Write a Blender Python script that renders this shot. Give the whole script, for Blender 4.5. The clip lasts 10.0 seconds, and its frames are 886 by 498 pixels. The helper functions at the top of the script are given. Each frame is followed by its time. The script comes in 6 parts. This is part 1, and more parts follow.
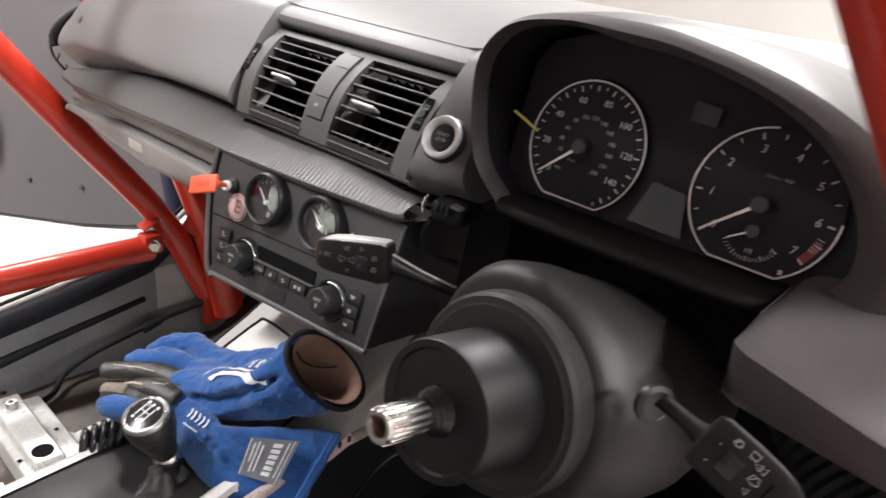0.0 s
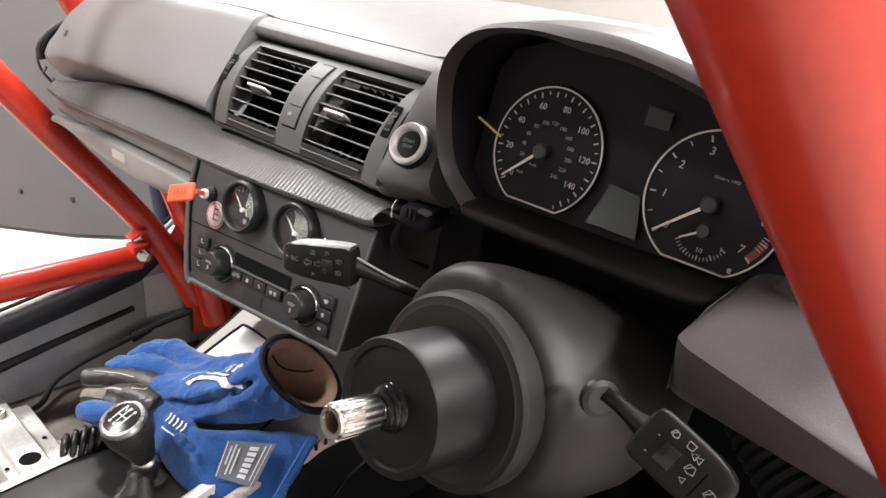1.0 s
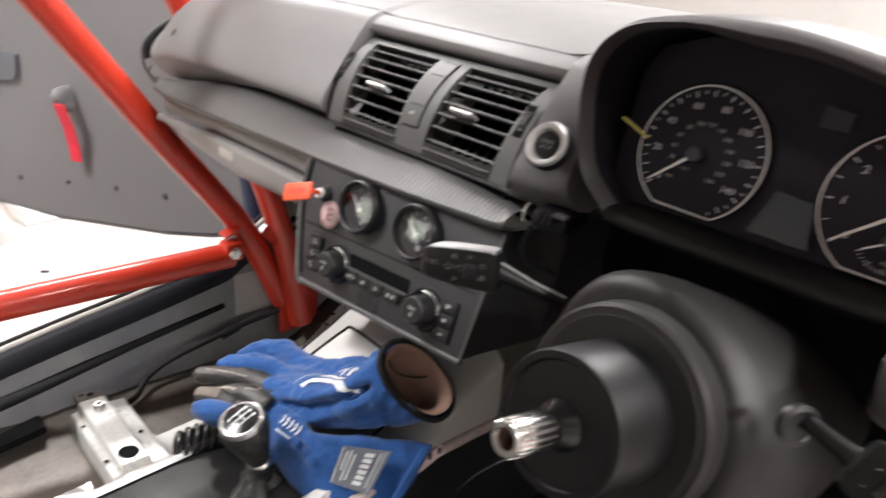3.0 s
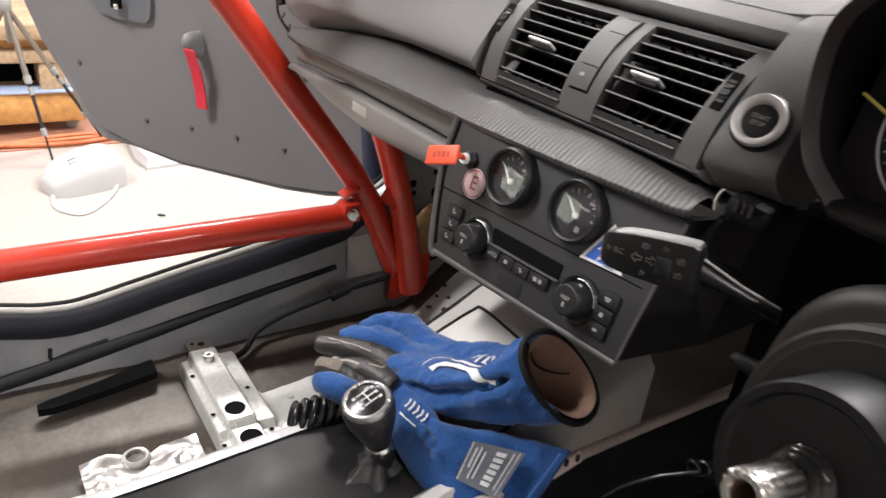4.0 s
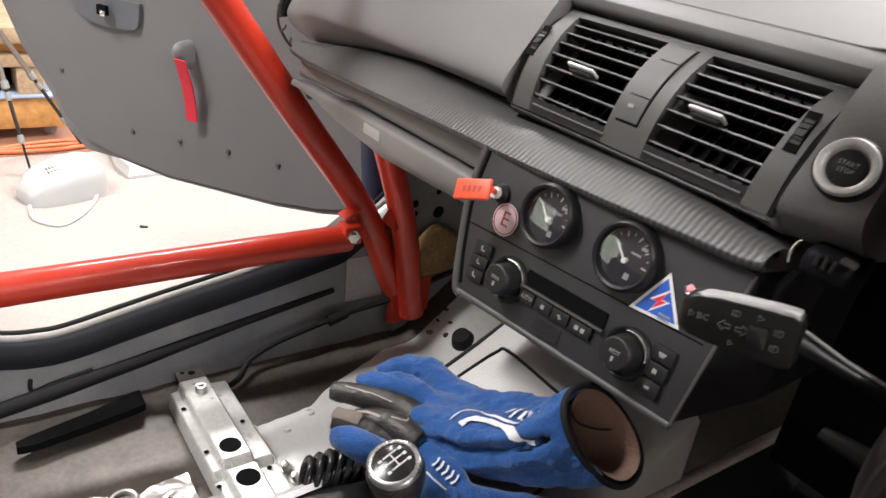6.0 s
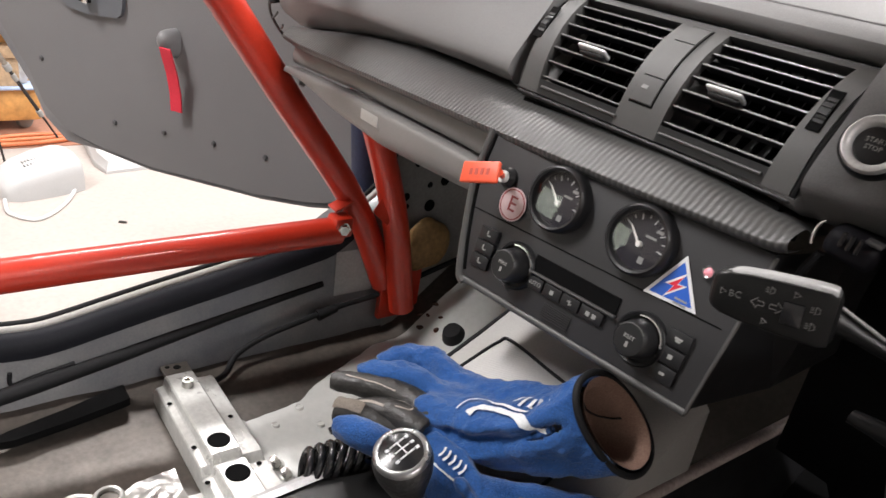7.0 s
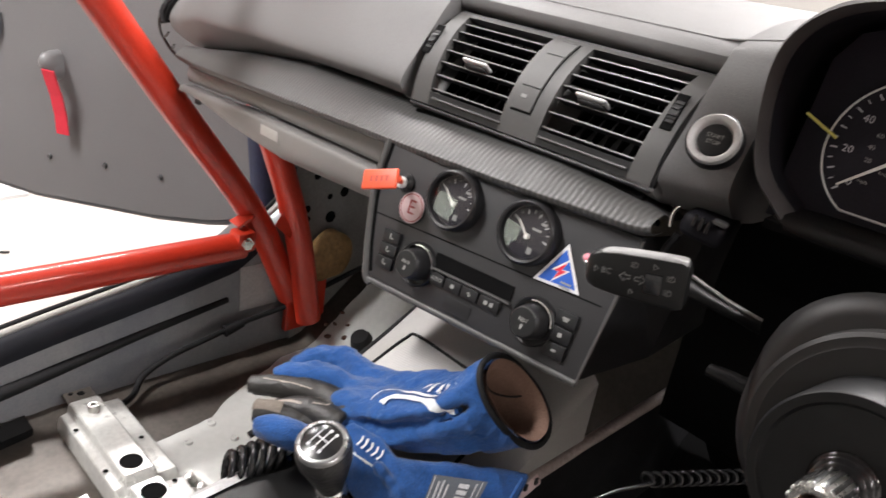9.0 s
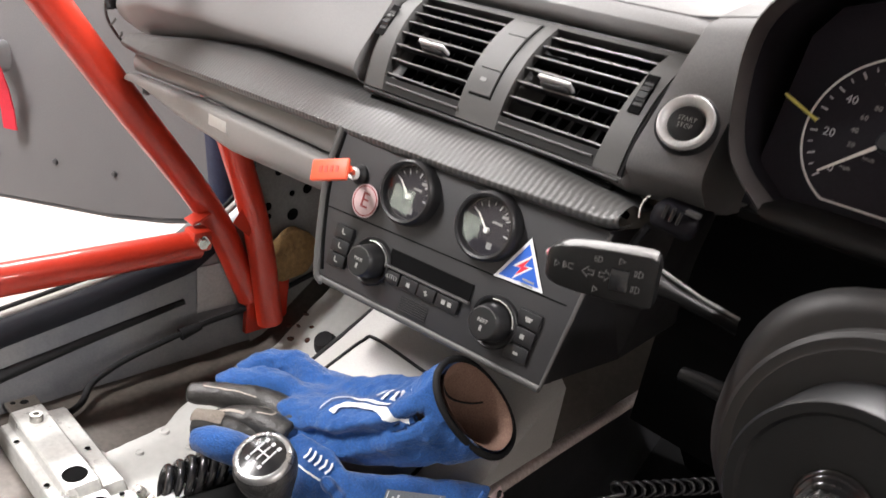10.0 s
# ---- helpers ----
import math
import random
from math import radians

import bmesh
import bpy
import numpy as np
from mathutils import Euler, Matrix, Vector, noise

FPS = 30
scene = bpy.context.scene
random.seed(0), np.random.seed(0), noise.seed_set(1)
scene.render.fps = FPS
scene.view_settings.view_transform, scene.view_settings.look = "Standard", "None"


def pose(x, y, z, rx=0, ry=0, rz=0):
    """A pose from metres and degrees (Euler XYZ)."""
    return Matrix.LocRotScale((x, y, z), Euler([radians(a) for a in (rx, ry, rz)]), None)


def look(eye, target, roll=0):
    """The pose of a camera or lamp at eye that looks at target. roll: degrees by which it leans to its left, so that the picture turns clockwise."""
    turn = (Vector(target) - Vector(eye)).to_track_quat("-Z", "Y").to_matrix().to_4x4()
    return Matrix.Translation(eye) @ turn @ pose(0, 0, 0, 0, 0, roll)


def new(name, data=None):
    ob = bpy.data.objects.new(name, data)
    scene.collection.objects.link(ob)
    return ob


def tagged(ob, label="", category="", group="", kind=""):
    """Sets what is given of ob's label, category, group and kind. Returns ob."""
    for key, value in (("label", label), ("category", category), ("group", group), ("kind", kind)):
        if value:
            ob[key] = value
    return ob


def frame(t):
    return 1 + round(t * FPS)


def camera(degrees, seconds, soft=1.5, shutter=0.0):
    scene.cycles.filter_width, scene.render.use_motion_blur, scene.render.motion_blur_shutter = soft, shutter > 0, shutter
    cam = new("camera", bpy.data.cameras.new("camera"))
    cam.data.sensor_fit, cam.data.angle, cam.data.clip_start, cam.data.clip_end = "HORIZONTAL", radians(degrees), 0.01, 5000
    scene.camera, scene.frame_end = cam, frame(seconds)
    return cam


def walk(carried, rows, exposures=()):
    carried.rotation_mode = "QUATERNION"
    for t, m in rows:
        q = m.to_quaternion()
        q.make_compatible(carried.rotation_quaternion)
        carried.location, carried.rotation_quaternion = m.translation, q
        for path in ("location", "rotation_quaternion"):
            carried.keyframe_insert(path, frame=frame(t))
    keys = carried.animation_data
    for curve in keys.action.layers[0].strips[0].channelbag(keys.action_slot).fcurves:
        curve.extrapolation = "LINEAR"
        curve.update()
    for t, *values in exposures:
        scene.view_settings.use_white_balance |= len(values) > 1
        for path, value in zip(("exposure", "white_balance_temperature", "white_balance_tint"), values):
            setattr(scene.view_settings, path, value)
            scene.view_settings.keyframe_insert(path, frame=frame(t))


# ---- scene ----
cam = camera(62.1, 10.0, 1.5, 0.7)
PATH = [
    (0, (0.561, -0.384, 1.137), (-0.651, 0.989, 0.332), 6.4),
    (0.5, (0.584, -0.368, 1.143), (-0.627, 1.011, 0.347), 6.0),
    (1, (0.59, -0.376, 1.141), (-0.63, 1.002, 0.359), 5.8),
    (1.5, (0.58, -0.378, 1.132), (-0.649, 0.992, 0.35), 5.5),
    (2, (0.567, -0.387, 1.138), (-0.67, 0.979, 0.362), 5.6),
    (2.5, (0.555, -0.389, 1.132), (-0.714, 0.947, 0.356), 5.5),
    (3, (0.53, -0.404, 1.126), (-0.798, 0.868, 0.34), 5.3),
    (3.2, (0.516, -0.407, 1.117), (-0.85, 0.807, 0.305), 5.5),
    (4.3, (0.427, -0.387, 1.093), (-1.028, 0.656, 0.202), 7.5),
    (4.5, (0.423, -0.378, 1.1), (-1.032, 0.663, 0.206), 7.5),
    (5, (0.416, -0.373, 1.114), (-1.038, 0.678, 0.23), 7.7),
    (5.5, (0.394, -0.384, 1.111), (-1.045, 0.699, 0.24), 8.0),
    (6.8, (0.346, -0.415, 1.065), (-1.053, 0.737, 0.218), 9.4),
    (7, (0.349, -0.412, 1.069), (-1.042, 0.749, 0.224), 9.6),
    (7.5, (0.364, -0.427, 1.079), (-1.014, 0.757, 0.243), 9.7),
    (8, (0.369, -0.462, 1.082), (-0.94, 0.815, 0.271), 9.2),
    (8.5, (0.376, -0.465, 1.075), (-0.896, 0.863, 0.287), 9.3),
    (9, (0.382, -0.445, 1.079), (-0.851, 0.926, 0.304), 9.6),
    (9.5, (0.379, -0.419, 1.085), (-0.823, 0.978, 0.308), 9.6),
    (10, (0.368, -0.402, 1.061), (-0.822, 1.012, 0.296), 10.0),
]
EXPOSURES = [(0.0, -0.06), (0.5, 0.2), (1.5, 0.22), (2.2, 0.06), (3.0, 0.0), (4.5, -0.40), (5.5, -0.38), (7.0, -0.40), (8.0, -0.30), (9.0, -0.12), (10.0, 0.22)]
walk(cam, [(t, look(eye, target, roll)) for t, eye, target, roll in PATH], EXPOSURES)

# ---- light ----
world = bpy.data.worlds.new("workshop_air")
scene.world = world
world.use_nodes = True
world.node_tree.nodes["Background"].inputs[0].default_value = (0.9, 0.95, 1.0, 1)
world.node_tree.nodes["Background"].inputs[1].default_value = 0.02
TUBES = [(-1.3, -1.8), (-2.8, 0.8), (-0.2, 2.2), (2.8, 1.4), (3.6, -0.2)]
WATTS = [235, 195, 300, 160, 350]
TUBE_Z = 3.3


def area_lamp(name, m, w, h, watts, color=(1.0, 0.965, 0.96)):
    d = bpy.data.lights.new(name, "AREA")
    d.shape, d.size, d.size_y, d.energy, d.color = "RECTANGLE", w, h, watts, color
    ob = new(name, d)
    ob.matrix_world = m
    return ob


for (tx, ty), watts in zip(TUBES, WATTS):
    area_lamp("fluorescent_lamp", pose(tx, ty, TUBE_Z - 0.06), 0.3, 1.4, watts)


# ---- materials ----
def material(name, color, rough=0.5, metal=0.0, grain=0.0, scale=400.0, bump=0.0, stain=0.0, stain_scale=8.0, coat=0.0, stain_color=None, spec=0.5, sheen=0.0):
    """A surface with fine grain, larger stains and relief at real size."""
    mat = bpy.data.materials.new(name)
    mat.use_nodes = True
    nt = mat.node_tree
    b = nt.nodes["Principled BSDF"]
    b.inputs["Roughness"].default_value = rough
    b.inputs["Metallic"].default_value = metal
    b.inputs["Coat Weight"].default_value = coat
    b.inputs["Coat Roughness"].default_value = 0.12
    b.inputs["Specular IOR Level"].default_value = spec
    b.inputs["Sheen Weight"].default_value = sheen
    tc = nt.nodes.new("ShaderNodeTexCoord")
    base = nt.nodes.new("ShaderNodeRGB")
    base.outputs[0].default_value = (*color, 1)
    out = base.outputs[0]
    fine = nt.nodes.new("ShaderNodeTexNoise")
    fine.inputs["Scale"].default_value = scale
    fine.inputs["Detail"].default_value = 4
    nt.links.new(tc.outputs["Object"], fine.inputs["Vector"])
    if stain:
        big = nt.nodes.new("ShaderNodeTexNoise")
        big.inputs["Scale"].default_value = stain_scale
        big.inputs["Detail"].default_value = 6
        big.inputs["Roughness"].default_value = 0.65
        nt.links.new(tc.outputs["Object"], big.inputs["Vector"])
        ramp = nt.nodes.new("ShaderNodeMapRange")
        ramp.inputs[1].default_value, ramp.inputs[2].default_value = 0.35, 0.7
        ramp.inputs[3].default_value, ramp.inputs[4].default_value = 0.0, stain
        nt.links.new(big.outputs[0], ramp.inputs[0])
        mix = nt.nodes.new("ShaderNodeMix")
        mix.data_type = "RGBA"
        nt.links.new(ramp.outputs[0], mix.inputs[0])
        nt.links.new(out, mix.inputs[6])
        mix.inputs[7].default_value = (*(stain_color or [c * 0.55 for c in color]), 1)
        out = mix.outputs[2]
        rr = nt.nodes.new("ShaderNodeMapRange")
        rr.inputs[1].default_value, rr.inputs[2].default_value = 0.3, 0.7
        rr.inputs[3].default_value, rr.inputs[4].default_value = max(rough - 0.08, 0.02), min(rough + 0.1, 1)
        nt.links.new(big.outputs[0], rr.inputs[0])
        nt.links.new(rr.outputs[0], b.inputs["Roughness"])
    if grain:
        g = nt.nodes.new("ShaderNodeMapRange")
        g.inputs[1].default_value, g.inputs[2].default_value = 0.3, 0.7
        g.inputs[3].default_value, g.inputs[4].default_value = 1 - grain, 1 + grain
        nt.links.new(fine.outputs[0], g.inputs[0])
        mul = nt.nodes.new("ShaderNodeVectorMath")
        mul.operation = "SCALE"
        nt.links.new(out, mul.inputs[0])
        nt.links.new(g.outputs[0], mul.inputs["Scale"])
        out = mul.outputs[0]
    nt.links.new(out, b.inputs["Base Color"])
    if bump:
        bp = nt.nodes.new("ShaderNodeBump")
        bp.inputs["Strength"].default_value = 1.0
        bp.inputs["Distance"].default_value = bump
        nt.links.new(fine.outputs[0], bp.inputs["Height"])
        nt.links.new(bp.outputs[0], b.inputs["Normal"])
    return mat


def glowing(name, color, strength):
    mat = bpy.data.materials.new(name)
    mat.use_nodes = True
    b = mat.node_tree.nodes["Principled BSDF"]
    b.inputs["Base Color"].default_value = (*color, 1)
    b.inputs["Emission Color"].default_value = (*color, 1)
    b.inputs["Emission Strength"].default_value = strength
    return mat


M_DASH = material("dash_soft_plastic", (0.132, 0.130, 0.130), 0.5, 0, 0.10, 900, 0.00025, 0.25, 5, stain_color=(0.106, 0.104, 0.103))
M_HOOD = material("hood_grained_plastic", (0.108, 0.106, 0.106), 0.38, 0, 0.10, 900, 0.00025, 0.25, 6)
M_LOWPANEL = material("lower_trim_plastic", (0.088, 0.080, 0.085), 0.55, 0, 0.10, 900, 0.00012, 0.25, 8, spec=0.35)
M_FLANGE = material("pale_sill_flange", (0.34, 0.33, 0.31), 0.5, 0, 0.1, 200, 0, 0.3, 12)
M_DASHLOW = material("glovebox_plastic", (0.20, 0.193, 0.187), 0.45, 0, 0.08, 900, 0.0002, 0.2, 6)
M_BLACK = material("black_satin_plastic", (0.011, 0.011, 0.012), 0.42, 0, 0.10, 900, 0.00015, 0.3, 12, spec=0.35)
M_PANEL = material("panel_black_plastic", (0.022, 0.022, 0.024), 0.5, 0, 0.15, 1400, 0.00012, 0.3, 14, stain_color=(0.028, 0.027, 0.026))
M_PIANO = material("black_gloss_plastic", (0.012, 0.012, 0.013), 0.18, 0, 0.0, 400, 0, 0.3, 20)
M_COLUMN = material("column_grey_plastic", (0.016, 0.0150, 0.0150), 0.55, 0, 0.06, 1200, 0.00005, 0.25, 10, spec=0.45)
M_VENT = material("vent_frame_plastic", (0.062, 0.061, 0.06), 0.52, 0, 0.05, 900, 0.0001, 0.15, 15)
M_SLAT = material("slat_lit_edge", (0.21, 0.21, 0.206), 0.28, 0, 0.05, 900, 0, 0.2, 20)
# near-black: shade painted into cavities and gaps, plus a few black parts
M_VOID = material("shade_and_black_parts", (0.0025, 0.0025, 0.0027), 0.85, 0, 0.2, 300, 0, 0.2, 10, spec=0.1)
M_SILVER = material("silver_painted_plastic", (0.41, 0.40, 0.385), 0.4, 0.25, 0.06, 700, 0.0001, 0.2, 9)
M_CHROME = material("brushed_chrome", (0.75, 0.75, 0.74), 0.2, 1.0, 0.08, 500, 0.0001, 0.2, 30)
M_STEEL = material("machined_steel", (0.55, 0.54, 0.51), 0.28, 1.0, 0.12, 600, 0.0001, 0.3, 40)
M_RED = material("red_cage_paint", (0.45, 0.026, 0.010), 0.42, 0, 0.05, 200, 0.00015, 0.3, 14, coat=0.55, stain_color=(0.37, 0.028, 0.011), spec=0.35)
M_DOOR = material("grey_door_board", (0.138, 0.135, 0.138), 0.65, 0, 0.10, 500, 0.0002, 0.3, 4, stain_color=(0.132, 0.129, 0.131))
M_BODY = material("grey_blue_car_paint", (0.112, 0.115, 0.130), 0.36, 0.1, 0.08, 300, 0, 0.85, 7, coat=0.25, stain_color=(0.20, 0.197, 0.195))
M_RUBBER = material("black_rubber", (0.008, 0.008, 0.009), 0.7, 0, 0.2, 300, 0.0002, spec=0.25)
M_FLOORPAN = material("bare_floorpan", (0.088, 0.075, 0.064), 0.45, 0.35, 0.15, 120, 0.0004, 0.85, 8, stain_color=(0.038, 0.033, 0.029))
M_PRIMER = material("white_primer_metal", (0.46, 0.465, 0.445), 0.32, 0.15, 0.04, 90, 0.0006, 0.2, 7, stain_color=(0.36, 0.36, 0.345))
M_BRACKET = material("zinc_primer_bracket", (0.58, 0.58, 0.555), 0.30, 0.3, 0.10, 150, 0.0005, 0.5, 14, stain_color=(0.45, 0.45, 0.43))
M_CONCRETE = material("cream_workshop_floor", (0.375, 0.335, 0.308), 0.45, 0, 0.06, 60, 0.0003, 0.25, 1.2, stain_color=(0.335, 0.30, 0.273))
M_WALL = material("white_wall_paint", (0.5, 0.49, 0.47), 0.7, 0, 0.03, 60, 0.0004, 0.2, 1.0)
M_WHITE = material("white_plastic", (0.70, 0.70, 0.69), 0.35, 0, 0.02, 300, 0, 0.1, 8)
M_BLUE = material("blue_suede_fabric", (0.008, 0.074, 0.265), 0.9, 0, 0.25, 700, 0.0011, 0.55, 45, stain_color=(0.005, 0.040, 0.150), sheen=0.25)
M_GLOVEGREY = material("grey_suede_palm", (0.020, 0.019, 0.018), 0.42, 0, 0.25, 500, 0.0006, 0.5, 50, stain_color=(0.034, 0.031, 0.028))
M_LINING = material("brown_glove_lining", (0.20, 0.12, 0.09), 0.85, 0, 0.2, 800, 0.0006, 0.3, 20)
M_WEB = material("red_webbing", (0.62, 0.02, 0.045), 0.7, 0, 0.15, 700, 0.0004)
M_TAG = material("orange_red_tag_plastic", (0.75, 0.085, 0.03), 0.45, 0, 0.05, 300, 0, 0.15, 60)
M_PRINT = material("white_print", (0.75, 0.75, 0.73), 0.6)
M_PRINTDIM = material("grey_print", (0.27, 0.27, 0.26), 0.6)
M_SATIN = material("satin_chrome", (0.60, 0.60, 0.595), 0.50, 0.60, 0.08, 500, 0.0001, 0.25, 40)
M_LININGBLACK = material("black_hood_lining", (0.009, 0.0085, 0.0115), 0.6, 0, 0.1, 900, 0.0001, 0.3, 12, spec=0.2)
M_PINK = material("faded_white_sticker", (0.60, 0.45, 0.46), 0.45, 0, 0.05, 300, 0, 0.3, 60)
M_REDPRINT = material("faded_red_print", (0.28, 0.05, 0.05), 0.5)
M_STBLUE = material("blue_sticker_vinyl", (0.02, 0.10, 0.46), 0.3, 0, 0.03, 300)
M_DIAL = material("black_dial_face", (0.0165, 0.0145, 0.020), 0.6, 0, 0.1, 500, 0, 0.2, 20, spec=0.15)
M_LEATHER = material("black_leather", (0.016, 0.015, 0.0145), 0.45, 0, 0.15, 250, 0.0012, 0.3, 25)
M_WOOD = material("orange_pine_board", (0.55, 0.29, 0.09), 0.6, 0, 0.2, 40, 0.0005, 0.5, 6, stain_color=(0.40, 0.19, 0.06))
M_PALE = material("pale_plywood", (0.44, 0.31, 0.19), 0.7, 0, 0.25, 50, 0.0005, 0.6, 5)
M_ALU = material("crumpled_foil", (0.50, 0.49, 0.47), 0.3, 0.75, 0.06, 60, 0.002, 0.3, 20)



RIB, LEAN = 0.0052, 0.30


def carbon_film():
    """Grey film with ribs across it; the crests are coloured lighter than the grooves."""
    mat = material("carbon_look_film", (0.066, 0.065, 0.064), 0.38, 0, 0.10, 1300, 0.00012, 0.2, 9)
    nt = mat.node_tree
    b = nt.nodes["Principled BSDF"]
    tc = nt.nodes.new("ShaderNodeTexCoord")
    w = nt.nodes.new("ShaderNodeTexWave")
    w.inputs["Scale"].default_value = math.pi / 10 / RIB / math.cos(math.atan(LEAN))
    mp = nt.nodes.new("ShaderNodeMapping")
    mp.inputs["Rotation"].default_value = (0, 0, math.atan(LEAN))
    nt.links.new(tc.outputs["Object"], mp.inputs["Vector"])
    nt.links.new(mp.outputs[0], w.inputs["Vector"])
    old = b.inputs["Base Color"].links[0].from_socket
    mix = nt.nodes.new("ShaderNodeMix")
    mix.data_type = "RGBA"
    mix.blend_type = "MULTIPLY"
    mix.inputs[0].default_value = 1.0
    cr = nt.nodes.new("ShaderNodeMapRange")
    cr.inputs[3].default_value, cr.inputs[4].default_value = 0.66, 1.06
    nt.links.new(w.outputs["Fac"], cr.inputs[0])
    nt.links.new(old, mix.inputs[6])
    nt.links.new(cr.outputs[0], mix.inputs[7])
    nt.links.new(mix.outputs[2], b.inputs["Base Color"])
    return mat


M_CARBON = carbon_film()


def add_ribs(mat, scale, turn, depth):
    """Fine parallel ribs pressed into a surface."""
    nt = mat.node_tree
    b = nt.nodes["Principled BSDF"]
    tc = nt.nodes.new("ShaderNodeTexCoord")
    mp = nt.nodes.new("ShaderNodeMapping")
    mp.inputs["Rotation"].default_value = (0, 0, radians(turn))
    w = nt.nodes.new("ShaderNodeTexWave")
    w.inputs["Scale"].default_value = scale
    bp = nt.nodes.new("ShaderNodeBump")
    bp.inputs["Distance"].default_value = depth
    nt.links.new(tc.outputs["Object"], mp.inputs["Vector"])
    nt.links.new(mp.outputs[0], w.inputs["Vector"])
    nt.links.new(w.outputs["Fac"], bp.inputs["Height"])
    nt.links.new(bp.outputs[0], b.inputs["Normal"])


def clear_plastic(name, ior, rough):
    """A thin clear sheet: seen through, with a gloss that grows towards grazing."""
    mat = bpy.data.materials.new(name)
    mat.use_nodes = True
    nt = mat.node_tree
    nt.nodes.clear()
    out = nt.nodes.new("ShaderNodeOutputMaterial")
    mx = nt.nodes.new("ShaderNodeMixShader")
    tr = nt.nodes.new("ShaderNodeBsdfTransparent")
    gl = nt.nodes.new("ShaderNodeBsdfGlossy")
    gl.inputs["Roughness"].default_value = rough
    fr = nt.nodes.new("ShaderNodeFresnel")
    fr.inputs[0].default_value = ior
    nt.links.new(fr.outputs[0], mx.inputs[0])
    nt.links.new(tr.outputs[0], mx.inputs[1])
    nt.links.new(gl.outputs[0], mx.inputs[2])
    nt.links.new(mx.outputs[0], out.inputs[0])
    return mat


M_SILVERRIB = material("ribbed_silver_plastic", (0.41, 0.40, 0.385), 0.4, 0.25, 0.06, 700, 0, 0.2, 9)
add_ribs(M_SILVERRIB, 150.0, 35, 0.0002)


# ---- building helpers ----
def part(name, bm, mat, parent=None, label="", smooth=None):
    """Links a bmesh as one mesh object; smooth: the angle up to which edges are shaded smooth."""
    me = bpy.data.meshes.new(name)
    bm.to_mesh(me)
    bm.free()
    return link(name, me, mat, parent, label, smooth)


def link(name, me, mat, parent=None, label="", smooth=None):
    if mat and not me.materials:
        me.materials.append(mat)
    if smooth is not None:
        me.shade_smooth()
        me.set_sharp_from_angle(angle=radians(smooth))
    ob = new(name, me)
    if parent:
        ob.parent = parent
    if label:
        ob["label"] = label
    return ob


def empty(name, m, label, category, group="", kind=""):
    ob = new(name)
    ob.empty_display_size = 0.02
    ob.matrix_basis = m
    return tagged(ob, label, category, group, kind)


def add_box(bm, c, s, m=None, bevel=0.0, seg=2):
    r = bmesh.ops.create_cube(bm, size=1.0, matrix=Matrix.Translation(c) @ Matrix.Diagonal((*s, 1)))
    vs = r["verts"]
    if bevel:
        es = list({e for v in vs for e in v.link_edges})
        r = bmesh.ops.bevel(bm, geom=es, offset=bevel, segments=seg, affect="EDGES", profile=0.5)
        vs = list({v for f in r["faces"] for v in f.verts} | {v for v in vs if v.is_valid})
        vs = connected(vs)
    if m is not None:
        bmesh.ops.transform(bm, matrix=m, verts=vs)
    return bm


def connected(vs):
    seen, stack = set(), [v for v in vs if v.is_valid]
    while stack:
        v = stack.pop()
        if v in seen:
            continue
        seen.add(v)
        stack += [e.other_vert(v) for e in v.link_edges if e.other_vert(v) not in seen]
    return list(seen)


def box(c, s, m=None, bevel=0.0, seg=2):
    return add_box(bmesh.new(), c, s, m, bevel, seg)


def add_loft(bm, sections, closed=False, caps=False):
    """A skin over sections of equally many points; closed: each section is a ring."""
    rows = [[bm.verts.new(p) for p in s] for s in sections]
    n = len(rows[0])
    for a, b in zip(rows, rows[1:]):
        for i in range(n if closed else n - 1):
            j = (i + 1) % n
            bm.faces.new((a[i], a[j], b[j], b[i]))
    if caps:
        bm.faces.new(rows[0][::-1])
        bm.faces.new(rows[-1])
    return bm


def loft(sections, closed=False, caps=False):
    bm = add_loft(bmesh.new(), sections, closed, caps)
    bmesh.ops.recalc_face_normals(bm, faces=bm.faces)
    return bm


def add_lathe(bm, profile, m=Matrix(), segs=48, teeth=None):
    """Turns (radius, z) points about z."""
    secs = []
    for k in range(segs):
        a = 2 * math.pi * k / segs
        secs.append([m @ Vector((r * math.cos(a), r * math.sin(a), z)) for r, z in profile])
    rows = [[bm.verts.new(p) for p in s] for s in secs]
    for k in range(segs):
        a, b = rows[k], rows[(k + 1) % segs]
        for i in range(len(profile) - 1):
            try:
                bm.faces.new((a[i], b[i], b[i + 1], a[i + 1]))
            except ValueError:
                pass
    bmesh.ops.remove_doubles(bm, verts=[v for r in rows for v in r], dist=1e-6)
    return bm


def lathe(profile, m=Matrix(), segs=48):
    bm = add_lathe(bmesh.new(), profile, m, segs)
    bmesh.ops.recalc_face_normals(bm, faces=bm.faces)
    return bm


def smooth_path(pts, n=8):
    """Catmull-Rom points through pts."""
    pts = [Vector(p) for p in pts]
    ext = [2 * pts[0] - pts[1], *pts, 2 * pts[-1] - pts[-2]]
    out = []
    for i in range(1, len(ext) - 2):
        a, b, c, d = ext[i - 1 : i + 3]
        for k in range(n):
            t = k / n
            out.append(0.5 * (2 * b + (c - a) * t + (2 * a - 5 * b + 4 * c - d) * t * t + (3 * b - a - 3 * c + d) * t**3))
    out.append(pts[-1])
    return out


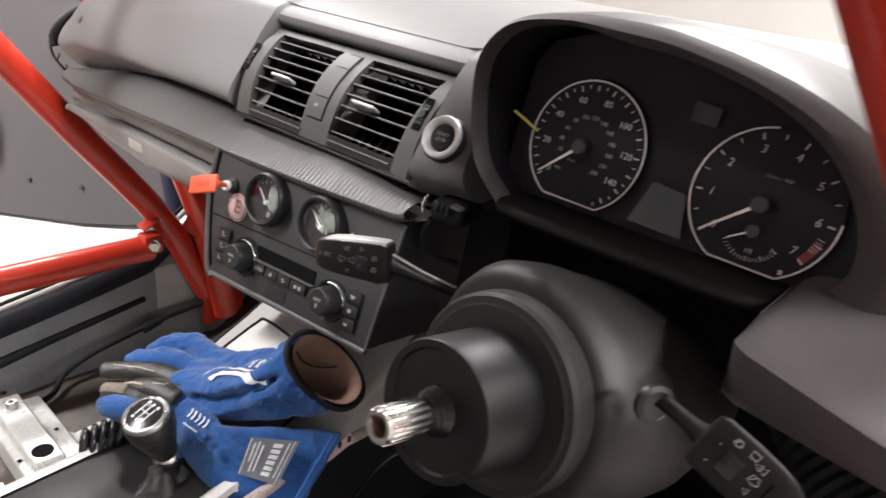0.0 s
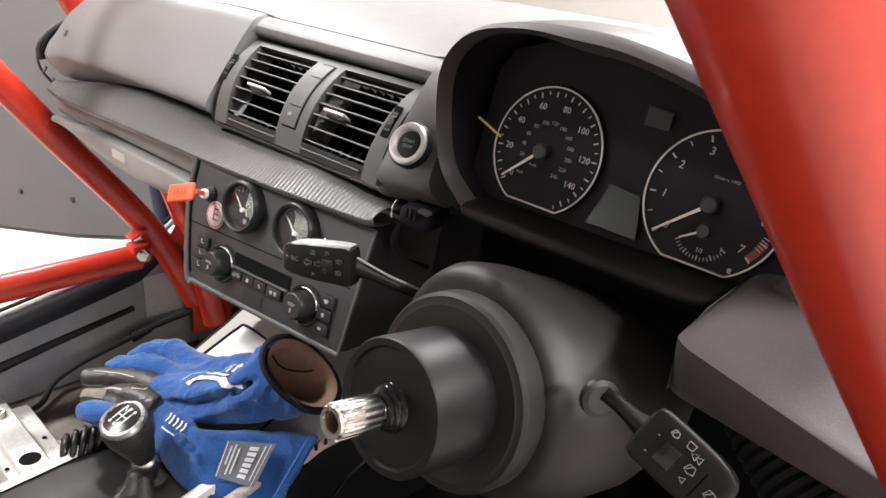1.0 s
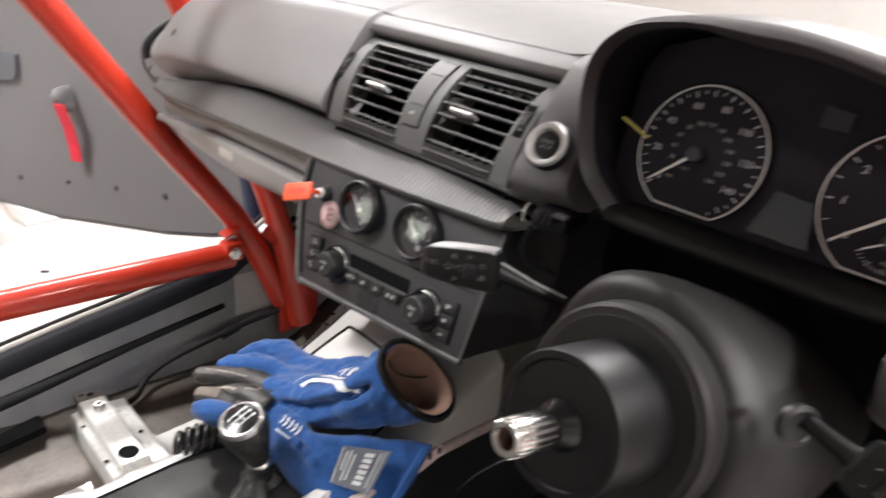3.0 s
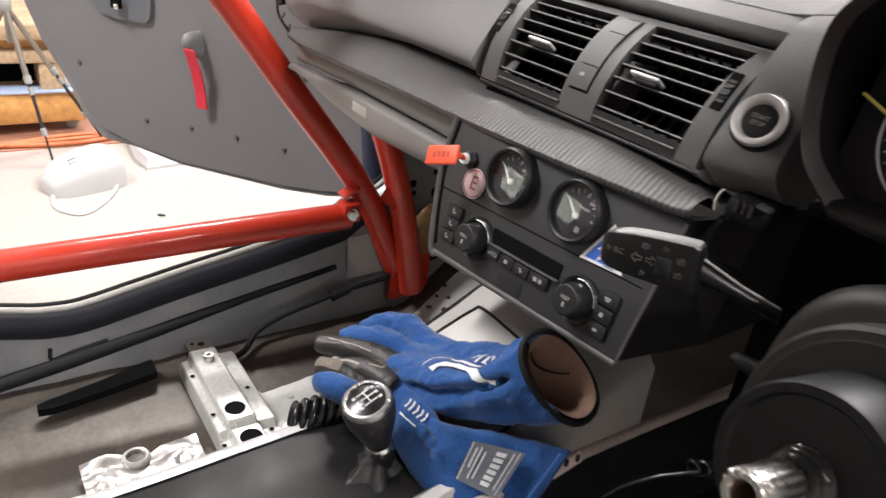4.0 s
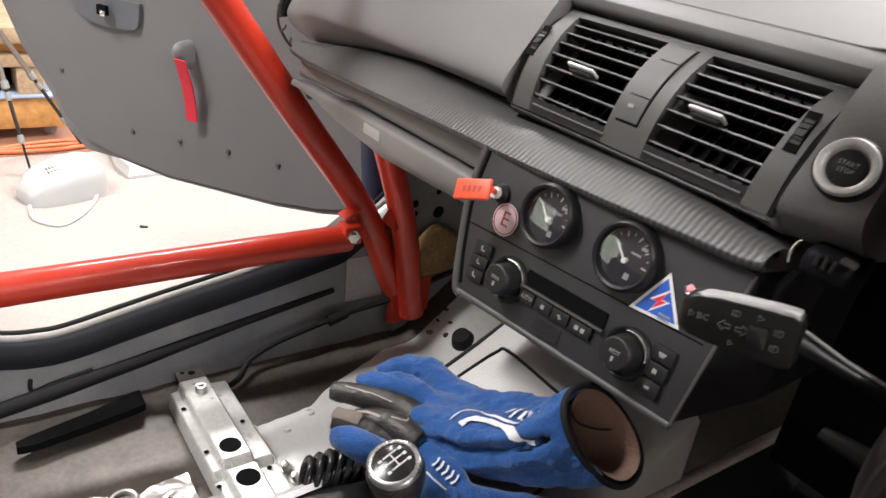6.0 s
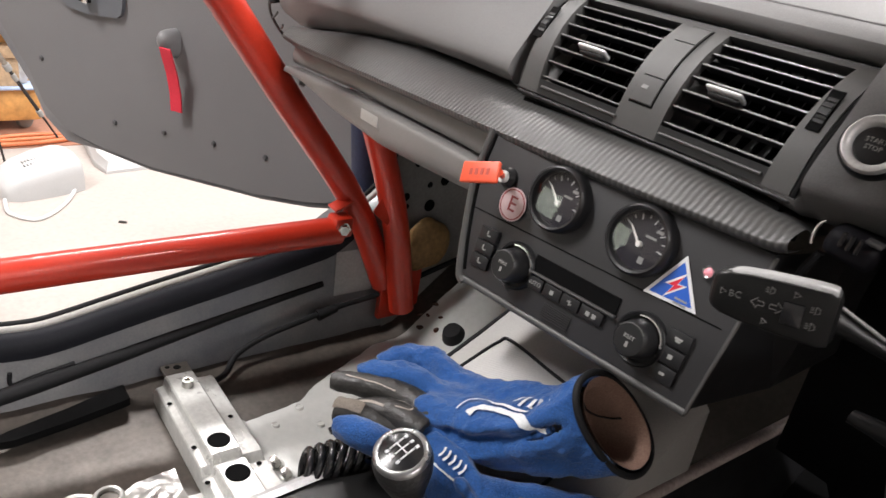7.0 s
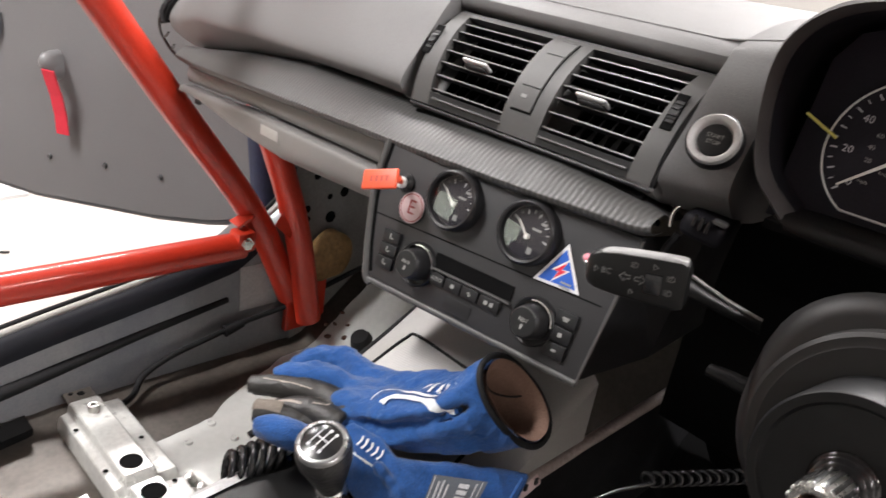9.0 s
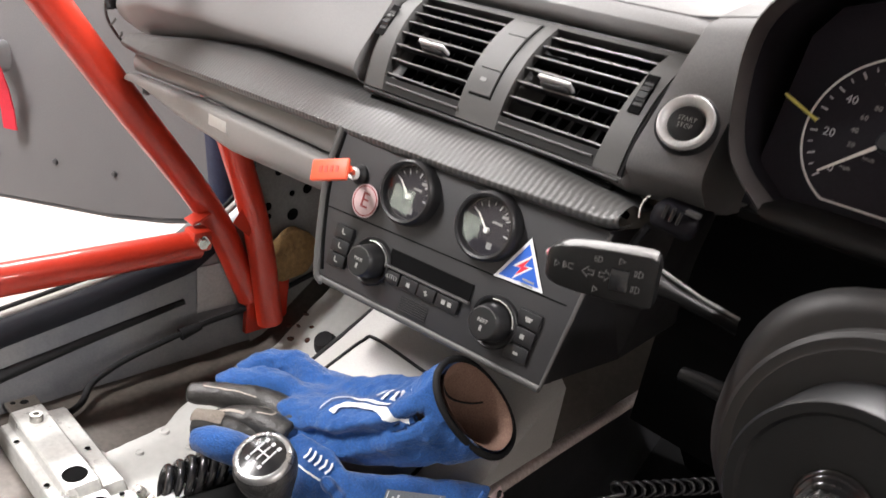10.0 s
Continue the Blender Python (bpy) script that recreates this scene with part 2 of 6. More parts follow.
def add_tube(bm, pts, radius, segs=16, caps=True):
    pts = [Vector(p) for p in pts]
    rad = [float(r) for r in radius] if isinstance(radius, (list, tuple)) else [radius] * len(pts)
    ref = Vector((0.123, 0.77, 0.31)).normalized()
    rings = []
    for i, p in enumerate(pts):
        d = (pts[min(i + 1, len(pts) - 1)] - pts[max(i - 1, 0)]).normalized()
        u = (ref - d * ref.dot(d)).normalized()
        ref = u
        w = d.cross(u)
        rings.append([p + rad[i] * (math.cos(2 * math.pi * k / segs) * u + math.sin(2 * math.pi * k / segs) * w) for k in range(segs)])
    return add_loft(bm, rings, True, caps)


def tube(pts, radius, segs=16, caps=True):
    bm = add_tube(bmesh.new(), pts, radius, segs, caps)
    bmesh.ops.recalc_face_normals(bm, faces=bm.faces)
    return bm


def plate(outline, depth, m=Matrix(), bevel=0.0, seg=2, holes=()):
    """A flat plate of that outline (x, y), from z = -depth to 0, with rounded front edges."""
    bm = bmesh.new()
    top = [bm.verts.new((x, y, 0)) for x, y in outline]
    f = bm.faces.new(top)
    r = bmesh.ops.extrude_face_region(bm, geom=[f])
    bmesh.ops.translate(bm, vec=(0, 0, -depth), verts=[v for v in r["geom"] if isinstance(v, bmesh.types.BMVert)])
    if bevel:
        es = [e for e in bm.edges if all(abs(v.co.z) < 1e-7 for v in e.verts)]
        bmesh.ops.bevel(bm, geom=es, offset=bevel, segments=seg, affect="EDGES", profile=0.5)
    bmesh.ops.recalc_face_normals(bm, faces=bm.faces)
    bmesh.ops.transform(bm, matrix=m, verts=bm.verts)
    return bm


def rounded(w, h, r, n=5, cx=0.0, cy=0.0):
    """A rectangle's outline with rounded corners."""
    out = []
    for k, (sx, sy) in enumerate(((1, 1), (-1, 1), (-1, -1), (1, -1))):
        for i in range(n + 1):
            a = math.pi / 2 * (k + i / n)
            out.append((cx + sx * (w / 2 - r) + r * math.cos(a), cy + sy * (h / 2 - r) + r * math.sin(a)))
    return out


def bridge_frame(outer, inner, depth, m=Matrix(), zin=0.0):
    """A frame between two outlines of equally many points."""
    bm = bmesh.new()
    secs = [[Vector((x, y, z)) for x, y in o] for o, z in ((outer, -depth), (outer, 0), (inner, zin), (inner, -depth))]
    add_loft(bm, [[m @ p for p in s] for s in secs], True)
    bmesh.ops.recalc_face_normals(bm, faces=bm.faces)
    return bm


def interp(x, table):
    return float(np.interp(x, [a for a, _ in table], [b for _, b in table]))


def lettering(text, size, m, depth=0.0002, align="CENTER", shear=0.0):
    """A mesh of the text in the built-in font, standing in the xy plane of m."""
    c = bpy.data.curves.new("lettering", "FONT")
    c.body, c.size, c.align_x, c.align_y, c.extrude, c.shear = text, size, align, "CENTER", depth, shear
    c.resolution_u = 2
    ob = bpy.data.objects.new("lettering", c)
    me = bpy.data.meshes.new_from_object(ob)
    bpy.data.objects.remove(ob)
    me.transform(m)
    return me


def facing(o, d, up=(0, 0, 1)):
    """The pose at o whose z runs along d and whose y is nearest to up."""
    z = Vector(d).normalized()
    x = Vector(up).cross(z).normalized()
    y = z.cross(x)
    return Matrix.Translation(o) @ Matrix((x, y, z)).transposed().to_4x4()


# ---- the workshop ----
def slab(name, c, s, mat, label):
    return tagged(part(name, box(c, s), mat), label, name.split("_")[0], kind="structure")


slab("floor", (0.0, 0.0, -0.05), (11, 11, 0.1), M_CONCRETE, "cream painted concrete workshop floor, lightly scuffed")
slab("ceiling", (0.0, 0.0, 3.55), (11.4, 11.4, 0.1), M_WALL, "plain white workshop ceiling")
slab("wall_north", (0.0, 5.55, 1.75), (11.2, 0.1, 3.5), M_WALL, "plain white workshop wall")
slab("wall_south", (0.0, -5.55, 1.75), (11.2, 0.1, 3.5), M_WALL, "plain white workshop wall")
slab("wall_west", (-5.55, 0.0, 1.75), (0.1, 11, 3.5), M_WALL, "plain white workshop wall")
slab("wall_east", (5.55, 0.0, 1.75), (0.1, 11, 3.5), M_WALL, "plain white workshop wall")

win = empty("window_1", pose(-3.55, -5.49, 1.0), "wide frosted workshop window with bright daylight", "window", kind="structure")
for k in range(3):
    part("pane", box((-0.58 + 0.58 * k, 0.0, 0.0), (0.54, 0.012, 1.14)), glowing("frosted_daylight_pane", (0.90, 1.0, 0.86), 3.2), win, "bright frosted pane")
for k in range(4):
    part("mullion", box((-0.87 + 0.58 * k, 0.006, 0.0), (0.045, 0.04, 1.25), None, 0.004), M_WHITE, win)
for z in (-0.60, 0.60):
    part("rail", box((0.0, 0.008, z), (1.80, 0.045, 0.05), None, 0.004), M_WHITE, win)

# ---- the car's shell ----
def floor_height(x, y):
    """Floor pan, tunnel and the footwell's rise towards the bulkhead."""
    z = 0.352 + 0.012 * math.sin(5 * x) * math.cos(4 * y)
    t = interp(abs(x), [(0.0, 1.0), (0.09, 1.0), (0.13, 0.8), (0.20, 0.35), (0.26, 0.06), (0.31, 0.0)])
    z += 0.18 * t
    if y > 0.28:
        z += 0.75 * (y - 0.28)
    return z


def floor_sheet(x0, x1, y0, y1, nx, ny, lift=0.0, crumple=0.0):
    secs = []
    for j in range(ny + 1):
        y = y0 + (y1 - y0) * j / ny
        row = []
        for i in range(nx + 1):
            x = x0 + (x1 - x0) * i / nx
            c = crumple * noise.noise((x * 22, y * 22, 1.7)) + 0.5 * crumple * noise.noise((x * 60, y * 60, 4.1))
            row.append((x, y, floor_height(x, y) + lift + c))
        secs.append(row)
    return loft(secs)


tagged(part("car_floor", floor_sheet(-0.66, 0.66, -1.3, 0.75, 66, 80, 0, 0.003), M_FLOORPAN, smooth=60), "bare grey-brown sheet metal floor of a stripped car", "car floor", kind="structure")

M_NAVYTRIM = material("dark_navy_trim", (0.006, 0.0065, 0.010), 0.6, 0, 0.1, 300, 0.0002, 0.3, 9, spec=0.18)
SILL = [(-1.3, 0.62), (-0.9, 0.56), (-0.5, 0.49), (-0.42, 0.471), (-0.37, 0.459), (-0.33, 0.4495), (-0.29, 0.4465), (-0.25, 0.4515), (-0.21, 0.460), (-0.126, 0.4765), (-0.034, 0.4925), (0.05, 0.508), (0.161, 0.531), (0.26, 0.60), (0.33, 0.70), (0.37, 0.85)]


def sill(side):
    """Door sill: an inner wall that leans out, a rolled top and the outer face."""
    secs = []
    for k in range(81):
        y = -1.25 + 1.62 * k / 80
        h = interp(y, SILL)
        prof = [(0.60, 0.34), (0.612, 0.37), (0.62, min(0.43, h - 0.06)), (0.625, h - 0.035), (0.628, h - 0.012), (0.642, h), (0.662, h + 0.002), (0.674, h - 0.012), (0.70, h - 0.03), (0.76, h - 0.05), (0.78, 0.36), (0.78, 0.25), (0.60, 0.25)]
        secs.append([(side * px, y, pz) for px, pz in prof])
    return loft(secs, True, True)


tagged(part("sill_left", sill(-1), M_BODY, smooth=35), "dark grey-blue painted car door sill", "door sill", kind="structure")
tagged(part("sill_right", sill(1), M_BODY, smooth=35), "dark grey-blue painted car door sill", "door sill", kind="structure")
seal = tube(smooth_path([(-0.668, y, interp(y, SILL) + 0.003) for y in np.linspace(-1.2, 0.3, 60)], 3), 0.0042, 10)
tagged(part("door_seal", seal, M_RUBBER, smooth=60), "black rubber door seal along the sill", "door seal")

trim = loft([[(-0.6222, y, interp(y, SILL) - 0.030), (-0.6232, y, interp(y, SILL) - 0.022), (-0.6245, y, interp(y, SILL) - 0.010), (-0.6325, y, interp(y, SILL) - 0.0010), (-0.643, y, interp(y, SILL) + 0.0035), (-0.647, y, interp(y, SILL) + 0.001)] for y in np.linspace(-1.2, 0.2, 80)])
tagged(part("sill_trim", trim, M_NAVYTRIM, smooth=60), "dark blue-black edge trim along the inner sill", "sill trim")
flange = tube(smooth_path([(-0.652, y, interp(y, SILL) + 0.003) for y in np.linspace(-1.2, 0.3, 60)], 3), 0.0056, 10)
tagged(part("sill_flange", flange, M_FLANGE, smooth=60), "pale painted flange along the top of the sill", "sill flange")

# bulkhead and rear close the shell; the unseen roof is shaped for light
for sx, nm in ((-1, "left"), (1, "right")):
    tagged(part("post_" + nm, box((sx * 0.705, 0.37, 0.64), (0.13, 0.09, 0.66), None, 0.015, 3), M_NAVYTRIM, smooth=40), "dark painted door hinge post", "door post", kind="structure")
M_BULK = material("grey_bulkhead_primer", (0.20, 0.195, 0.19), 0.55, 0, 0.1, 200, 0.0002, 0.6, 7, stain_color=(0.12, 0.112, 0.105))
bulk = loft([[(x, 0.62 - 0.05 * (abs(x) > 0.5), 0.30), (x, 0.60, 0.7), (x, 0.62, 1.03)] for x in np.linspace(-0.68, 0.68, 20)])
tagged(part("bulkhead", bulk, M_BULK, smooth=60), "grey painted front bulkhead of the car", "bulkhead", kind="structure")
slab("wall_rear_shell", (0, -1.32, 0.55), (1.36, 0.03, 0.6), M_BODY, "grey painted rear bulkhead of the car")
def roof_z(x, y):
    return 1.42 - 0.10 * (x / 0.6) ** 2 - 0.06 * ((y + 0.7) / 0.6) ** 2


# unseen roof: a made-up opening lights the passenger's side, the rest shades the right
bm = bmesh.new()
for x0, x1, y0, y1 in ((-0.58, 0.58, -1.32, -0.72), (-0.12, 0.58, -0.72, -0.14), (-0.58, -0.55, -0.72, -0.14)):
    sheet_ = [[Vector((x, y, roof_z(x, y))) for x in np.linspace(x0, x1, 12)] for y in np.linspace(y0, y1, 10)]
    add_loft(bm, sheet_)
bmesh.ops.solidify(bm, geom=bm.faces[:], thickness=0.006)
tagged(part("roof", bm, M_BODY, smooth=60), "unseen grey painted car roof skin, cut open to shape the light", "roof", kind="structure")
for sx, nm in ((-1, "pillar_left"), (1, "pillar_right")):
    tagged(part(nm, tube(smooth_path([(sx * 0.70, 0.62, 0.98), (sx * 0.66, 0.25, 1.19), (sx * 0.57, -0.12, 1.36)], 6), 0.035, 10), M_BODY, smooth=60), "grey painted windscreen pillar", "pillar", kind="structure")
    # inner kick panel ahead of the door opening
    kick = loft([[(sx * kx, y, z) for kx, z in ((0.598, 0.34), (0.606, 0.42), (0.612, 0.5), (0.615, 0.7), (0.62, 0.86))] for y in np.linspace(0.262, 0.62, 6)])
    tagged(part("wall_kick_" + ("left" if sx < 0 else "right"), kick, M_BULK, smooth=60), "grey painted footwell side wall", "side wall", kind="structure")

# ---- roll cage ----
cage = empty("roll_cage", pose(0, 0, 0), "bolted-in roll cage of glossy red painted steel tube", "roll cage")
RC = 0.0225


def cage_tube(name, pts, r=RC, label=""):
    return part(name, tube(smooth_path(pts, 10), r, 28), M_RED, cage, label, 50)


cage_tube("door_diagonal", [(-0.607, 0.262, 0.44), (-0.612, 0.186, 0.60), (-0.587, 0.033, 0.80), (-0.564, -0.119, 1.0), (-0.53, -0.348, 1.3)])
cage_tube("pillar_leg", [(-0.575, 0.285, 0.40), (-0.585, 0.245, 0.6), (-0.628, 0.18, 0.82), (-0.645, 0.10, 1.0), (-0.60, -0.05, 1.25)])
cage_tube("door_bar", [(-0.585, -1.0, 0.571), (-0.59, -0.4, 0.569), (-0.588, 0.10, 0.569), (-0.588, 0.128, 0.569)])
cage_tube("door_diagonal", [(0.70, 0.20, 0.55), (0.664, 0.037, 0.80), (0.585, -0.111, 1.0), (0.546, -0.185, 1.1), (0.47, -0.33, 1.3)])
cage_tube("pillar_leg", [(0.66, 0.30, 0.40), (0.665, 0.2, 0.82), (0.66, 0.12, 1.0), (0.60, -0.05, 1.25)])

# ---- passenger door, standing open ----
DOOR = pose(-0.78, 0.25, 0.0, 0, 0, 180 + math.degrees(math.atan2(0.064, 0.112)))
# local x runs from the hinge to the free end, y points into the car's side, z up


def door_outline():
    return [(-0.075, 0.66), (-0.07, 0.60), (-0.05, 0.56), (-0.02, 0.535), (0.03, 0.515), (0.07, 0.505), (0.18, 0.488), (0.46, 0.468), (0.60, 0.475), (0.70, 0.49), (0.76, 0.53), (0.80, 0.60), (0.88, 0.69), (0.93, 0.76), (0.99, 0.90), (0.99, 1.0), (-0.075, 1.02)]


door = empty("car_door", DOOR, "car door standing open with a plain grey inner board", "car door")
UP_XZ = Matrix(((1, 0, 0, 0), (0, 0, -1, 0), (0, 1, 0, 0), (0, 0, 0, 1)))
part("inner_board", plate(door_outline(), 0.012, Matrix.Translation((0, -0.012, 0)) @ UP_XZ), M_DOOR, door)
part("outer_skin", plate([(x * 1.03 - 0.006, z if z > 0.9 else z - 0.014 - (0.020 if 0.62 < x < 0.9 else 0.0)) for x, z in door_outline()], 0.06, Matrix.Translation((0, -0.074, 0)) @ UP_XZ), M_BODY, door, "grey-blue painted outer door skin")

# ---- dashboard ----
dash = empty("dashboard", pose(0, 0, 0), "grey soft-touch plastic dashboard, worn at its passenger end", "dashboard")
CREASE = [(-0.60, 0.884), (-0.426, 0.912), (-0.297, 0.926), (-0.215, 0.927), (-0.12, 0.927), (0.049, 0.930), (0.15, 0.918), (0.7, 0.918)]
LOWER = [(-0.58, 0.877), (-0.324, 0.889), (-0.162, 0.896), (0.027, 0.903), (0.16, 0.908)]
PAD = {
    -0.664: [(0.62, 0.97), (0.40, 0.985), (0.22, 0.985), (0.15, 0.976), (0.11, 0.963), (0.078, 0.944), (0.060, 0.922), (0.058, 0.905)],
    -0.60: [(0.62, 1.01), (0.40, 1.02), (0.22, 1.022), (0.13, 1.008), (0.085, 0.990), (0.055, 0.955), (0.041, 0.925), (0.045, 0.908)],
    -0.55: [(0.62, 1.03), (0.40, 1.04), (0.22, 1.040), (0.125, 1.026), (0.085, 1.010), (0.053, 0.970), (0.037, 0.936), (0.041, 0.921)],
    -0.40: [(0.62, 1.04), (0.40, 1.052), (0.22, 1.052), (0.115, 1.036), (0.084, 1.014), (0.055, 0.978), (0.036, 0.945), (0.040, 0.932)],
    -0.20: [(0.62, 1.05), (0.40, 1.062), (0.22, 1.060), (0.112, 1.043), (0.086, 1.026), (0.059, 0.988), (0.034, 0.950), (0.040, 0.938)],
    -0.137: [(0.62, 1.05), (0.40, 1.062), (0.22, 1.060), (0.112, 1.043), (0.086, 1.026), (0.059, 0.988), (0.034, 0.950), (0.040, 0.938)],
    -0.134: [(0.62, 1.05), (0.40, 1.062), (0.22, 1.060), (0.112, 1.0405), (0.0975, 1.0205), (0.135, 1.0), (0.060, 0.938), (0.0385, 0.934)],
    0.141: [(0.62, 1.05), (0.40, 1.066), (0.22, 1.064), (0.112, 1.0405), (0.0975, 1.0205), (0.135, 1.0), (0.060, 0.938), (0.0385, 0.934)],
    0.144: [(0.62, 1.05), (0.40, 1.066), (0.22, 1.064), (0.112, 1.043), (0.086, 1.026), (0.059, 0.988), (0.034, 0.950), (0.044, 0.935)],
    0.190: [(0.62, 1.05), (0.40, 1.07), (0.22, 1.072), (0.115, 1.052), (0.086, 1.03), (0.066, 0.99), (0.05, 0.952), (0.065, 0.93)],
    0.196: [(0.62, 1.05), (0.40, 1.07), (0.22, 1.07), (0.16, 1.06), (0.15, 1.04), (0.15, 1.0), (0.15, 0.95), (0.15, 0.93)],
    0.500: [(0.62, 1.05), (0.40, 1.07), (0.22, 1.06), (0.16, 1.05), (0.15, 1.03), (0.15, 1.0), (0.15, 0.95), (0.15, 0.93)],
    0.507: [(0.62, 1.05), (0.40, 1.065), (0.22, 1.06), (0.12, 1.05), (0.085, 1.03), (0.065, 1.0), (0.055, 0.97), (0.06, 0.94)],
    0.66: [(0.62, 1.03), (0.40, 1.05), (0.22, 1.045), (0.12, 1.03), (0.085, 1.01), (0.065, 0.985), (0.055, 0.96), (0.06, 0.94)],
}


def pad_profile(x):
    xs = sorted(PAD)
    x = min(max(x, xs[0]), xs[-1])
    return [(float(np.interp(x, xs, [PAD[k][i][0] for k in xs])), float(np.interp(x, xs, [PAD[k][i][1] for k in xs]))) for i in range(8)]


secs = []
for x in sorted({*np.linspace(-0.664, 0.66, 90).round(4).tolist(), -0.137, -0.134, 0.141, 0.144, 0.19, 0.196, 0.5, 0.507}):
    p = pad_profile(x)
    c = interp(x, CREASE)
    pts = smooth_path([(x, y, z) for y, z in p] + [(x, p[-1][0] + 0.018, c + 0.002), (x, p[-1][0] + 0.05, c - 0.004)], 4)
    secs.append(pts)
part("top_pad", loft(secs), M_DASH, dash, "grey grained soft plastic pad", 40)

# carbon-look strip below the pad
secs = []
for x in [*np.arange(-0.578, 0.135, 0.00075), *np.linspace(0.1355, 0.1555, 24)]:
    c, l = interp(x, CREASE), interp(x, LOWER)
    e = 1 - math.sqrt(max(0.0, 1 - max(0.0, (x - 0.1355) / 0.020) ** 2))
    c, l = c - 0.45 * e * (c - l), l + 0.45 * e * (c - l)
    yb = interp(x, [(-0.58, 0.026), (-0.5, 0.012), (-0.1, 0.008), (0.02, 0.012), (0.15, 0.022)])
    yt = interp(x, [(-0.58, 0.05), (-0.1, 0.055), (0.15, 0.052)])
    rib = [h * (0.5 - 0.5 * math.cos(2 * math.pi * (x - LEAN * y) / RIB)) for y, h in ((yt, 0.0), (0.55 * yt + 0.45 * yb, 0.00018), (yb + 0.003, 0.00032), (yb, 0.00032))]
    secs.append(smooth_path([(x, yt + 0.02, c - 0.002), (x, yt - rib[0], c + rib[0]), (x, 0.55 * yt + 0.45 * yb - rib[1], 0.5 * (c + l) + 0.007 + rib[1]), (x, yb + 0.003 - 2 * rib[2], l + 0.004), (x, yb - 2 * rib[3], l), (x, yb + 0.004, l - 0.006), (x, yb + 0.02, l - 0.007)], 4))
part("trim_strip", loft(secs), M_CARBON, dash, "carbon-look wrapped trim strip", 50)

# glovebox: upper fascia and bulging lid
secs, lid = [], []
for x in np.linspace(-0.545, -0.118, 50):
    l = interp(x, LOWER) - 0.006
    top = interp(x, [(-0.545, 0.846), (-0.379, 0.855), (-0.2, 0.859), (-0.118, 0.86)])
    bot = interp(x, [(-0.545, 0.838), (-0.43, 0.824), (-0.314, 0.818), (-0.174, 0.826), (-0.118, 0.83)])
    secs.append(smooth_path([(x, 0.03, l), (x, 0.026, l - 0.012), (x, 0.028, top + 0.004), (x, 0.036, top)], 3))
    lid.append(smooth_path([(x, 0.034, top - 0.002), (x, 0.018, top - 0.001), (x, 0.014, top - 0.008), (x, 0.020, bot + 0.003), (x, 0.045, bot - 0.010), (x, 0.13, bot - 0.026), (x, 0.40, bot - 0.01)], 4))
part("glovebox_fascia", loft(secs), M_DASHLOW, dash, "", 50)
lid_ob = part("glovebox_lid", loft(lid, caps=False), M_DASHLOW, dash, "", 50)
latch = part("latch_plate", box((-0.326, 0.0165, 0.844), (0.046, 0.004, 0.021), None, 0.0016), M_DASHLOW, lid_ob, "small sunken latch plate")
part("latch_pull", box((-0.325, 0.0148, 0.843), (0.036, 0.002, 0.0125), None, 0.0008), M_SILVER, latch, "pale latch pull", 40)
part("rubber_bump", lathe([(0.0, 0.008), (0.004, 0.0075), (0.0062, 0.004), (0.0065, 0.0)], facing((-0.548, 0.047, 0.822), (-0.3, -0.9, -0.1)), 20), M_VENT, dash, "grey rubber stop", 50)

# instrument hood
IN = [(0.234, 0.946), (0.207, 0.970), (0.1965, 1.011), (0.199, 1.049), (0.224, 1.0735), (0.266, 1.082), (0.310, 1.078), (0.354, 1.075), (0.408, 1.062), (0.447, 1.041), (0.471, 1.011), (0.477, 0.978), (0.460, 0.952)]
OUT = [(0.226, 0.940), (0.200, 0.968), (0.190, 1.012), (0.192, 1.052), (0.218, 1.080), (0.264, 1.091), (0.310, 1.094), (0.352, 1.092), (0.410, 1.081), (0.462, 1.062), (0.500, 1.035), (0.520, 0.985), (0.505, 0.940)]


def ring(pts, y, grow=0.0, drop=0.0):
    cx, cz = 0.345, 1.0
    return smooth_path([(cx + (x - cx) * (1 + grow), y, cz + (z - cz) * (1 + grow) - drop) for x, z in pts], 5)


mid = [((a[0] + b[0]) / 2, (a[1] + b[1]) / 2) for a, b in zip(IN, OUT)]
part("hood_lining", loft([ring(IN, 0.145, -0.02), ring(IN, 0.10, -0.01), ring(IN, 0.0622, -0.001)]), M_LININGBLACK, dash, "", 60)
# lip split off the one-piece hood and darkened in colour for its shade
M_LIP = material("shaded_hood_lip", (0.050, 0.045, 0.045), 0.5, 0, 0.1, 900, 0.0002, 0.25, 10, spec=0.4)
third = lambda f: [(a[0] + (b[0] - a[0]) * f, a[1] + (b[1] - a[1]) * f) for a, b in zip(IN, OUT)]  # noqa: E731
part("hood_lip", loft([ring(IN, 0.062), ring(third(0.33), 0.050), ring(mid, 0.047), ring(third(0.72), 0.0495), ring(third(0.92), 0.056)]), M_LIP, dash, "rounded hood lip, coloured darker for shade", 60)
part("instrument_hood", loft([ring(third(0.92), 0.056), ring(OUT, 0.064), ring(OUT, 0.10, 0.004), ring(OUT, 0.20, 0.0, 0.012), ring(OUT, 0.40, -0.02, 0.035)]), M_HOOD, dash, "", 60)
part("pad_ridge", tube(smooth_path([(x, pad_profile(x)[3][0], pad_profile(x)[3][1] - 0.0002) for x in np.linspace(-0.50, 0.185, 24)], 2), 0.0012, 8), M_DASH, dash, "", 60)
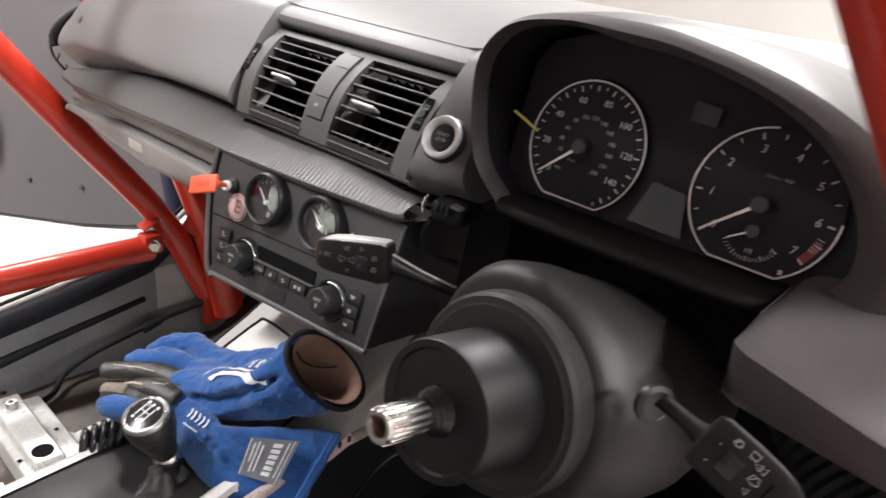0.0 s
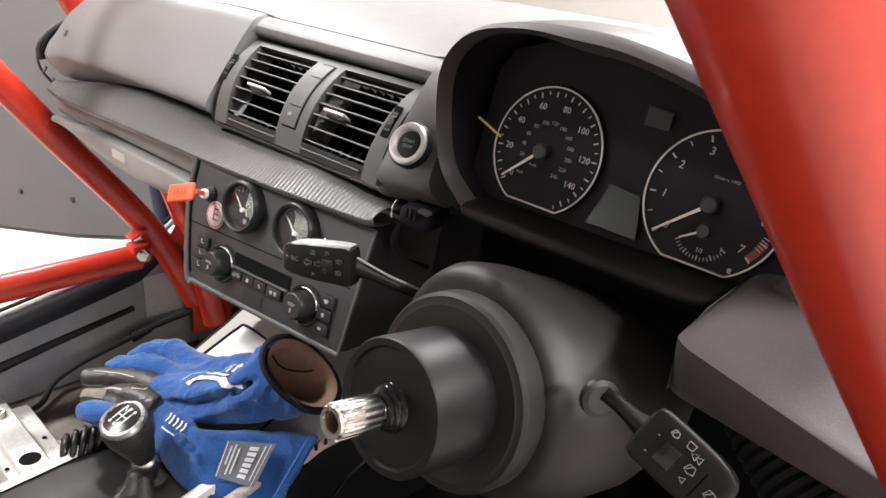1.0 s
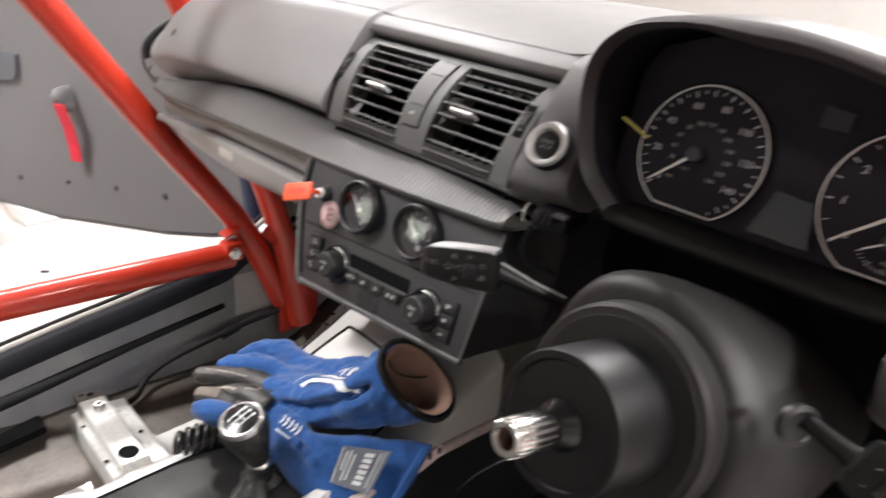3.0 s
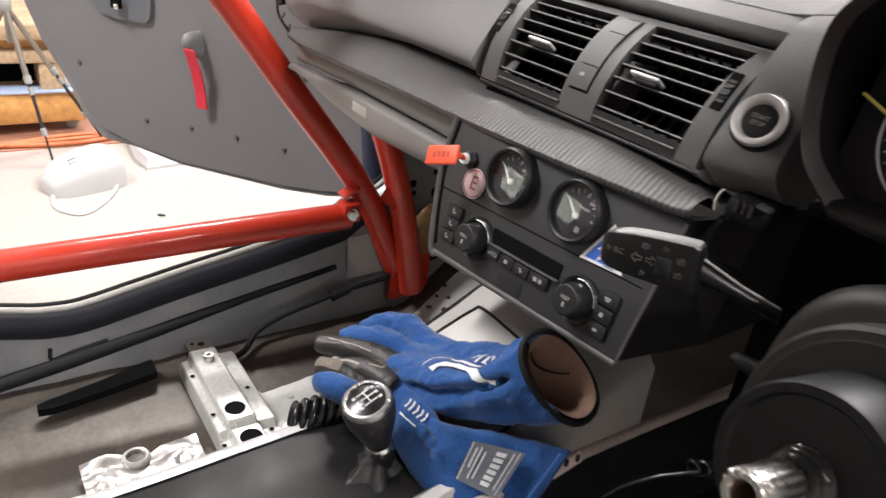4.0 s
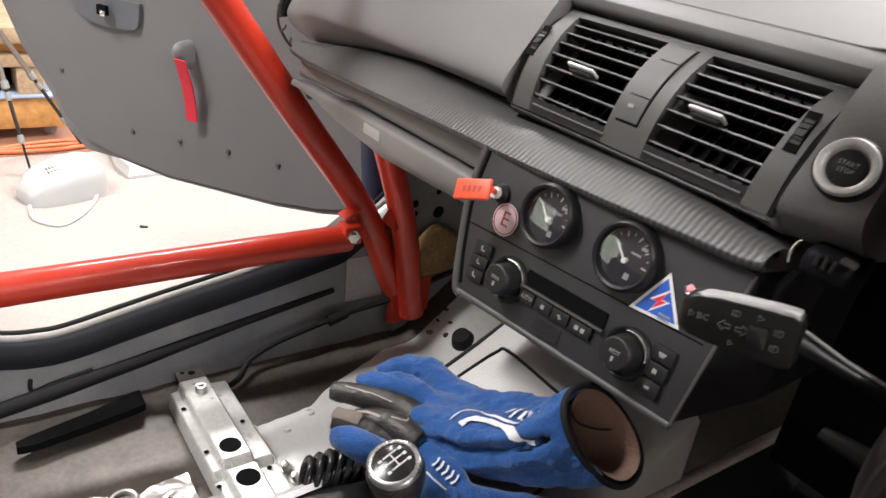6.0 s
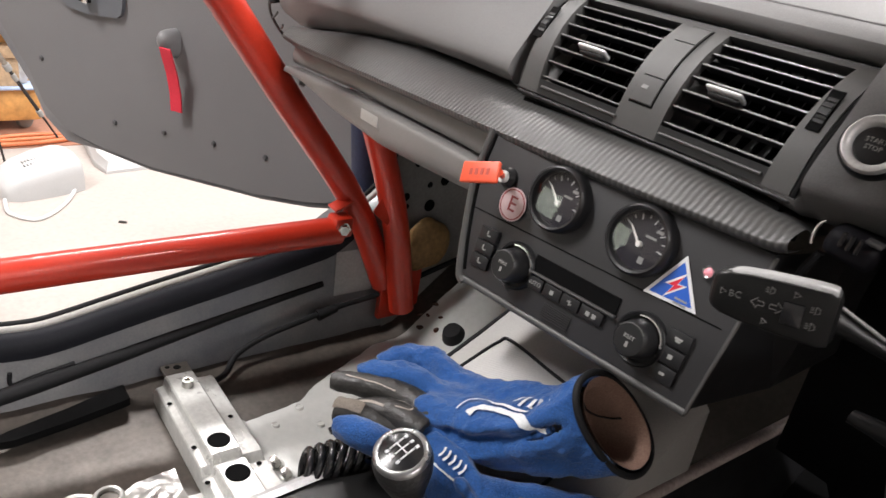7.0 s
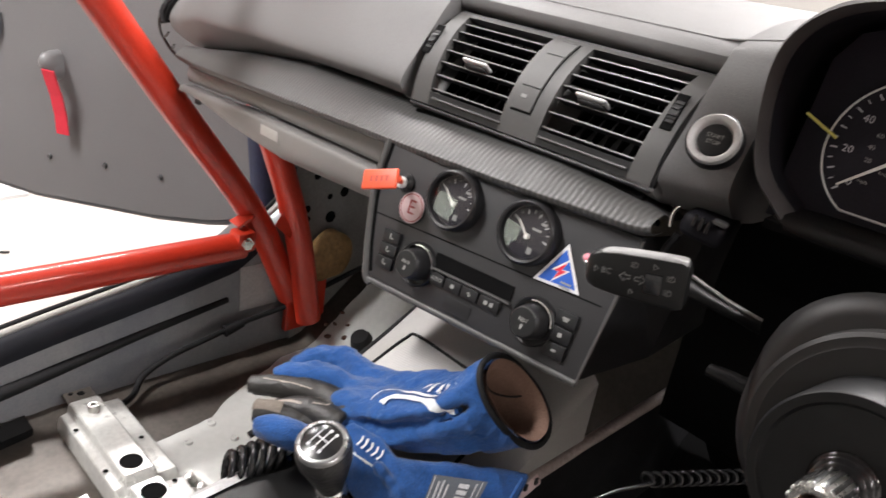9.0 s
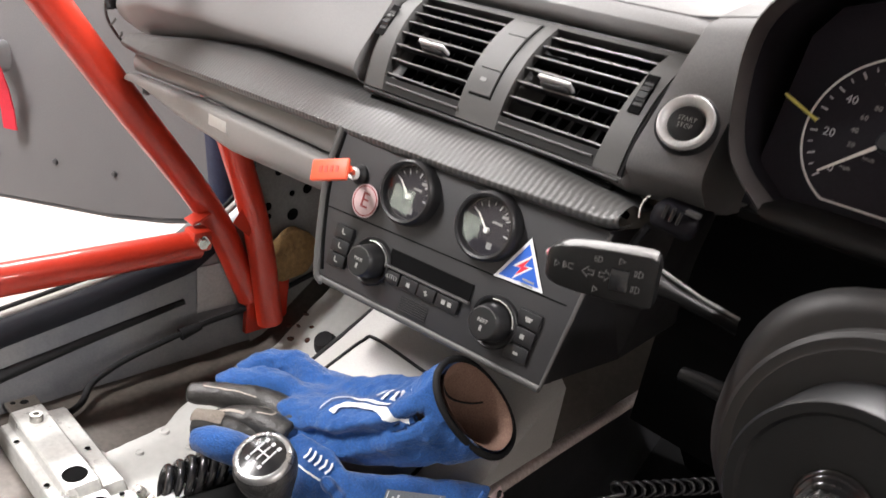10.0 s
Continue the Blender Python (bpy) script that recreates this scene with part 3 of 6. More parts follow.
# lower lip under the instruments
M_LIPLOW = material("black_instrument_lip", (0.008, 0.0075, 0.0075), 0.5, 0, 0.1, 900, 0.0001, 0.25, 12, spec=0.25)
secs = []
for x, yo, zo in ((0.222, 0.018, -0.002), (0.235, 0.006, -0.001), (0.26, 0.001, 0.0), (0.35, 0.0, 0.001), (0.42, 0.0, 0.003), (0.438, 0.003, 0.004), (0.445, 0.010, 0.005)):
    secs.append([(x, 0.12, 0.950 + zo), (x, 0.047 + yo, 0.9485 + zo), (x, 0.040 + yo, 0.9475 + zo), (x, 0.0365 + yo, 0.9445 + zo), (x, 0.037 + yo, 0.940 + zo), (x, 0.043 + yo, 0.937 + zo), (x, 0.12, 0.934 + zo)])
part("instrument_lip", loft(secs), M_LIPLOW, dash, "", 60)
# near-black sheets added for the deep shade under the instruments and footwell
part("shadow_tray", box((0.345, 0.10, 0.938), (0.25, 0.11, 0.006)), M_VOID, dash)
part("footwell_shade", loft([[(x, y, floor_height(x, y) + 0.008) for y in np.linspace(-0.5, 0.58, 12)] for x in (0.118, 0.16, 0.22, 0.27, 0.32, 0.45, 0.6)]), M_VOID, dash)
part("knee_shade", loft([[(x, 0.16, 0.935), (x, 0.17, 0.85), (x, 0.22, 0.7), (x, 0.40, 0.5)] for x in np.linspace(0.15, 0.66, 6)]), M_VOID, dash)
# lower panel beside the column
secs = []
for x in (0.450, 0.451, 0.454, 0.460, 0.47, 0.50, 0.53, 0.56, 0.60, 0.66):
    k = (x - 0.455) / 0.095
    e = 0.5 * max(0.0, (0.460 - x)) ** 2 / 0.01
    cy, cz = -0.019 - 0.012 * k, 0.948 - 0.012 * k
    secs.append(smooth_path([(x, 0.10, 0.966 + 0.02 * k - e), (x, 0.06, 0.962 + 0.014 * k - e), (x, 0.02, 0.959 + 0.006 * k - e), (x, cy + 0.014, cz + 0.0065 - e), (x, cy + 0.001 + e, cz), (x, cy + e, cz - 0.004), (x, cy + 0.006 + e, cz - 0.030 + 0.010 * k), (x, cy + 0.013, cz - 0.037 + 0.012 * k + e), (x, 0.07, cz - 0.040 + 0.012 * k + e)], 4))
part("lower_panel", loft(secs), M_LOWPANEL, dash, "smooth grey plastic panel", 50)
part("panel_edge", loft([[(0.4502, y, z) for z in (0.912, 0.925, 0.94, zt)] for y, zt in ((-0.012, 0.947), (0.02, 0.956), (0.06, 0.959), (0.10, 0.962))]), M_LOWPANEL, dash)
ribs = smooth_path([(0.455, 0.10, 0.885), (0.50, 0.07, 0.858), (0.545, 0.05, 0.838), (0.60, 0.04, 0.82)], 14)
part("air_duct", tube(ribs, [0.024 + 0.0022 * (k % 2) for k in range(len(ribs))], 20), M_RUBBER, dash, "ribbed black air duct", 30)
# another near-black sheet, put in for the shade beside the column
part("column_shade", box((0.19, 0.20, 0.80), (0.11, 0.012, 0.26)), M_VOID, dash)

# ---- centre air vents ----
VEN = pose(0.006, 0.060, 0.981, 54, 0, 1)
vents = empty("air_vent_unit", VEN, "grey plastic centre air vents with two louvred openings", "air vent")


# added blocker against a light leak, and a back plate black as shade
part("light_blocker", box((0, -0.056, -0.045), (0.25, 0.004, 0.05)), M_VOID, vents)
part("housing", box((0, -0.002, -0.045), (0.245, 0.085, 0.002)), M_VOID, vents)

# ---- instrument cluster ----
CLU = pose(0.276, 0.084, 0.996, 76, 0, 0)
cluster = empty("instrument_cluster", CLU, "dark instrument cluster with two white-ringed dials at rest", "instrument cluster")
part("face", plate([(-0.066, -0.06), (0.20, -0.06), (0.20, 0.04), (0.17, 0.07), (0.10, 0.085), (-0.02, 0.082), (-0.055, 0.07), (-0.066, 0.05)], 0.004, Matrix.Translation((0, 0, -0.004))), M_DIAL, cluster)

# ---- centre panel ----
PAN = pose(0.015, 0.0125, 0.870, 75.5, 0, 5)
PANEL_OUT = [(0.133, 0.030), (-0.130, 0.027), (-0.130, -0.02), (-0.110, -0.098), (0.1235, -0.092)]
panel = empty("centre_fascia", PAN, "black plastic centre stack fascia with a flat switch plate", "fascia")
part("plate", plate(PANEL_OUT, 0.02, Matrix(), 0.0015), M_PANEL, panel, smooth=40)
# side of the centre stack
side = loft([[PAN @ Vector((0.133, 0.030, -0.002)), PAN @ Vector((0.1235, -0.092, -0.002))], [(0.165, 0.10, 0.90), (0.148, 0.10, 0.775)], [(0.165, 0.35, 0.90), (0.148, 0.35, 0.79)]])
part("side_cheek", side, M_BLACK, dash)

# ---- console ----
console = empty("centre_console", pose(0, 0, 0), "silver painted centre console with a covered tray", "console")
secs = []
for y, z, xl in ((0.10, 0.735, -0.104), (0.03, 0.695, -0.104), (-0.05, 0.655, -0.104), (-0.10, 0.640, -0.098), (-0.135, 0.631, -0.062), (-0.30, 0.62, -0.058), (-0.9, 0.60, -0.058)):
    secs.append([(xl, y, 0.45), (xl, y, z - 0.008), (xl + 0.007, y, z), (0.02, y, z + 0.006), (0.100, y, z), (0.110, y, z - 0.01), (0.113, y, 0.45)])
part("body", loft(secs), M_SILVER, console, "", 40)

# ---- steering column ----
AXIS = Vector((math.sin(radians(2)), math.cos(radians(11)), -math.sin(radians(11)))).normalized()
COL = facing((0.3435, -0.172, 0.9020), AXIS)
column = empty("steering_column", COL, "steering column without its wheel, bare splined shaft", "steering column")
M_DRUM = material("black_hub_plastic", (0.0050, 0.0052, 0.0062), 0.46, 0, 0.1, 900, 0.0001, 0.3, 15, spec=0.35)
part("hub_drum", lathe([(0.0, 0.042), (0.034, 0.042), (0.0355, 0.040), (0.0395, 0.040), (0.0407, 0.042), (0.0415, 0.09)], segs=64), M_DRUM, column, "", 35)
part("collar", lathe([(0.03, 0.0865), (0.0545, 0.0865), (0.0555, 0.0872), (0.0595, 0.0875), (0.0618, 0.090), (0.0624, 0.103), (0.0612, 0.106), (0.058, 0.107), (0.058, 0.12)], segs=72), M_COLUMN, column, "", 35)
part("shaft", lathe([(0.0, 0.026), (0.0056, 0.026), (0.0058, 0.0006), (0.0064, 0.0), (0.0088, 0.0), (0.0092, 0.001), (0.0092, 0.030), (0.0075, 0.032), (0.0075, 0.043)], segs=48), M_STEEL, column, "bright splined steel shaft end", 30)
secs = []
for s, w, hu, hd in ((0.108, 0.064, 0.065, 0.060), (0.112, 0.070, 0.072, 0.065), (0.13, 0.078, 0.075, 0.072), (0.16, 0.086, 0.070, 0.078), (0.20, 0.090, 0.060, 0.08), (0.26, 0.085, 0.05, 0.075)):
    rowp = []
    for k in range(40):
        a = 2 * math.pi * k / 40
        cx, cy = math.cos(a), math.sin(a)
        e = 1.15 if cx > 0 and cy > 0 else 0.8
        rowp.append(Vector((-w * math.copysign(abs(cx) ** e, cx), (hu if cy > 0 else hd) * math.copysign(abs(cy) ** e, cy), s)))
    secs.append(rowp)
part("shaft_boot", lathe([(0.0085, 0.0335), (0.0105, 0.0342), (0.0112, 0.0352), (0.0100, 0.0362), (0.0125, 0.0372), (0.0132, 0.0384), (0.0118, 0.0394), (0.0145, 0.0408), (0.0150, 0.0425)], segs=36), M_PIANO, column, "ribbed black rubber boot", 50)
part("shroud", loft(secs, True, True), M_COLUMN, column, "", 50)

# ---- centre air vents, in detail ----
def vent_z(y):
    return 0.015 * (1 - (y / 0.052) ** 2) - 0.009


def vent_strip(bm, left, right, y0, y1, n=10, m=4, thick=0.010, lift=0.0):
    """A piece of the curved vent face between two edges given by x at the top and the bottom."""
    top, back = [], []
    for j in range(n + 1):
        y = y0 + (y1 - y0) * j / n
        k = (0.047 - y) / 0.098
        xl, xr = left[0] + (left[1] - left[0]) * k, right[0] + (right[1] - right[0]) * k
        top.append([(xl + (xr - xl) * i / m, y, vent_z(y) + lift) for i in range(m + 1)])
        back.append([(xl + (xr - xl) * i / m, y, vent_z(y) + lift - thick) for i in range(m + 1)])
    secs = [t + b[::-1] for t, b in zip(top, back)]
    add_loft(bm, secs, True, True)


bm = bmesh.new()
OUTER_L, OUTER_R = (-0.1315, -0.127), (0.1365, 0.130)
OP1 = ((-0.117, -0.105), (-0.017, -0.0195))
OP2 = ((0.0255, 0.0215), (0.120, 0.110))
vent_strip(bm, OUTER_L, OP1[0], -0.051, 0.047)
vent_strip(bm, OP1[1], OP2[0], -0.051, 0.047)
vent_strip(bm, OP2[1], OUTER_R, -0.051, 0.047)
vent_strip(bm, OP1[0], OP1[1], 0.042, 0.047, 2)
vent_strip(bm, OP2[0], OP2[1], 0.042, 0.047, 2)
bmesh.ops.recalc_face_normals(bm, faces=bm.faces)
part("frame", bm, M_VENT, vents, smooth=35)
bm = bmesh.new()
vent_strip(bm, (OP1[0][0], OP1[0][1]), OP1[1], -0.051, -0.040, 3, 4, 0.02)
vent_strip(bm, OP2[0], OP2[1], -0.051, -0.040, 3, 4, 0.02)
bmesh.ops.recalc_face_normals(bm, faces=bm.faces)
part("lower_ledge", bm, M_BLACK, vents)
for a, b in ((-0.101, -0.018), (0.024, 0.108)):
    part("rail", tube([(a, -0.0455, vent_z(-0.0455) + 0.0012), (b, -0.0455, vent_z(-0.0455) + 0.0012)], 0.0010, 8), M_VENT, vents)
M_TABCHROME = material("worn_bright_plating", (0.62, 0.62, 0.62), 0.35, 0.4, 0.08, 500, 0, 0.3, 60)
# black lines drawn for the narrow shadow gap round the unit
for pts in ([(-0.1325, 0.0482), (0.138, 0.0482)], [(-0.1328, 0.047), (-0.1285, -0.0525), (0.131, -0.0525), (0.138, 0.047)]):
    line = [Vector((*p, 0)) for p in pts]
    line = [a.lerp(b, k / 10) for a, b in zip(line, line[1:]) for k in range(11)]
    part("gap_shade", tube([(p.x, p.y, vent_z(p.y) - 0.003) for p in line], 0.0020, 8), M_BLACK, vents)


def slat_mesh(w):
    bm = bmesh.new()
    prof = [(0.0005, 0.0), (0.0008, -0.0010), (0.0007, -0.016), (-0.0007, -0.016), (-0.0008, -0.0010), (-0.0005, 0.0)]
    add_loft(bm, [[(x, py, pz) for py, pz in prof] for x in (-w / 2, w / 2)], True, True)
    bmesh.ops.recalc_face_normals(bm, faces=bm.faces)
    bmesh.ops.transform(bm, matrix=pose(0, 0, 0, 12, 0, 0), verts=bm.verts)
    # front edge coloured pale as if lit, other faces black as if shaded
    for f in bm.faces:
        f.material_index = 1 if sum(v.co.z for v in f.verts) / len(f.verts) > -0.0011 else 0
    me = bpy.data.meshes.new("slat")
    bm.to_mesh(me)
    bm.free()
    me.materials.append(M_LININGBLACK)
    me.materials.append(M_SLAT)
    return me


for (l, r), nm in ((OP1, "left"), (OP2, "right")):
    for y in (0.034, 0.0235, 0.0125, 0.001, -0.011, -0.0235, -0.036):
        k = (0.047 - y) / 0.098
        xl, xr = l[0] + (l[1] - l[0]) * k, r[0] + (r[1] - r[0]) * k
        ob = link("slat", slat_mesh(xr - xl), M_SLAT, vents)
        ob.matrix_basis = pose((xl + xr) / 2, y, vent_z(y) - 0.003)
    # upright vanes far inside, coloured near-black for the shade there
    for i in range(7):
        x = l[0] + 0.012 + (r[0] - l[0] - 0.024) * i / 6
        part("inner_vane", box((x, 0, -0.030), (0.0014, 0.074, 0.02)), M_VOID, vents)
for cx in (-0.066, 0.058):
    tab = part("tab", box((cx, -0.0090, 0.001), (0.026, 0.0040, 0.014), None, 0.0022, 3), M_BLACK, vents, "thumb tab with a chrome edge", 40)
    part("chrome_edge", box((cx, -0.0063, 0.0060), (0.0290, 0.0030, 0.0125), None, 0.0016, 3), M_TABCHROME, tab, smooth=40)
for cx, cy, rot in ((-0.131, 0.006, 0), (0.124, 0.004, 0)):
    bm = bmesh.new()
    add_lathe(bm, [(0.0, -0.0035), (0.016, -0.0035), (0.016, 0.0035), (0.0, 0.0035)], pose(cx, cy, vent_z(cy) - 0.0142, 0, 90, 0), 36)
    for k in range(18):
        a = 2 * math.pi * k / 18
        add_box(bm, (cx, cy + 0.0162 * math.cos(a), vent_z(cy) - 0.0142 + 0.0162 * math.sin(a)), (0.0068, 0.0022, 0.0022))
    bmesh.ops.recalc_face_normals(bm, faces=bm.faces)
    wheel = part("thumbwheel", bm, M_BLACK, vents, "ribbed black thumbwheel", 35)
    part("wheel_slot", box((cx, cy, vent_z(cy) + 0.0002), (0.0095, 0.031, 0.0008), None, 0.0003), M_VOID, wheel)
for y0, y1 in ((0.0235, 0.040), (-0.0105, 0.0225), (-0.031, -0.0115)):
    bm = bmesh.new()
    vent_strip(bm, (-0.0055, -0.013), (0.0125, 0.0075), y0, y1, 8, 4, 0.003, 0.0018)
    bmesh.ops.recalc_face_normals(bm, faces=bm.faces)
    key = part("button", bm, M_VENT, vents, smooth=40)
bm = bmesh.new()
vent_strip(bm, (-0.0066, -0.0141), (0.0136, 0.0086), -0.0325, 0.0415, 12, 4, 0.002, 0.0004)
bmesh.ops.recalc_face_normals(bm, faces=bm.faces)
part("button_gap", bm, M_VOID, vents)
part("belt_symbol", box((-0.003, -0.020, vent_z(-0.02) + 0.0021), (0.0055, 0.0032, 0.0006)), material("faint_symbol_print", (0.16, 0.16, 0.158), 0.6), key)

# ---- start button ----
BTN = pose(0.1735, 0.040, 0.981, 62, 0, 6) @ Matrix.Scale(0.87, 4)
btn = empty("start_button", BTN, "round start stop button in a bright chrome ring", "start button")
part("bezel", lathe([(0.0225, -0.006), (0.0225, 0.001), (0.0215, 0.0025), (0.0205, 0.001)], segs=56), M_BLACK, btn, "", 40)
part("ring", lathe([(0.0208, -0.002), (0.0208, 0.003), (0.0196, 0.0052), (0.0172, 0.0056), (0.0146, 0.0035), (0.0136, 0.0)], segs=64), M_SATIN, btn, "satin chrome ring", 50)
cap = part("cap", lathe([(0.0, 0.0022), (0.0105, 0.002), (0.0128, 0.0008), (0.0132, -0.002)], segs=48), M_BLACK, btn, "", 50)
link("start_lettering", lettering("START", 0.0048, pose(0, 0.0026, 0.0022)), M_PRINTDIM, cap)
link("stop_lettering", lettering("STOP", 0.0048, pose(0, -0.0026, 0.0022)), M_PRINTDIM, cap)

# ---- instrument cluster, in detail ----
M_LCD = material("dark_display_glass", (0.011, 0.015, 0.023), 0.22)
M_LCDOFF = material("black_display_glass", (0.011, 0.011, 0.016), 0.3)
M_DIALPRINT = material("pale_dial_print", (0.50, 0.50, 0.52), 0.6)
M_NEEDLE = material("white_needle", (0.8, 0.78, 0.74), 0.5)
M_PIN = material("yellow_peg", (0.62, 0.56, 0.14), 0.5)
M_HUB = material("grey_needle_hub", (0.020, 0.022, 0.027), 0.4)


def polar(cx, cy, r, a, z=0.0):
    return (cx + r * math.cos(radians(a)), cy + r * math.sin(radians(a)), z)


def tick(bm, cx, cy, r0, r1, a, w, z=0.0008):
    m = Matrix.Translation(polar(cx, cy, (r0 + r1) / 2, a, z)) @ pose(0, 0, 0, 0, 0, a)
    add_box(bm, (0, 0, 0), (r1 - r0, w, 0.0004), m)


SX, SY, SR = 0.0015, 0.0005, 0.0485
TX, TY, TR = 0.1375, 0.0, 0.0480
lim = math.degrees(math.asin(-0.0425 / SR))
speedo = part("speedometer", plate([polar(SX, SY, SR, a)[:2] for a in np.linspace(lim, 180 - lim, 60)], 0.002), M_DIAL, cluster, "round speedometer dial in miles and kilometres")
ringpts = [polar(SX, SY, SR, a, 0.001) for a in np.linspace(lim, 180 - lim, 80)]
part("ring", tube(ringpts + [ringpts[0]], 0.00072, 8), M_WHITE, speedo, "thin white dial ring", 60)
bm = bmesh.new()
SA = lambda v: 223 - v * 257 / 140  # noqa: E731
for v in range(0, 156, 5):
    tick(bm, SX, SY, 0.0425 if v % 10 else 0.041, 0.0452, SA(v), 0.0007 if v % 10 else 0.0011)
part("scale", bm, M_DIALPRINT, speedo)
for v in range(0, 141, 20):
    link("numeral", lettering(str(v), 0.0070, Matrix.Translation(polar(SX, SY, 0.0345, SA(v), 0.0006))), M_DIALPRINT, speedo)
KA = lambda v: 223 - v * 257 / 140 / 1.609  # noqa: E731
for v in range(20, 241, 20):
    link("small_numeral", lettering(str(v), 0.0044, Matrix.Translation(polar(SX, SY, 0.0215, KA(v), 0.0006))), M_PRINTDIM, speedo)
link("unit_lettering", lettering("mph", 0.0036, pose(SX - 0.018, SY - 0.021, 0.0006, 0, 0, -5)), M_PRINTDIM, speedo)
link("unit_lettering", lettering("km/h", 0.0034, pose(SX - 0.008, SY - 0.013, 0.0006, 0, 0, -5)), M_PRINTDIM, speedo)
hubm = [(0.0, 0.008), (0.0050, 0.0078), (0.0062, 0.0065), (0.0064, 0.0)]
nd = part("needle", plate([(0.0, -0.0012), (0.0, 0.0012), (0.039, 0.0006), (0.039, -0.0006)], 0.001, Matrix.Translation((0.0, -0.001, 0.0058)) @ pose(0, 0, 0, 0, 0, 222)), M_NEEDLE, speedo, "white needle at zero")
part("hub", lathe(hubm, pose(0, -0.001, 0), 32), M_HUB, nd, "", 40)
part("peg", tube([(-0.063, 0.011, 0.010), (-0.041, 0.001, 0.004)], 0.0011, 8), M_PIN, speedo, "thin yellow peg")

lim2 = math.degrees(math.asin(-0.0425 / TR))
tacho = part("rev_counter", plate([polar(TX, TY, TR, a)[:2] for a in np.linspace(lim2, 180 - lim2, 60)], 0.002), M_DIAL, cluster, "round rev counter dial with a small fuel gauge")
ringpts = [polar(TX, TY, TR, a, 0.001) for a in np.linspace(98, 180 - lim2, 50)] + [polar(TX, TY, TR, a, 0.001) for a in np.linspace(lim2, 2, 26)]
part("ring", tube(ringpts, 0.00072, 8), M_WHITE, tacho, "thin white dial ring", 60)
TA = lambda v: 221 - v * 37.2  # noqa: E731
bm = bmesh.new()
for k in range(0, 15):
    v = k / 2
    tick(bm, TX, TY, 0.0405 if k % 2 == 0 else 0.0415, 0.0448, TA(v), 0.0012 if k % 2 == 0 else 0.0007)
for k in range(5):
    tick(bm, TX, TY, 0.039, 0.0435, TA(6.35 + 0.08 * k), 0.0004)
part("scale", bm, M_DIALPRINT, tacho)
for v in range(0, 8):
    link("numeral", lettering(str(v), 0.0078, Matrix.Translation(polar(TX, TY, 0.0345, TA(v), 0.0006)), shear=0.15), M_DIALPRINT, tacho)
M_REDZONE = material("red_zone_print", (0.20, 0.025, 0.02), 0.5)
arc = [polar(TX, TY, r, a, 0.0004)[:2] for r, aa in ((0.0445, np.linspace(TA(6.45), TA(7.0), 8)), (0.0395, np.linspace(TA(7.0), TA(6.45), 8))) for a in aa]
part("red_zone", plate(arc, 0.0002, Matrix.Translation((0, 0, 0.0006))), M_REDZONE, tacho)
link("unit_lettering", lettering("1/min x 1000", 0.0034, pose(TX + 0.004, TY + 0.0175, 0.0006, 0, 0, 0)), M_PRINTDIM, tacho)
nd = part("needle", plate([(0.0, -0.0012), (0.0, 0.0012), (0.042, 0.0006), (0.042, -0.0006)], 0.001, Matrix.Translation((TX, TY - 0.001, 0.0058)) @ pose(0, 0, 0, 0, 0, 220)), M_NEEDLE, tacho, "white needle at zero")
part("hub", lathe(hubm, pose(TX, TY - 0.001, 0), 32), M_HUB, nd, "", 40)
FX, FY = TX + 0.0005, TY - 0.0185
fuel = part("fuel_gauge", lathe([(0.0, 0.003), (0.0042, 0.0028), (0.005, 0.0018), (0.0052, 0.0)], pose(FX, FY, 0.0), 28), M_HUB, tacho, "small fuel gauge", 40)
bm = bmesh.new()
for k in range(17):
    tick(bm, FX, FY, 0.0165 if k % 4 == 0 else 0.0175, 0.0200, 213 + k * 7.5, 0.0007 if k % 4 == 0 else 0.0004)
part("scale", bm, M_DIALPRINT, fuel)
part("needle", plate([(0, -0.0008), (0, 0.0008), (0.0165, 0.0005), (0.0165, -0.0005)], 0.0006, Matrix.Translation((FX, FY, 0.0028)) @ pose(0, 0, 0, 0, 0, 212)), M_NEEDLE, fuel)
link("half_lettering", lettering("1/2", 0.0040, pose(FX + 0.001, FY - 0.013, 0.0006)), M_DIALPRINT, fuel)
link("full_lettering", lettering("1", 0.0040, pose(FX + 0.0145, FY - 0.008, 0.0006)), M_DIALPRINT, fuel)
part("pump_symbol", box((FX + 0.024, FY - 0.019, 0.0008), (0.0024, 0.0032, 0.0004)), M_DIALPRINT, fuel)
part("display", plate([(0.063, -0.008), (0.052, -0.040), (0.094, -0.040), (0.088, -0.010)], 0.001, Matrix.Translation((0, 0, 0.001))), M_LCD, cluster, "dark grey message display")
part("small_display", plate([(0.073, 0.052), (0.073, 0.038), (0.092, 0.038), (0.092, 0.050)], 0.001, Matrix.Translation((0, 0, 0.0005))), M_LCDOFF, cluster)

# ---- centre panel, in detail ----
part("left_rim", tube(smooth_path([(-0.1295, 0.030, -0.002), (-0.1305, -0.015, -0.002), (-0.121, -0.06, -0.002), (-0.110, -0.097, -0.002), (-0.102, -0.104, -0.003)], 6), 0.0042, 10), M_VENT, panel, "grey plastic edge strip", 60)
part("rim_gap", tube(smooth_path([(-0.1235, 0.027, -0.0008), (-0.1245, -0.015, -0.0008), (-0.115, -0.06, -0.0008), (-0.1045, -0.093, -0.0008)], 6), 0.0022, 8), M_VOID, panel)
part("bottom_rim", tube([(-0.106, -0.1015, -0.003), (0.1235, -0.0945, -0.003)], 0.0035, 10), M_VENT, panel, "grey plastic edge strip", 60)
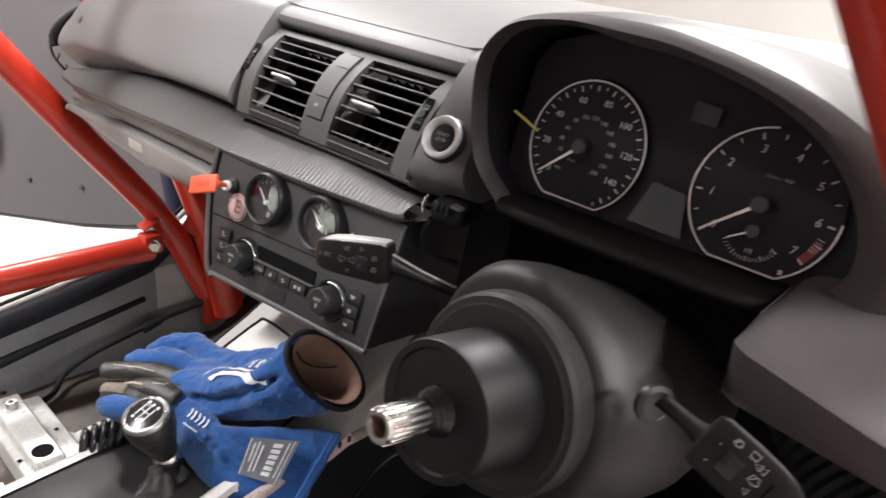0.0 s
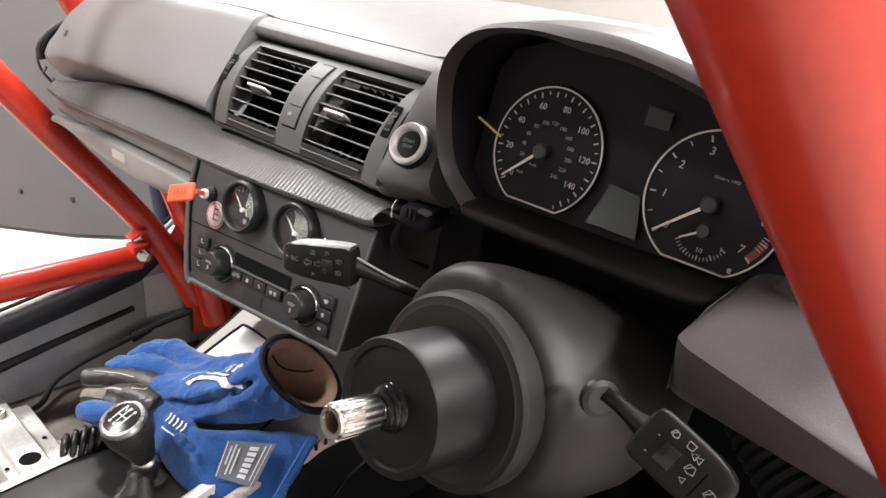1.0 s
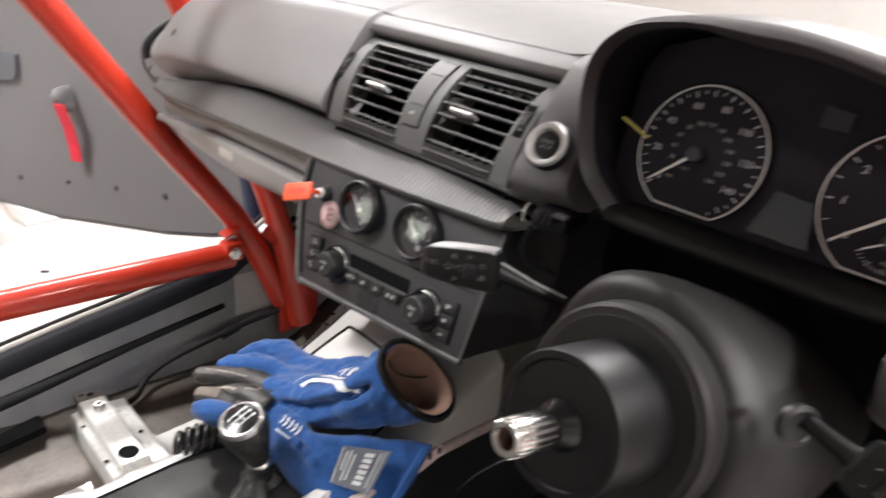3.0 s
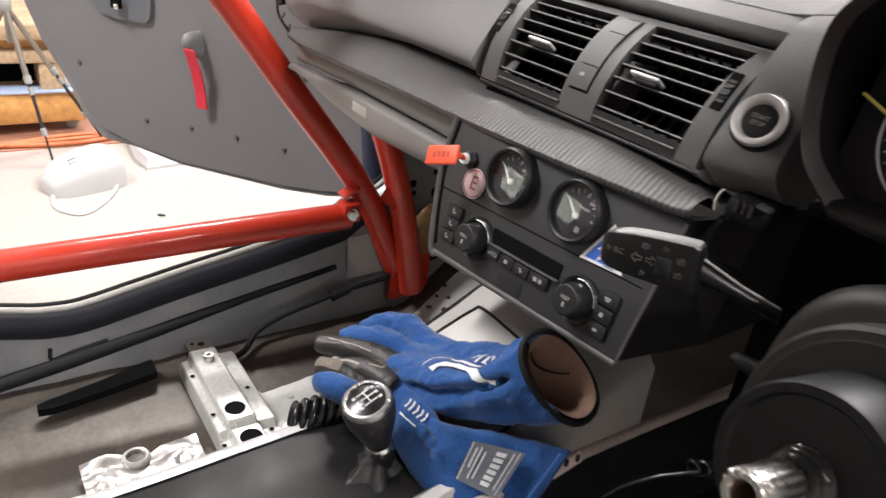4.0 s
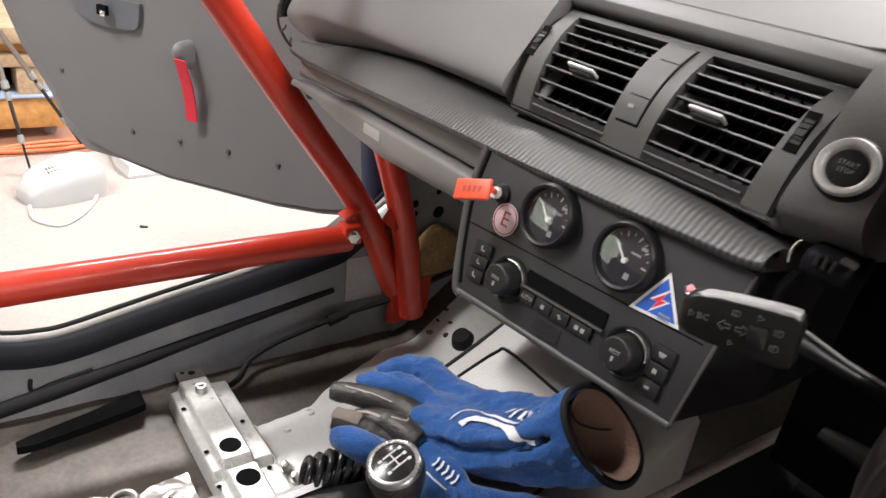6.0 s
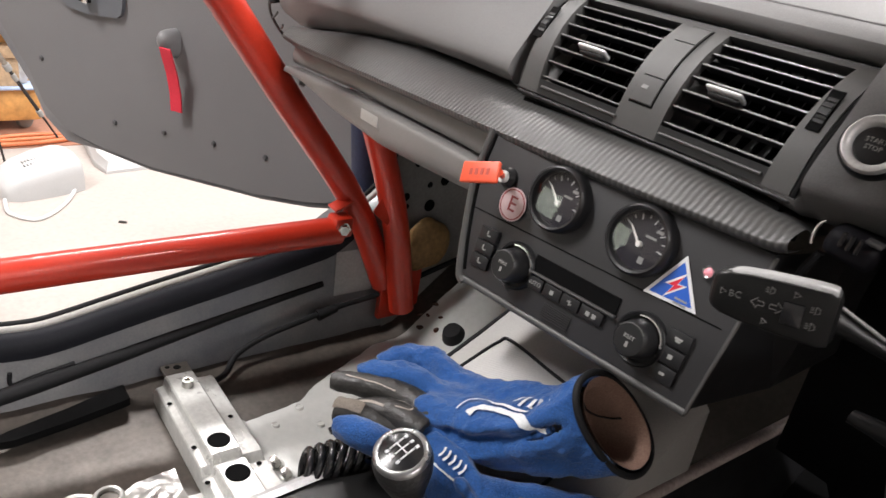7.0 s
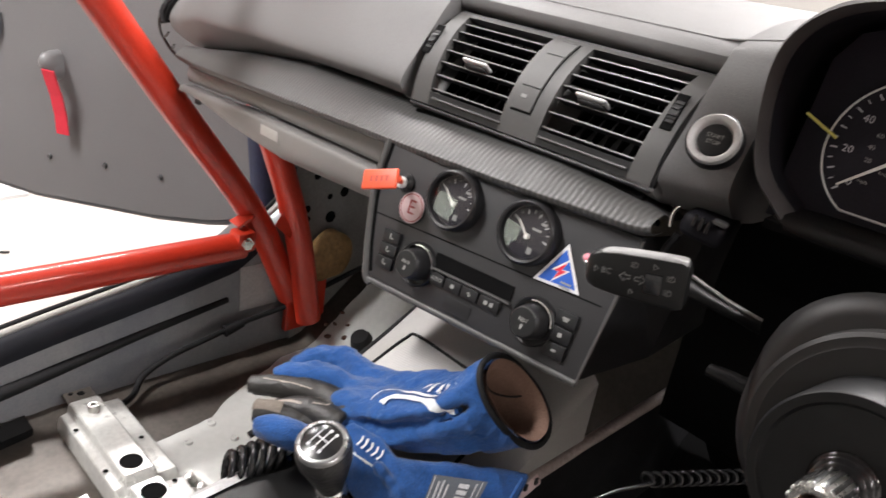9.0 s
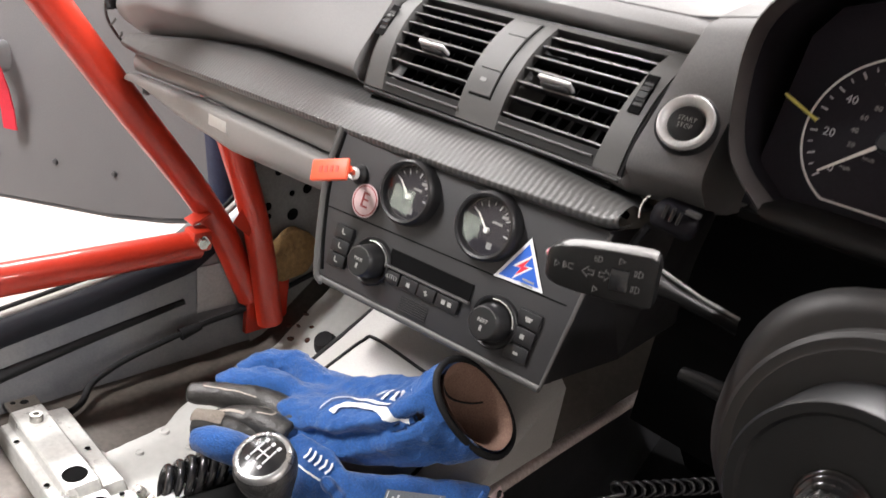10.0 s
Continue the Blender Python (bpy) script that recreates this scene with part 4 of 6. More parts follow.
part("right_rim", tube([(0.1235, -0.0945, -0.002), (0.1335, 0.028, -0.002)], 0.0018, 8), M_VENT, panel, "", 60)
part("seam", plate([(-0.122, -0.0385), (-0.122, -0.0395), (0.122, -0.0305), (0.122, -0.0295)], 0.001, Matrix.Translation((0, 0, 0.0004))), M_VOID, panel)


def gauge(name, x, y, needle, label):
    g = empty(name, PAN @ pose(x, y, 0) @ Matrix.Scale(1.1, 4), label, "gauge", "round gauges in the centre panel")
    part("bezel", lathe([(0.0245, -0.001), (0.0245, 0.006), (0.0238, 0.0105), (0.0222, 0.012), (0.0205, 0.0112), (0.0200, 0.0085), (0.0198, 0.004)], segs=56), M_BLACK, g, "black bezel", 40)
    d = part("dial", lathe([(0.0, 0.0045), (0.0199, 0.0045)], segs=40), M_DIAL, g)
    bm = bmesh.new()
    for k in range(9):
        a = 150 - k * 20
        tick(bm, 0, 0, 0.0135 if k % 2 == 0 else 0.015, 0.0172, a, 0.0007 if k % 2 == 0 else 0.0004, 0.0049)
    part("scale", bm, M_DIALPRINT, d)
    part("legend", box((0.006, 0.004, 0.0049), (0.008, 0.0016, 0.0003)), M_PRINTDIM, d)
    part("legend", box((0.005, -0.0125, 0.0049), (0.004, 0.0045, 0.0003)), M_PRINTDIM, d)
    part("numeral_bar", box((0.0105, 0.0095, 0.0049), (0.005, 0.0022, 0.0003), pose(0, 0, 0)), M_PRINTDIM, d)
    n = part("needle", plate([(0, -0.0007), (0, 0.0007), (0.0145, 0.0004), (0.0145, -0.0004)], 0.0006, Matrix.Translation((0, -0.003, 0.0066)) @ pose(0, 0, 0, 0, 0, needle)), M_NEEDLE, d)
    part("hub", lathe([(0.0, 0.0075), (0.0018, 0.0073), (0.0021, 0.0045)], pose(0, -0.003, 0), 20), M_NEEDLE, n, "", 40)
    glass = part("glass", lathe([(0.0, 0.0098), (0.012, 0.0096), (0.0203, 0.0088)], segs=40), M_GLASS, g, "clear domed glass", 60)
    glass.visible_shadow = False
    return g


M_GLASS = clear_plastic("clear_gauge_glass", 1.75, 0.03)
gauge("pressure_gauge", -0.0340, 0.001, 135, "small round black gauge with glass reflecting the room")
gauge("temperature_gauge", 0.0445, 0.001, 135, "small round black gauge in the centre panel, needle low")

# sticker E
st = empty("round_sticker", PAN @ pose(-0.079, -0.021, 0.0015), "faded round pink and white sticker with a letter E", "sticker")
disc = part("disc", lathe([(0.0, 0.0004), (0.0143, 0.0004), (0.0143, 0.0)], segs=40), M_PINK, st)
part("border", lathe([(0.0122, 0.0004), (0.0122, 0.0007), (0.0131, 0.0007), (0.0131, 0.0004)], segs=40), M_REDPRINT, disc)
link("letter", lettering("E", 0.019, pose(0, 0, 0.0006), 0.0002), M_REDPRINT, disc)

# triangle sticker
st = empty("triangle_sticker", PAN @ pose(0, 0, 0.0016), "blue triangle sticker with a red lightning flash and white border", "sticker")
TRI = [(0.080, 0.005), (0.060, -0.032), (0.1025, -0.029)]
cen = (sum(p[0] for p in TRI) / 3, sum(p[1] for p in TRI) / 3)
shrink = lambda f: [(cen[0] + (x - cen[0]) * f, cen[1] + (y - cen[1]) * f) for x, y in TRI]  # noqa: E731
part("border", plate(TRI, 0.0003, Matrix.Translation((0, 0, 0.0003))), M_WHITE, st)
face = part("face", plate(shrink(0.80), 0.0003, Matrix.Translation((0, 0, 0.0006))), M_STBLUE, st)
FL = [(0.004, 0.009), (-0.006, -0.001), (-0.001, -0.0005), (-0.004, -0.008), (0.006, 0.002), (0.001, 0.0015)]
part("flash_edge", plate([(cen[0] + 1.35 * x, cen[1] + 0.001 + 1.35 * y) for x, y in FL], 0.0002, Matrix.Translation((0, 0, 0.0008))), M_WHITE, face)
part("flash", plate([(cen[0] + 0.9 * x, cen[1] + 0.001 + 0.9 * y) for x, y in FL], 0.0002, Matrix.Translation((0, 0, 0.0010))), M_WEB, face)
for k in range(2):
    part("text_bar", box((cen[0] + 0.008, cen[1] - 0.0065 - 0.0032 * k, 0.0007), (0.010, 0.0014, 0.0003)), M_PRINTDIM, face)

# indicator lamp beside the sticker
led = empty("indicator_lamp", PAN @ pose(0.0985, 0.001, 0), "small red indicator lamp in a chrome collar", "indicator lamp")
part("collar", lathe([(0.0046, -0.001), (0.0046, 0.003), (0.0040, 0.0042), (0.0030, 0.0036)], segs=28), M_CHROME, led, "", 40)
part("lens", lathe([(0.0, 0.0052), (0.0016, 0.0049), (0.0030, 0.0035)], segs=24), glowing("red_lamp_lens", (0.85, 0.30, 0.36), 0.22), led, "", 50)

# pull switch with tag
pull = empty("pull_switch", PAN @ pose(-0.093, -0.002, 0), "white pull knob with a bright orange-red plastic tag", "pull switch")
part("base", lathe([(0.0085, -0.001), (0.0085, 0.003), (0.0062, 0.005), (0.0055, 0.008)], segs=32), M_BLACK, pull, "", 40)
part("knob", lathe([(0.0040, 0.003), (0.0048, 0.006), (0.0054, 0.009), (0.0048, 0.0120), (0.0, 0.0130)], segs=32), M_WHITE, pull, "", 50)
tx_ = Vector((-0.936, -0.339, 0.098)).normalized()
ty_ = Vector((-0.25, 0.93, -0.24))
ty_ = (ty_ - tx_ * ty_.dot(tx_)).normalized()
TAGM = Matrix.Translation((0.015, 0.0055, 0.034)) @ Matrix((tx_, ty_, tx_.cross(ty_))).transposed().to_4x4()
tag = part("tag", box((0.0185, 0.0, 0.0), (0.037, 0.0185, 0.004), TAGM, 0.0018, 3), M_TAG, pull, "flat orange-red tag", 40)
part("tag_neck", tube(smooth_path([(0, 0, 0.009), (0.004, 0.002, 0.018), (0.014, 0.0055, 0.033)], 5), [0.0026] * 10 + [0.0034], 12), M_TAG, tag, smooth=50)
M_TAGMARK = material("dull_red_emboss", (0.42, 0.05, 0.025), 0.5)
for k in range(4):
    for zz in (-0.0021, 0.0021):
        part("embossed_bar", box((0.010 + 0.0055 * k, 0.0, zz), (0.0028, 0.0055, 0.0006), TAGM), M_TAGMARK, tag)

# climate controls
clim = empty("climate_control", PAN @ pose(0, 0, 0.0005), "black climate control unit with two round dials and buttons", "climate control")
part("slot_well", box((0.004, -0.0535, 0.0005), (0.084, 0.0135, 0.0012), pose(0, 0, 0, 0, 0, 1.5), 0.0003), M_VOID, clim)
part("slot_lip", box((0.004, -0.0610, 0.0020), (0.086, 0.0018, 0.005), pose(0, 0, 0, 0, 0, 1.5), 0.0005), M_VENT, clim, smooth=40)


def key(name, x, y, w, h, mark=None, text=None, size=0.0045, tilt=1.5):
    k = part(name, box((0, 0, 0.0012), (w - 0.0008, h - 0.0008, 0.0034), pose(x, y, 0, 0, 0, tilt), 0.0007), M_BLACK, clim, smooth=40)
    if text:
        link("lettering", lettering(text, size, pose(x, y, 0.0030, 0, 0, tilt)), M_PRINTDIM, k)
    for i, (mx_, my_, mw, mh) in enumerate(mark or ()):
        part("symbol", box((mx_, my_, 0.0030), (mw, mh, 0.0004), pose(x, y, 0, 0, 0, tilt)), M_PRINTDIM, k)
    return k


SEATMARK = [(-0.001, 0.0012, 0.0012, 0.0035), (0.001, -0.0012, 0.0035, 0.0011)]
for k in range(3):
    key("button", -0.090, -0.0535 - 0.0125 * k, 0.021, 0.012, SEATMARK, tilt=2.5)
key("button", -0.0285, -0.0695, 0.018, 0.0115, None, "AUTO", 0.0052)
key("button", -0.0095, -0.0690, 0.0185, 0.0115, [(0, 0, 0.0035, 0.0035)])
key("button", 0.0090, -0.0685, 0.0185, 0.0115, [(-0.0008, 0.0008, 0.0028, 0.0012), (0.0008, -0.0008, 0.0028, 0.0012), (0, 0, 0.0012, 0.004)])
key("button", 0.0300, -0.0680, 0.022, 0.0115, [(-0.003, 0, 0.0035, 0.0035), (0.003, 0, 0.0035, 0.0035)])
for k, mk in enumerate(([(0, 0.0008, 0.006, 0.0015), (0, -0.001, 0.004, 0.0015)], [(0, 0, 0.0035, 0.0035)], [(0, 0, 0.004, 0.002)])):
    key("button", 0.1000 - 0.0005 * k, -0.0505 - 0.0135 * k, 0.020, 0.0128, mk, tilt=1.5)
for k in range(7):
    part("grille_bar", box((-0.002, -0.0795 - 0.0019 * k, 0.0008), (0.028, 0.0008, 0.0012), pose(0, 0, 0, 0, 0, 1.5)), M_PANEL, clim)
for x, y, txt, sub in ((-0.053, -0.0655, "MAX", 1), (0.0735, -0.0640, "REST", 2)):
    dial = part("dial_ring", lathe([(0.0205, -0.001), (0.0205, 0.0025), (0.0195, 0.0038), (0.0175, 0.003)], pose(x, y, 0), 56), M_BLACK, clim, "", 40)
    arcp = [polar(x, y, 0.0172, a, 0.0036) for a in np.linspace(5, 110, 20)]
    part("pointer_arc", tube(arcp, 0.0009, 6), M_CHROME, dial)
    kn = part("knob", lathe([(0.0148, 0.0), (0.0146, 0.006), (0.0136, 0.013), (0.0128, 0.0175), (0.0114, 0.0188), (0.0, 0.0192)], pose(x, y, 0), 56), M_BLACK, dial, "round black turning knob", 40)
    part("knob_trim", tube([polar(x, y, 0.0121, a, 0.0188) for a in np.linspace(40, 150, 20)], 0.0005, 6), M_VENT, kn)
    link("lettering", lettering(txt, 0.0042, pose(x, y + 0.0020, 0.0193)), M_PRINTDIM, kn)
    part("symbol", box((x, y - 0.0035, 0.0193), (0.002, 0.004, 0.0004)), M_PRINTDIM, kn)

# ---- column stalks and key ----
def stalk_head(bm, l, w, t, m, taper):
    secs = []
    for x, kw, kt in ((0.0, 0.42, 0.5), (0.015, 0.60, 0.72), (0.05, 0.76, 0.86), (0.12, 0.88, 0.95), (0.3, 0.97, 1.0), (0.6, 1.0, 1.0), (0.9, 0.99, 0.97), (0.97, 0.9, 0.85), (1.0, 0.6, 0.55)):
        hw, ht = w * kw / 2 * (1 - taper * (1 - x)), t * kt / 2
        c = 0.28 * min(hw, ht)
        secs.append([m @ Vector((x * l, py, pz)) for py, pz in ((hw - c, ht), (hw - 0.3 * c, ht - 0.3 * c), (hw, ht - c), (hw, -ht + c), (hw - c, -ht), (-hw + c, -ht), (-hw, -ht + c), (-hw, ht - c), (-hw + 0.3 * c, ht - 0.3 * c), (-hw + c, ht))])
    add_loft(bm, secs, True, True)


M_HEAD = material("black_stalk_plastic", (0.006, 0.006, 0.006), 0.38, 0, 0.1, 900, 0.0001, 0.3, 30, spec=0.3)


def stalk(name, tip, shoulder, root, n, w, t, label, taper=0.15):
    tip, shoulder, root = Vector(tip), Vector(shoulder), Vector(root)
    x = (shoulder - tip).normalized()
    z = Vector(n)
    z = (z - x * z.dot(x)).normalized()
    m = Matrix.Translation(tip) @ Matrix((x, z.cross(x), z)).transposed().to_4x4()
    inv = m.inverted()
    ob = empty(name, m, label, "stalk")
    bm = bmesh.new()
    stalk_head(bm, (shoulder - tip).length, w, t, Matrix(), taper)
    bmesh.ops.recalc_face_normals(bm, faces=bm.faces)
    part("head", bm, M_HEAD, ob, smooth=35)
    a, b = inv @ (shoulder + x * -0.004), inv @ root
    secs = []
    for k, (hw, ht) in zip((0, 0.3, 0.7, 1.0), ((0.0075, 0.005), (0.005, 0.0042), (0.0042, 0.004), (0.0048, 0.0045))):
        c = a.lerp(b, k)
        secs.append([c + Vector((0, hw * math.cos(q) , ht * math.sin(q))) for q in np.linspace(0, 2 * math.pi, 16, endpoint=False)])
    part("arm", loft(secs, True, True), M_HEAD, ob, smooth=50)
    return ob, (shoulder - tip).length


M_FAINT = material("faint_grey_print", (0.085, 0.085, 0.082), 0.6)


def glyph(parent, x, y, z, s, lines, ink=None):
    """A printed symbol drawn in thin lines, s across."""
    bm = bmesh.new()
    for ln in lines:
        add_tube(bm, [(x + s * u, y + s * v, z) for u, v in ln], 0.00032, 6)
    return part("symbol", bm, ink or M_FAINT, parent)


SQUARE = [[(-0.5, -0.4), (0.5, -0.4), (0.4, 0.4), (-0.4, 0.4), (-0.5, -0.4)]]
FAN = [[(-0.5, 0.3), (0, 0.5), (0.5, 0.3), (0.3, -0.3), (-0.3, -0.3), (-0.5, 0.3)], [(-0.1, -0.3), (0.35, 0.25)]]
ARROW = [[(-0.5, 0), (0, 0.45), (0, 0.18), (0.5, 0.18), (0.5, -0.18), (0, -0.18), (0, -0.45), (-0.5, 0)]]
BACKARROW = [[(-u, v) for u, v in ARROW[0]]]
WEDGE = [[(-0.3, 0.4), (0.4, 0), (-0.3, -0.4), (-0.3, 0.4)]]
BEAM = [[(0.0, 0.4), (0.4, 0.2), (0.4, -0.2), (0.0, -0.4), (0.0, 0.4)], [(-0.15, 0.25), (-0.5, 0.25)], [(-0.15, 0), (-0.5, 0)], [(-0.15, -0.25), (-0.5, -0.25)]]
DOT = [[(-0.2, 0), (0.2, 0)]]

ind, L = stalk("indicator_stalk", (0.171, -0.078, 0.911), (0.2265, -0.056, 0.9163), (0.262, -0.026, 0.899), (0.25, -0.95, 0.08), 0.030, 0.017, "black indicator stalk with white printed symbols beside the column")
ARM0, ARM1 = ind.matrix_basis.inverted() @ Vector((0.2265, -0.056, 0.9163)), ind.matrix_basis.inverted() @ Vector((0.262, -0.026, 0.899))
# pale strips paint the light on the stalk's top edge and arm
M_LITEDGE = material("lit_grey_edge", (0.30, 0.30, 0.295), 0.35, 0, 0.15, 500, 0.0001, 0.4, 60)
part("top_edge", loft([[(x, hw, zz) for hw, zz in ((hy - 0.0012, 0.0072), (hy + 0.0006, 0.0062), (hy + 0.0010, 0.002), (hy + 0.0006, -0.0055))] for x, hy in ((0.006, 0.0101), (0.012, 0.0122), (0.025, 0.0137), (0.045, 0.0148), (L - 0.006, 0.0149), (L - 0.003, 0.0142))]), M_LITEDGE, ind, "grey upper edge, pale as if lit from above", 60)
part("arm_edge", tube([ARM0 + Vector((0, 0.0068, 0.001)), ARM0.lerp(ARM1, 0.5) + Vector((0, 0.0044, 0.001)), ARM1 + Vector((0, 0.0044, 0.001))], 0.0010, 8), M_LITEDGE, ind, "", 60)
ZF = 0.0087
link("lettering", lettering("BC", 0.0050, pose(0.0125, 0.001, ZF - 0.0002)), M_FAINT, ind)
glyph(ind, 0.0065, 0.001, ZF - 0.0008, 0.004, WEDGE)
glyph(ind, 0.0235, 0.000, ZF, 0.0062, ARROW)
glyph(ind, 0.0325, 0.000, ZF, 0.0062, BACKARROW)
glyph(ind, 0.0280, 0.0080, ZF, 0.0045, BEAM)
glyph(ind, 0.0285, -0.0085, ZF, 0.0036, WEDGE)
glyph(ind, 0.0400, 0.0090, ZF, 0.0040, WEDGE)
glyph(ind, 0.0495, 0.0040, ZF, 0.0048, BEAM)
glyph(ind, 0.0490, -0.0045, ZF, 0.0048, BEAM)
part("rocker", box((0.0400, -0.001, 0.0086), (0.010, 0.012, 0.002), None, 0.0008), M_PIANO, ind, smooth=40)

wip, L = stalk("wiper_stalk", (0.5130, -0.064, 0.902), (0.4640, -0.067, 0.921), (0.436, -0.058, 0.922), (0.12, -0.86, 0.5), 0.030, 0.018, "black wiper stalk with white printed symbols beside the column", 0.0)
# paler line painted as a highlight along this stalk's upper edge
part("top_edge", tube(smooth_path([(0.006, -0.0118, 0.0062), (0.02, -0.0142, 0.0066), (0.045, -0.0145, 0.0066), (L - 0.004, -0.0130, 0.0055)], 5), 0.0011, 8), M_VENT, wip, "", 60)
ZF = 0.0092
glyph(wip, 0.0085, 0.0015, ZF, 0.0058, FAN, M_PRINTDIM)
glyph(wip, 0.0090, 0.0068, ZF, 0.0040, DOT, M_PRINTDIM)
glyph(wip, 0.0225, -0.0015, ZF, 0.0055, FAN, M_PRINTDIM)
glyph(wip, 0.0225, -0.0075, ZF, 0.0045, [WEDGE[0], [(u + 0.6, v) for u, v in WEDGE[0]]], M_PRINTDIM)
glyph(wip, 0.0225, 0.0052, ZF, 0.0040, WEDGE, M_PRINTDIM)
glyph(wip, 0.0290, -0.0100, ZF, 0.0042, SQUARE, M_PRINTDIM)
glyph(wip, 0.0380, -0.0098, ZF, 0.0042, FAN, M_PRINTDIM)
glyph(wip, 0.0435, -0.0035, ZF - 0.0003, 0.0030, DOT, M_PRINTDIM)
glyph(wip, 0.0435, 0.0070, ZF - 0.0003, 0.0030, DOT, M_PRINTDIM)
part("rocker", box((0.0345, 0.0015, 0.0090), (0.010, 0.012, 0.002), None, 0.0008), M_PIANO, wip, smooth=40)
part("groove", box((0.0155, 0.002, 0.0091), (0.0008, 0.015, 0.0006)), M_VOID, wip)
part("socket", lathe([(0.011, 0.0), (0.011, 0.004), (0.008, 0.005)], facing(COL.inverted() @ Vector((0.434, -0.062, 0.920)), COL.to_3x3().inverted() @ Vector((0.8, -0.5, 0.2))), 28), M_BLACK, column, "", 40)
part("lever", loft([[Vector(c) + Vector((0, 0.006 * s * math.cos(q), 0.005 * s * math.sin(q))) for q in np.linspace(0, 2 * math.pi, 14, endpoint=False)] for c, s in (((-0.0, 0, 0), 0.8), ((0.012, 0.002, 0.0), 1.0), ((0.05, 0.01, -0.004), 1.4))], True, True), M_BLACK, column, "", 50).matrix_basis = COL.inverted() @ pose(0.237, -0.012, 0.851)

keyb = empty("key_slot", pose(0.174, 0.045, 0.920), "black key slot module with a bright half ring", "key slot")
part("body", box((0.008, 0.02, -0.002), (0.032, 0.05, 0.018), pose(0, 0, 0, 0, 8, 10), 0.006, 3), M_LININGBLACK, keyb, "", 40)
part("ring", tube([(-0.010 + 0.004 * math.cos(a), -0.006 + 0.002 * math.sin(a), 0.0 + 0.009 * math.sin(a)) for a in np.linspace(1.6, 4.0, 14)], 0.0012, 8), M_CHROME, keyb, "", 60)
for k in range(3):
    part("rib", box((0.002 + 0.005 * k, -0.0075, 0.004), (0.003, 0.004, 0.010), pose(0, 0, 0, 0, 8, 10), 0.001), M_PIANO, keyb)
part("bright_clip", box((0.018, -0.004, 0.0095), (0.010, 0.008, 0.003), pose(0, 0, 0, 0, 8, 10), 0.001), M_VENT, keyb)
part("loom", tube(smooth_path([(-0.008, 0.0, -0.012), (-0.014, -0.002, -0.03), (-0.012, 0.01, -0.05), (0.0, 0.03, -0.06)], 6), 0.003, 8), M_RUBBER, keyb)
# splines on the shaft
part("bore", lathe([(0.0, 0.0245), (0.0052, 0.0245), (0.0055, 0.0012)], segs=32), M_LINING, bpy.data.objects["shaft"], "brown dull bore", 40)
for k in range(16):
    a = 2 * math.pi * k / 16
    part("spline", box((0, 0, 0), (0.0018, 0.0023, 0.027), Matrix.Translation((0.0096 * math.cos(a), 0.0096 * math.sin(a), 0.0155)) @ pose(0, 0, 0, 0, 0, math.degrees(a)), 0.0004, 2), M_CHROME, bpy.data.objects["shaft"], smooth=40)

# ---- console details ----
part("left_gap", tube([(-0.1035, 0.11, 0.730), (-0.1035, 0.03, 0.688), (-0.1035, -0.05, 0.648), (-0.1035, -0.13, 0.624)], 0.0035, 8), M_RUBBER, console, "black rubber seam", 60)


def console_z(y):
    return interp(-y, [(-0.10, 0.735), (-0.03, 0.695), (0.05, 0.655), (0.14, 0.63), (0.30, 0.62), (0.9, 0.60)]) + 0.004


def on_console(x, y, lift=0.0):
    return Vector((x, y, console_z(y) + lift))


trayline = [on_console(x, y, 0.0015) for x, y in ((-0.078, -0.06), (-0.076, 0.0), (-0.073, 0.028), (-0.064, 0.036), (0.0, 0.036), (0.060, 0.036), (0.068, 0.028), (0.070, -0.06))]
part("tray_groove", tube(smooth_path(trayline, 6), 0.0016, 8), M_RUBBER, console, "dark groove round the tray cover", 60)
cover = loft([[on_console(x, y, 0.0022 if -0.07 < x < 0.06 and y < 0.03 else 0.0005) for x in (-0.074, -0.070, -0.03, 0.02, 0.060, 0.065)] for y in (0.034, 0.029, 0.0, -0.03, -0.06)])
part("tray_cover", cover, M_SILVERRIB, console, "", 40)
M_RAWEDGE = material("raw_pinkish_edge", (0.40, 0.335, 0.315), 0.6, 0, 0.2, 300, 0.0004, 0.3, 20)
part("right_edge", tube([(0.111, 0.36, 0.655), (0.111, 0.10, 0.656), (0.112, -0.03, 0.655), (0.112, -0.2, 0.628)], 0.0058, 10), M_RAWEDGE, console, "raw pinkish-grey edge", 60)
# dark cheek below the edge and the footwell beyond
part("right_side", loft([[(0.114, y, 0.65), (0.118, y, 0.55), (0.125, y, 0.40)] for y in (-0.5, -0.2, 0.1, 0.4)]), M_BLACK, console)
part("gear_surround", loft([[on_console(-0.045 + dx, y, 0.002 + dz) for dx, dz in ((-0.006, 0.0), (-0.005, 0.006), (0.0, 0.008), (0.004, 0.004))] for y in (-0.10, -0.14, -0.2, -0.3, -0.5)]), M_TABCHROME, console, "polished gear surround strip", 40)
part("gear_surround", loft([[on_console(0.085 + dx, y, 0.002 + dz) for dx, dz in ((-0.006, 0.004), (0.0, 0.009), (0.009, 0.007), (0.012, 0.0))] for y in (-0.10, -0.14, -0.2, -0.3, -0.5)]), M_TABCHROME, console, "polished gear surround strip", 40)

part("gear_frame", loft([[on_console(x, y, 0.0065 if -0.04 < x < 0.09 else 0.003) for x in (-0.052, -0.045, -0.03, 0.02, 0.08, 0.098)] for y in (-0.105, -0.115, -0.14, -0.2, -0.3, -0.6)]), M_HEAD, console, "black gear surround", 40)

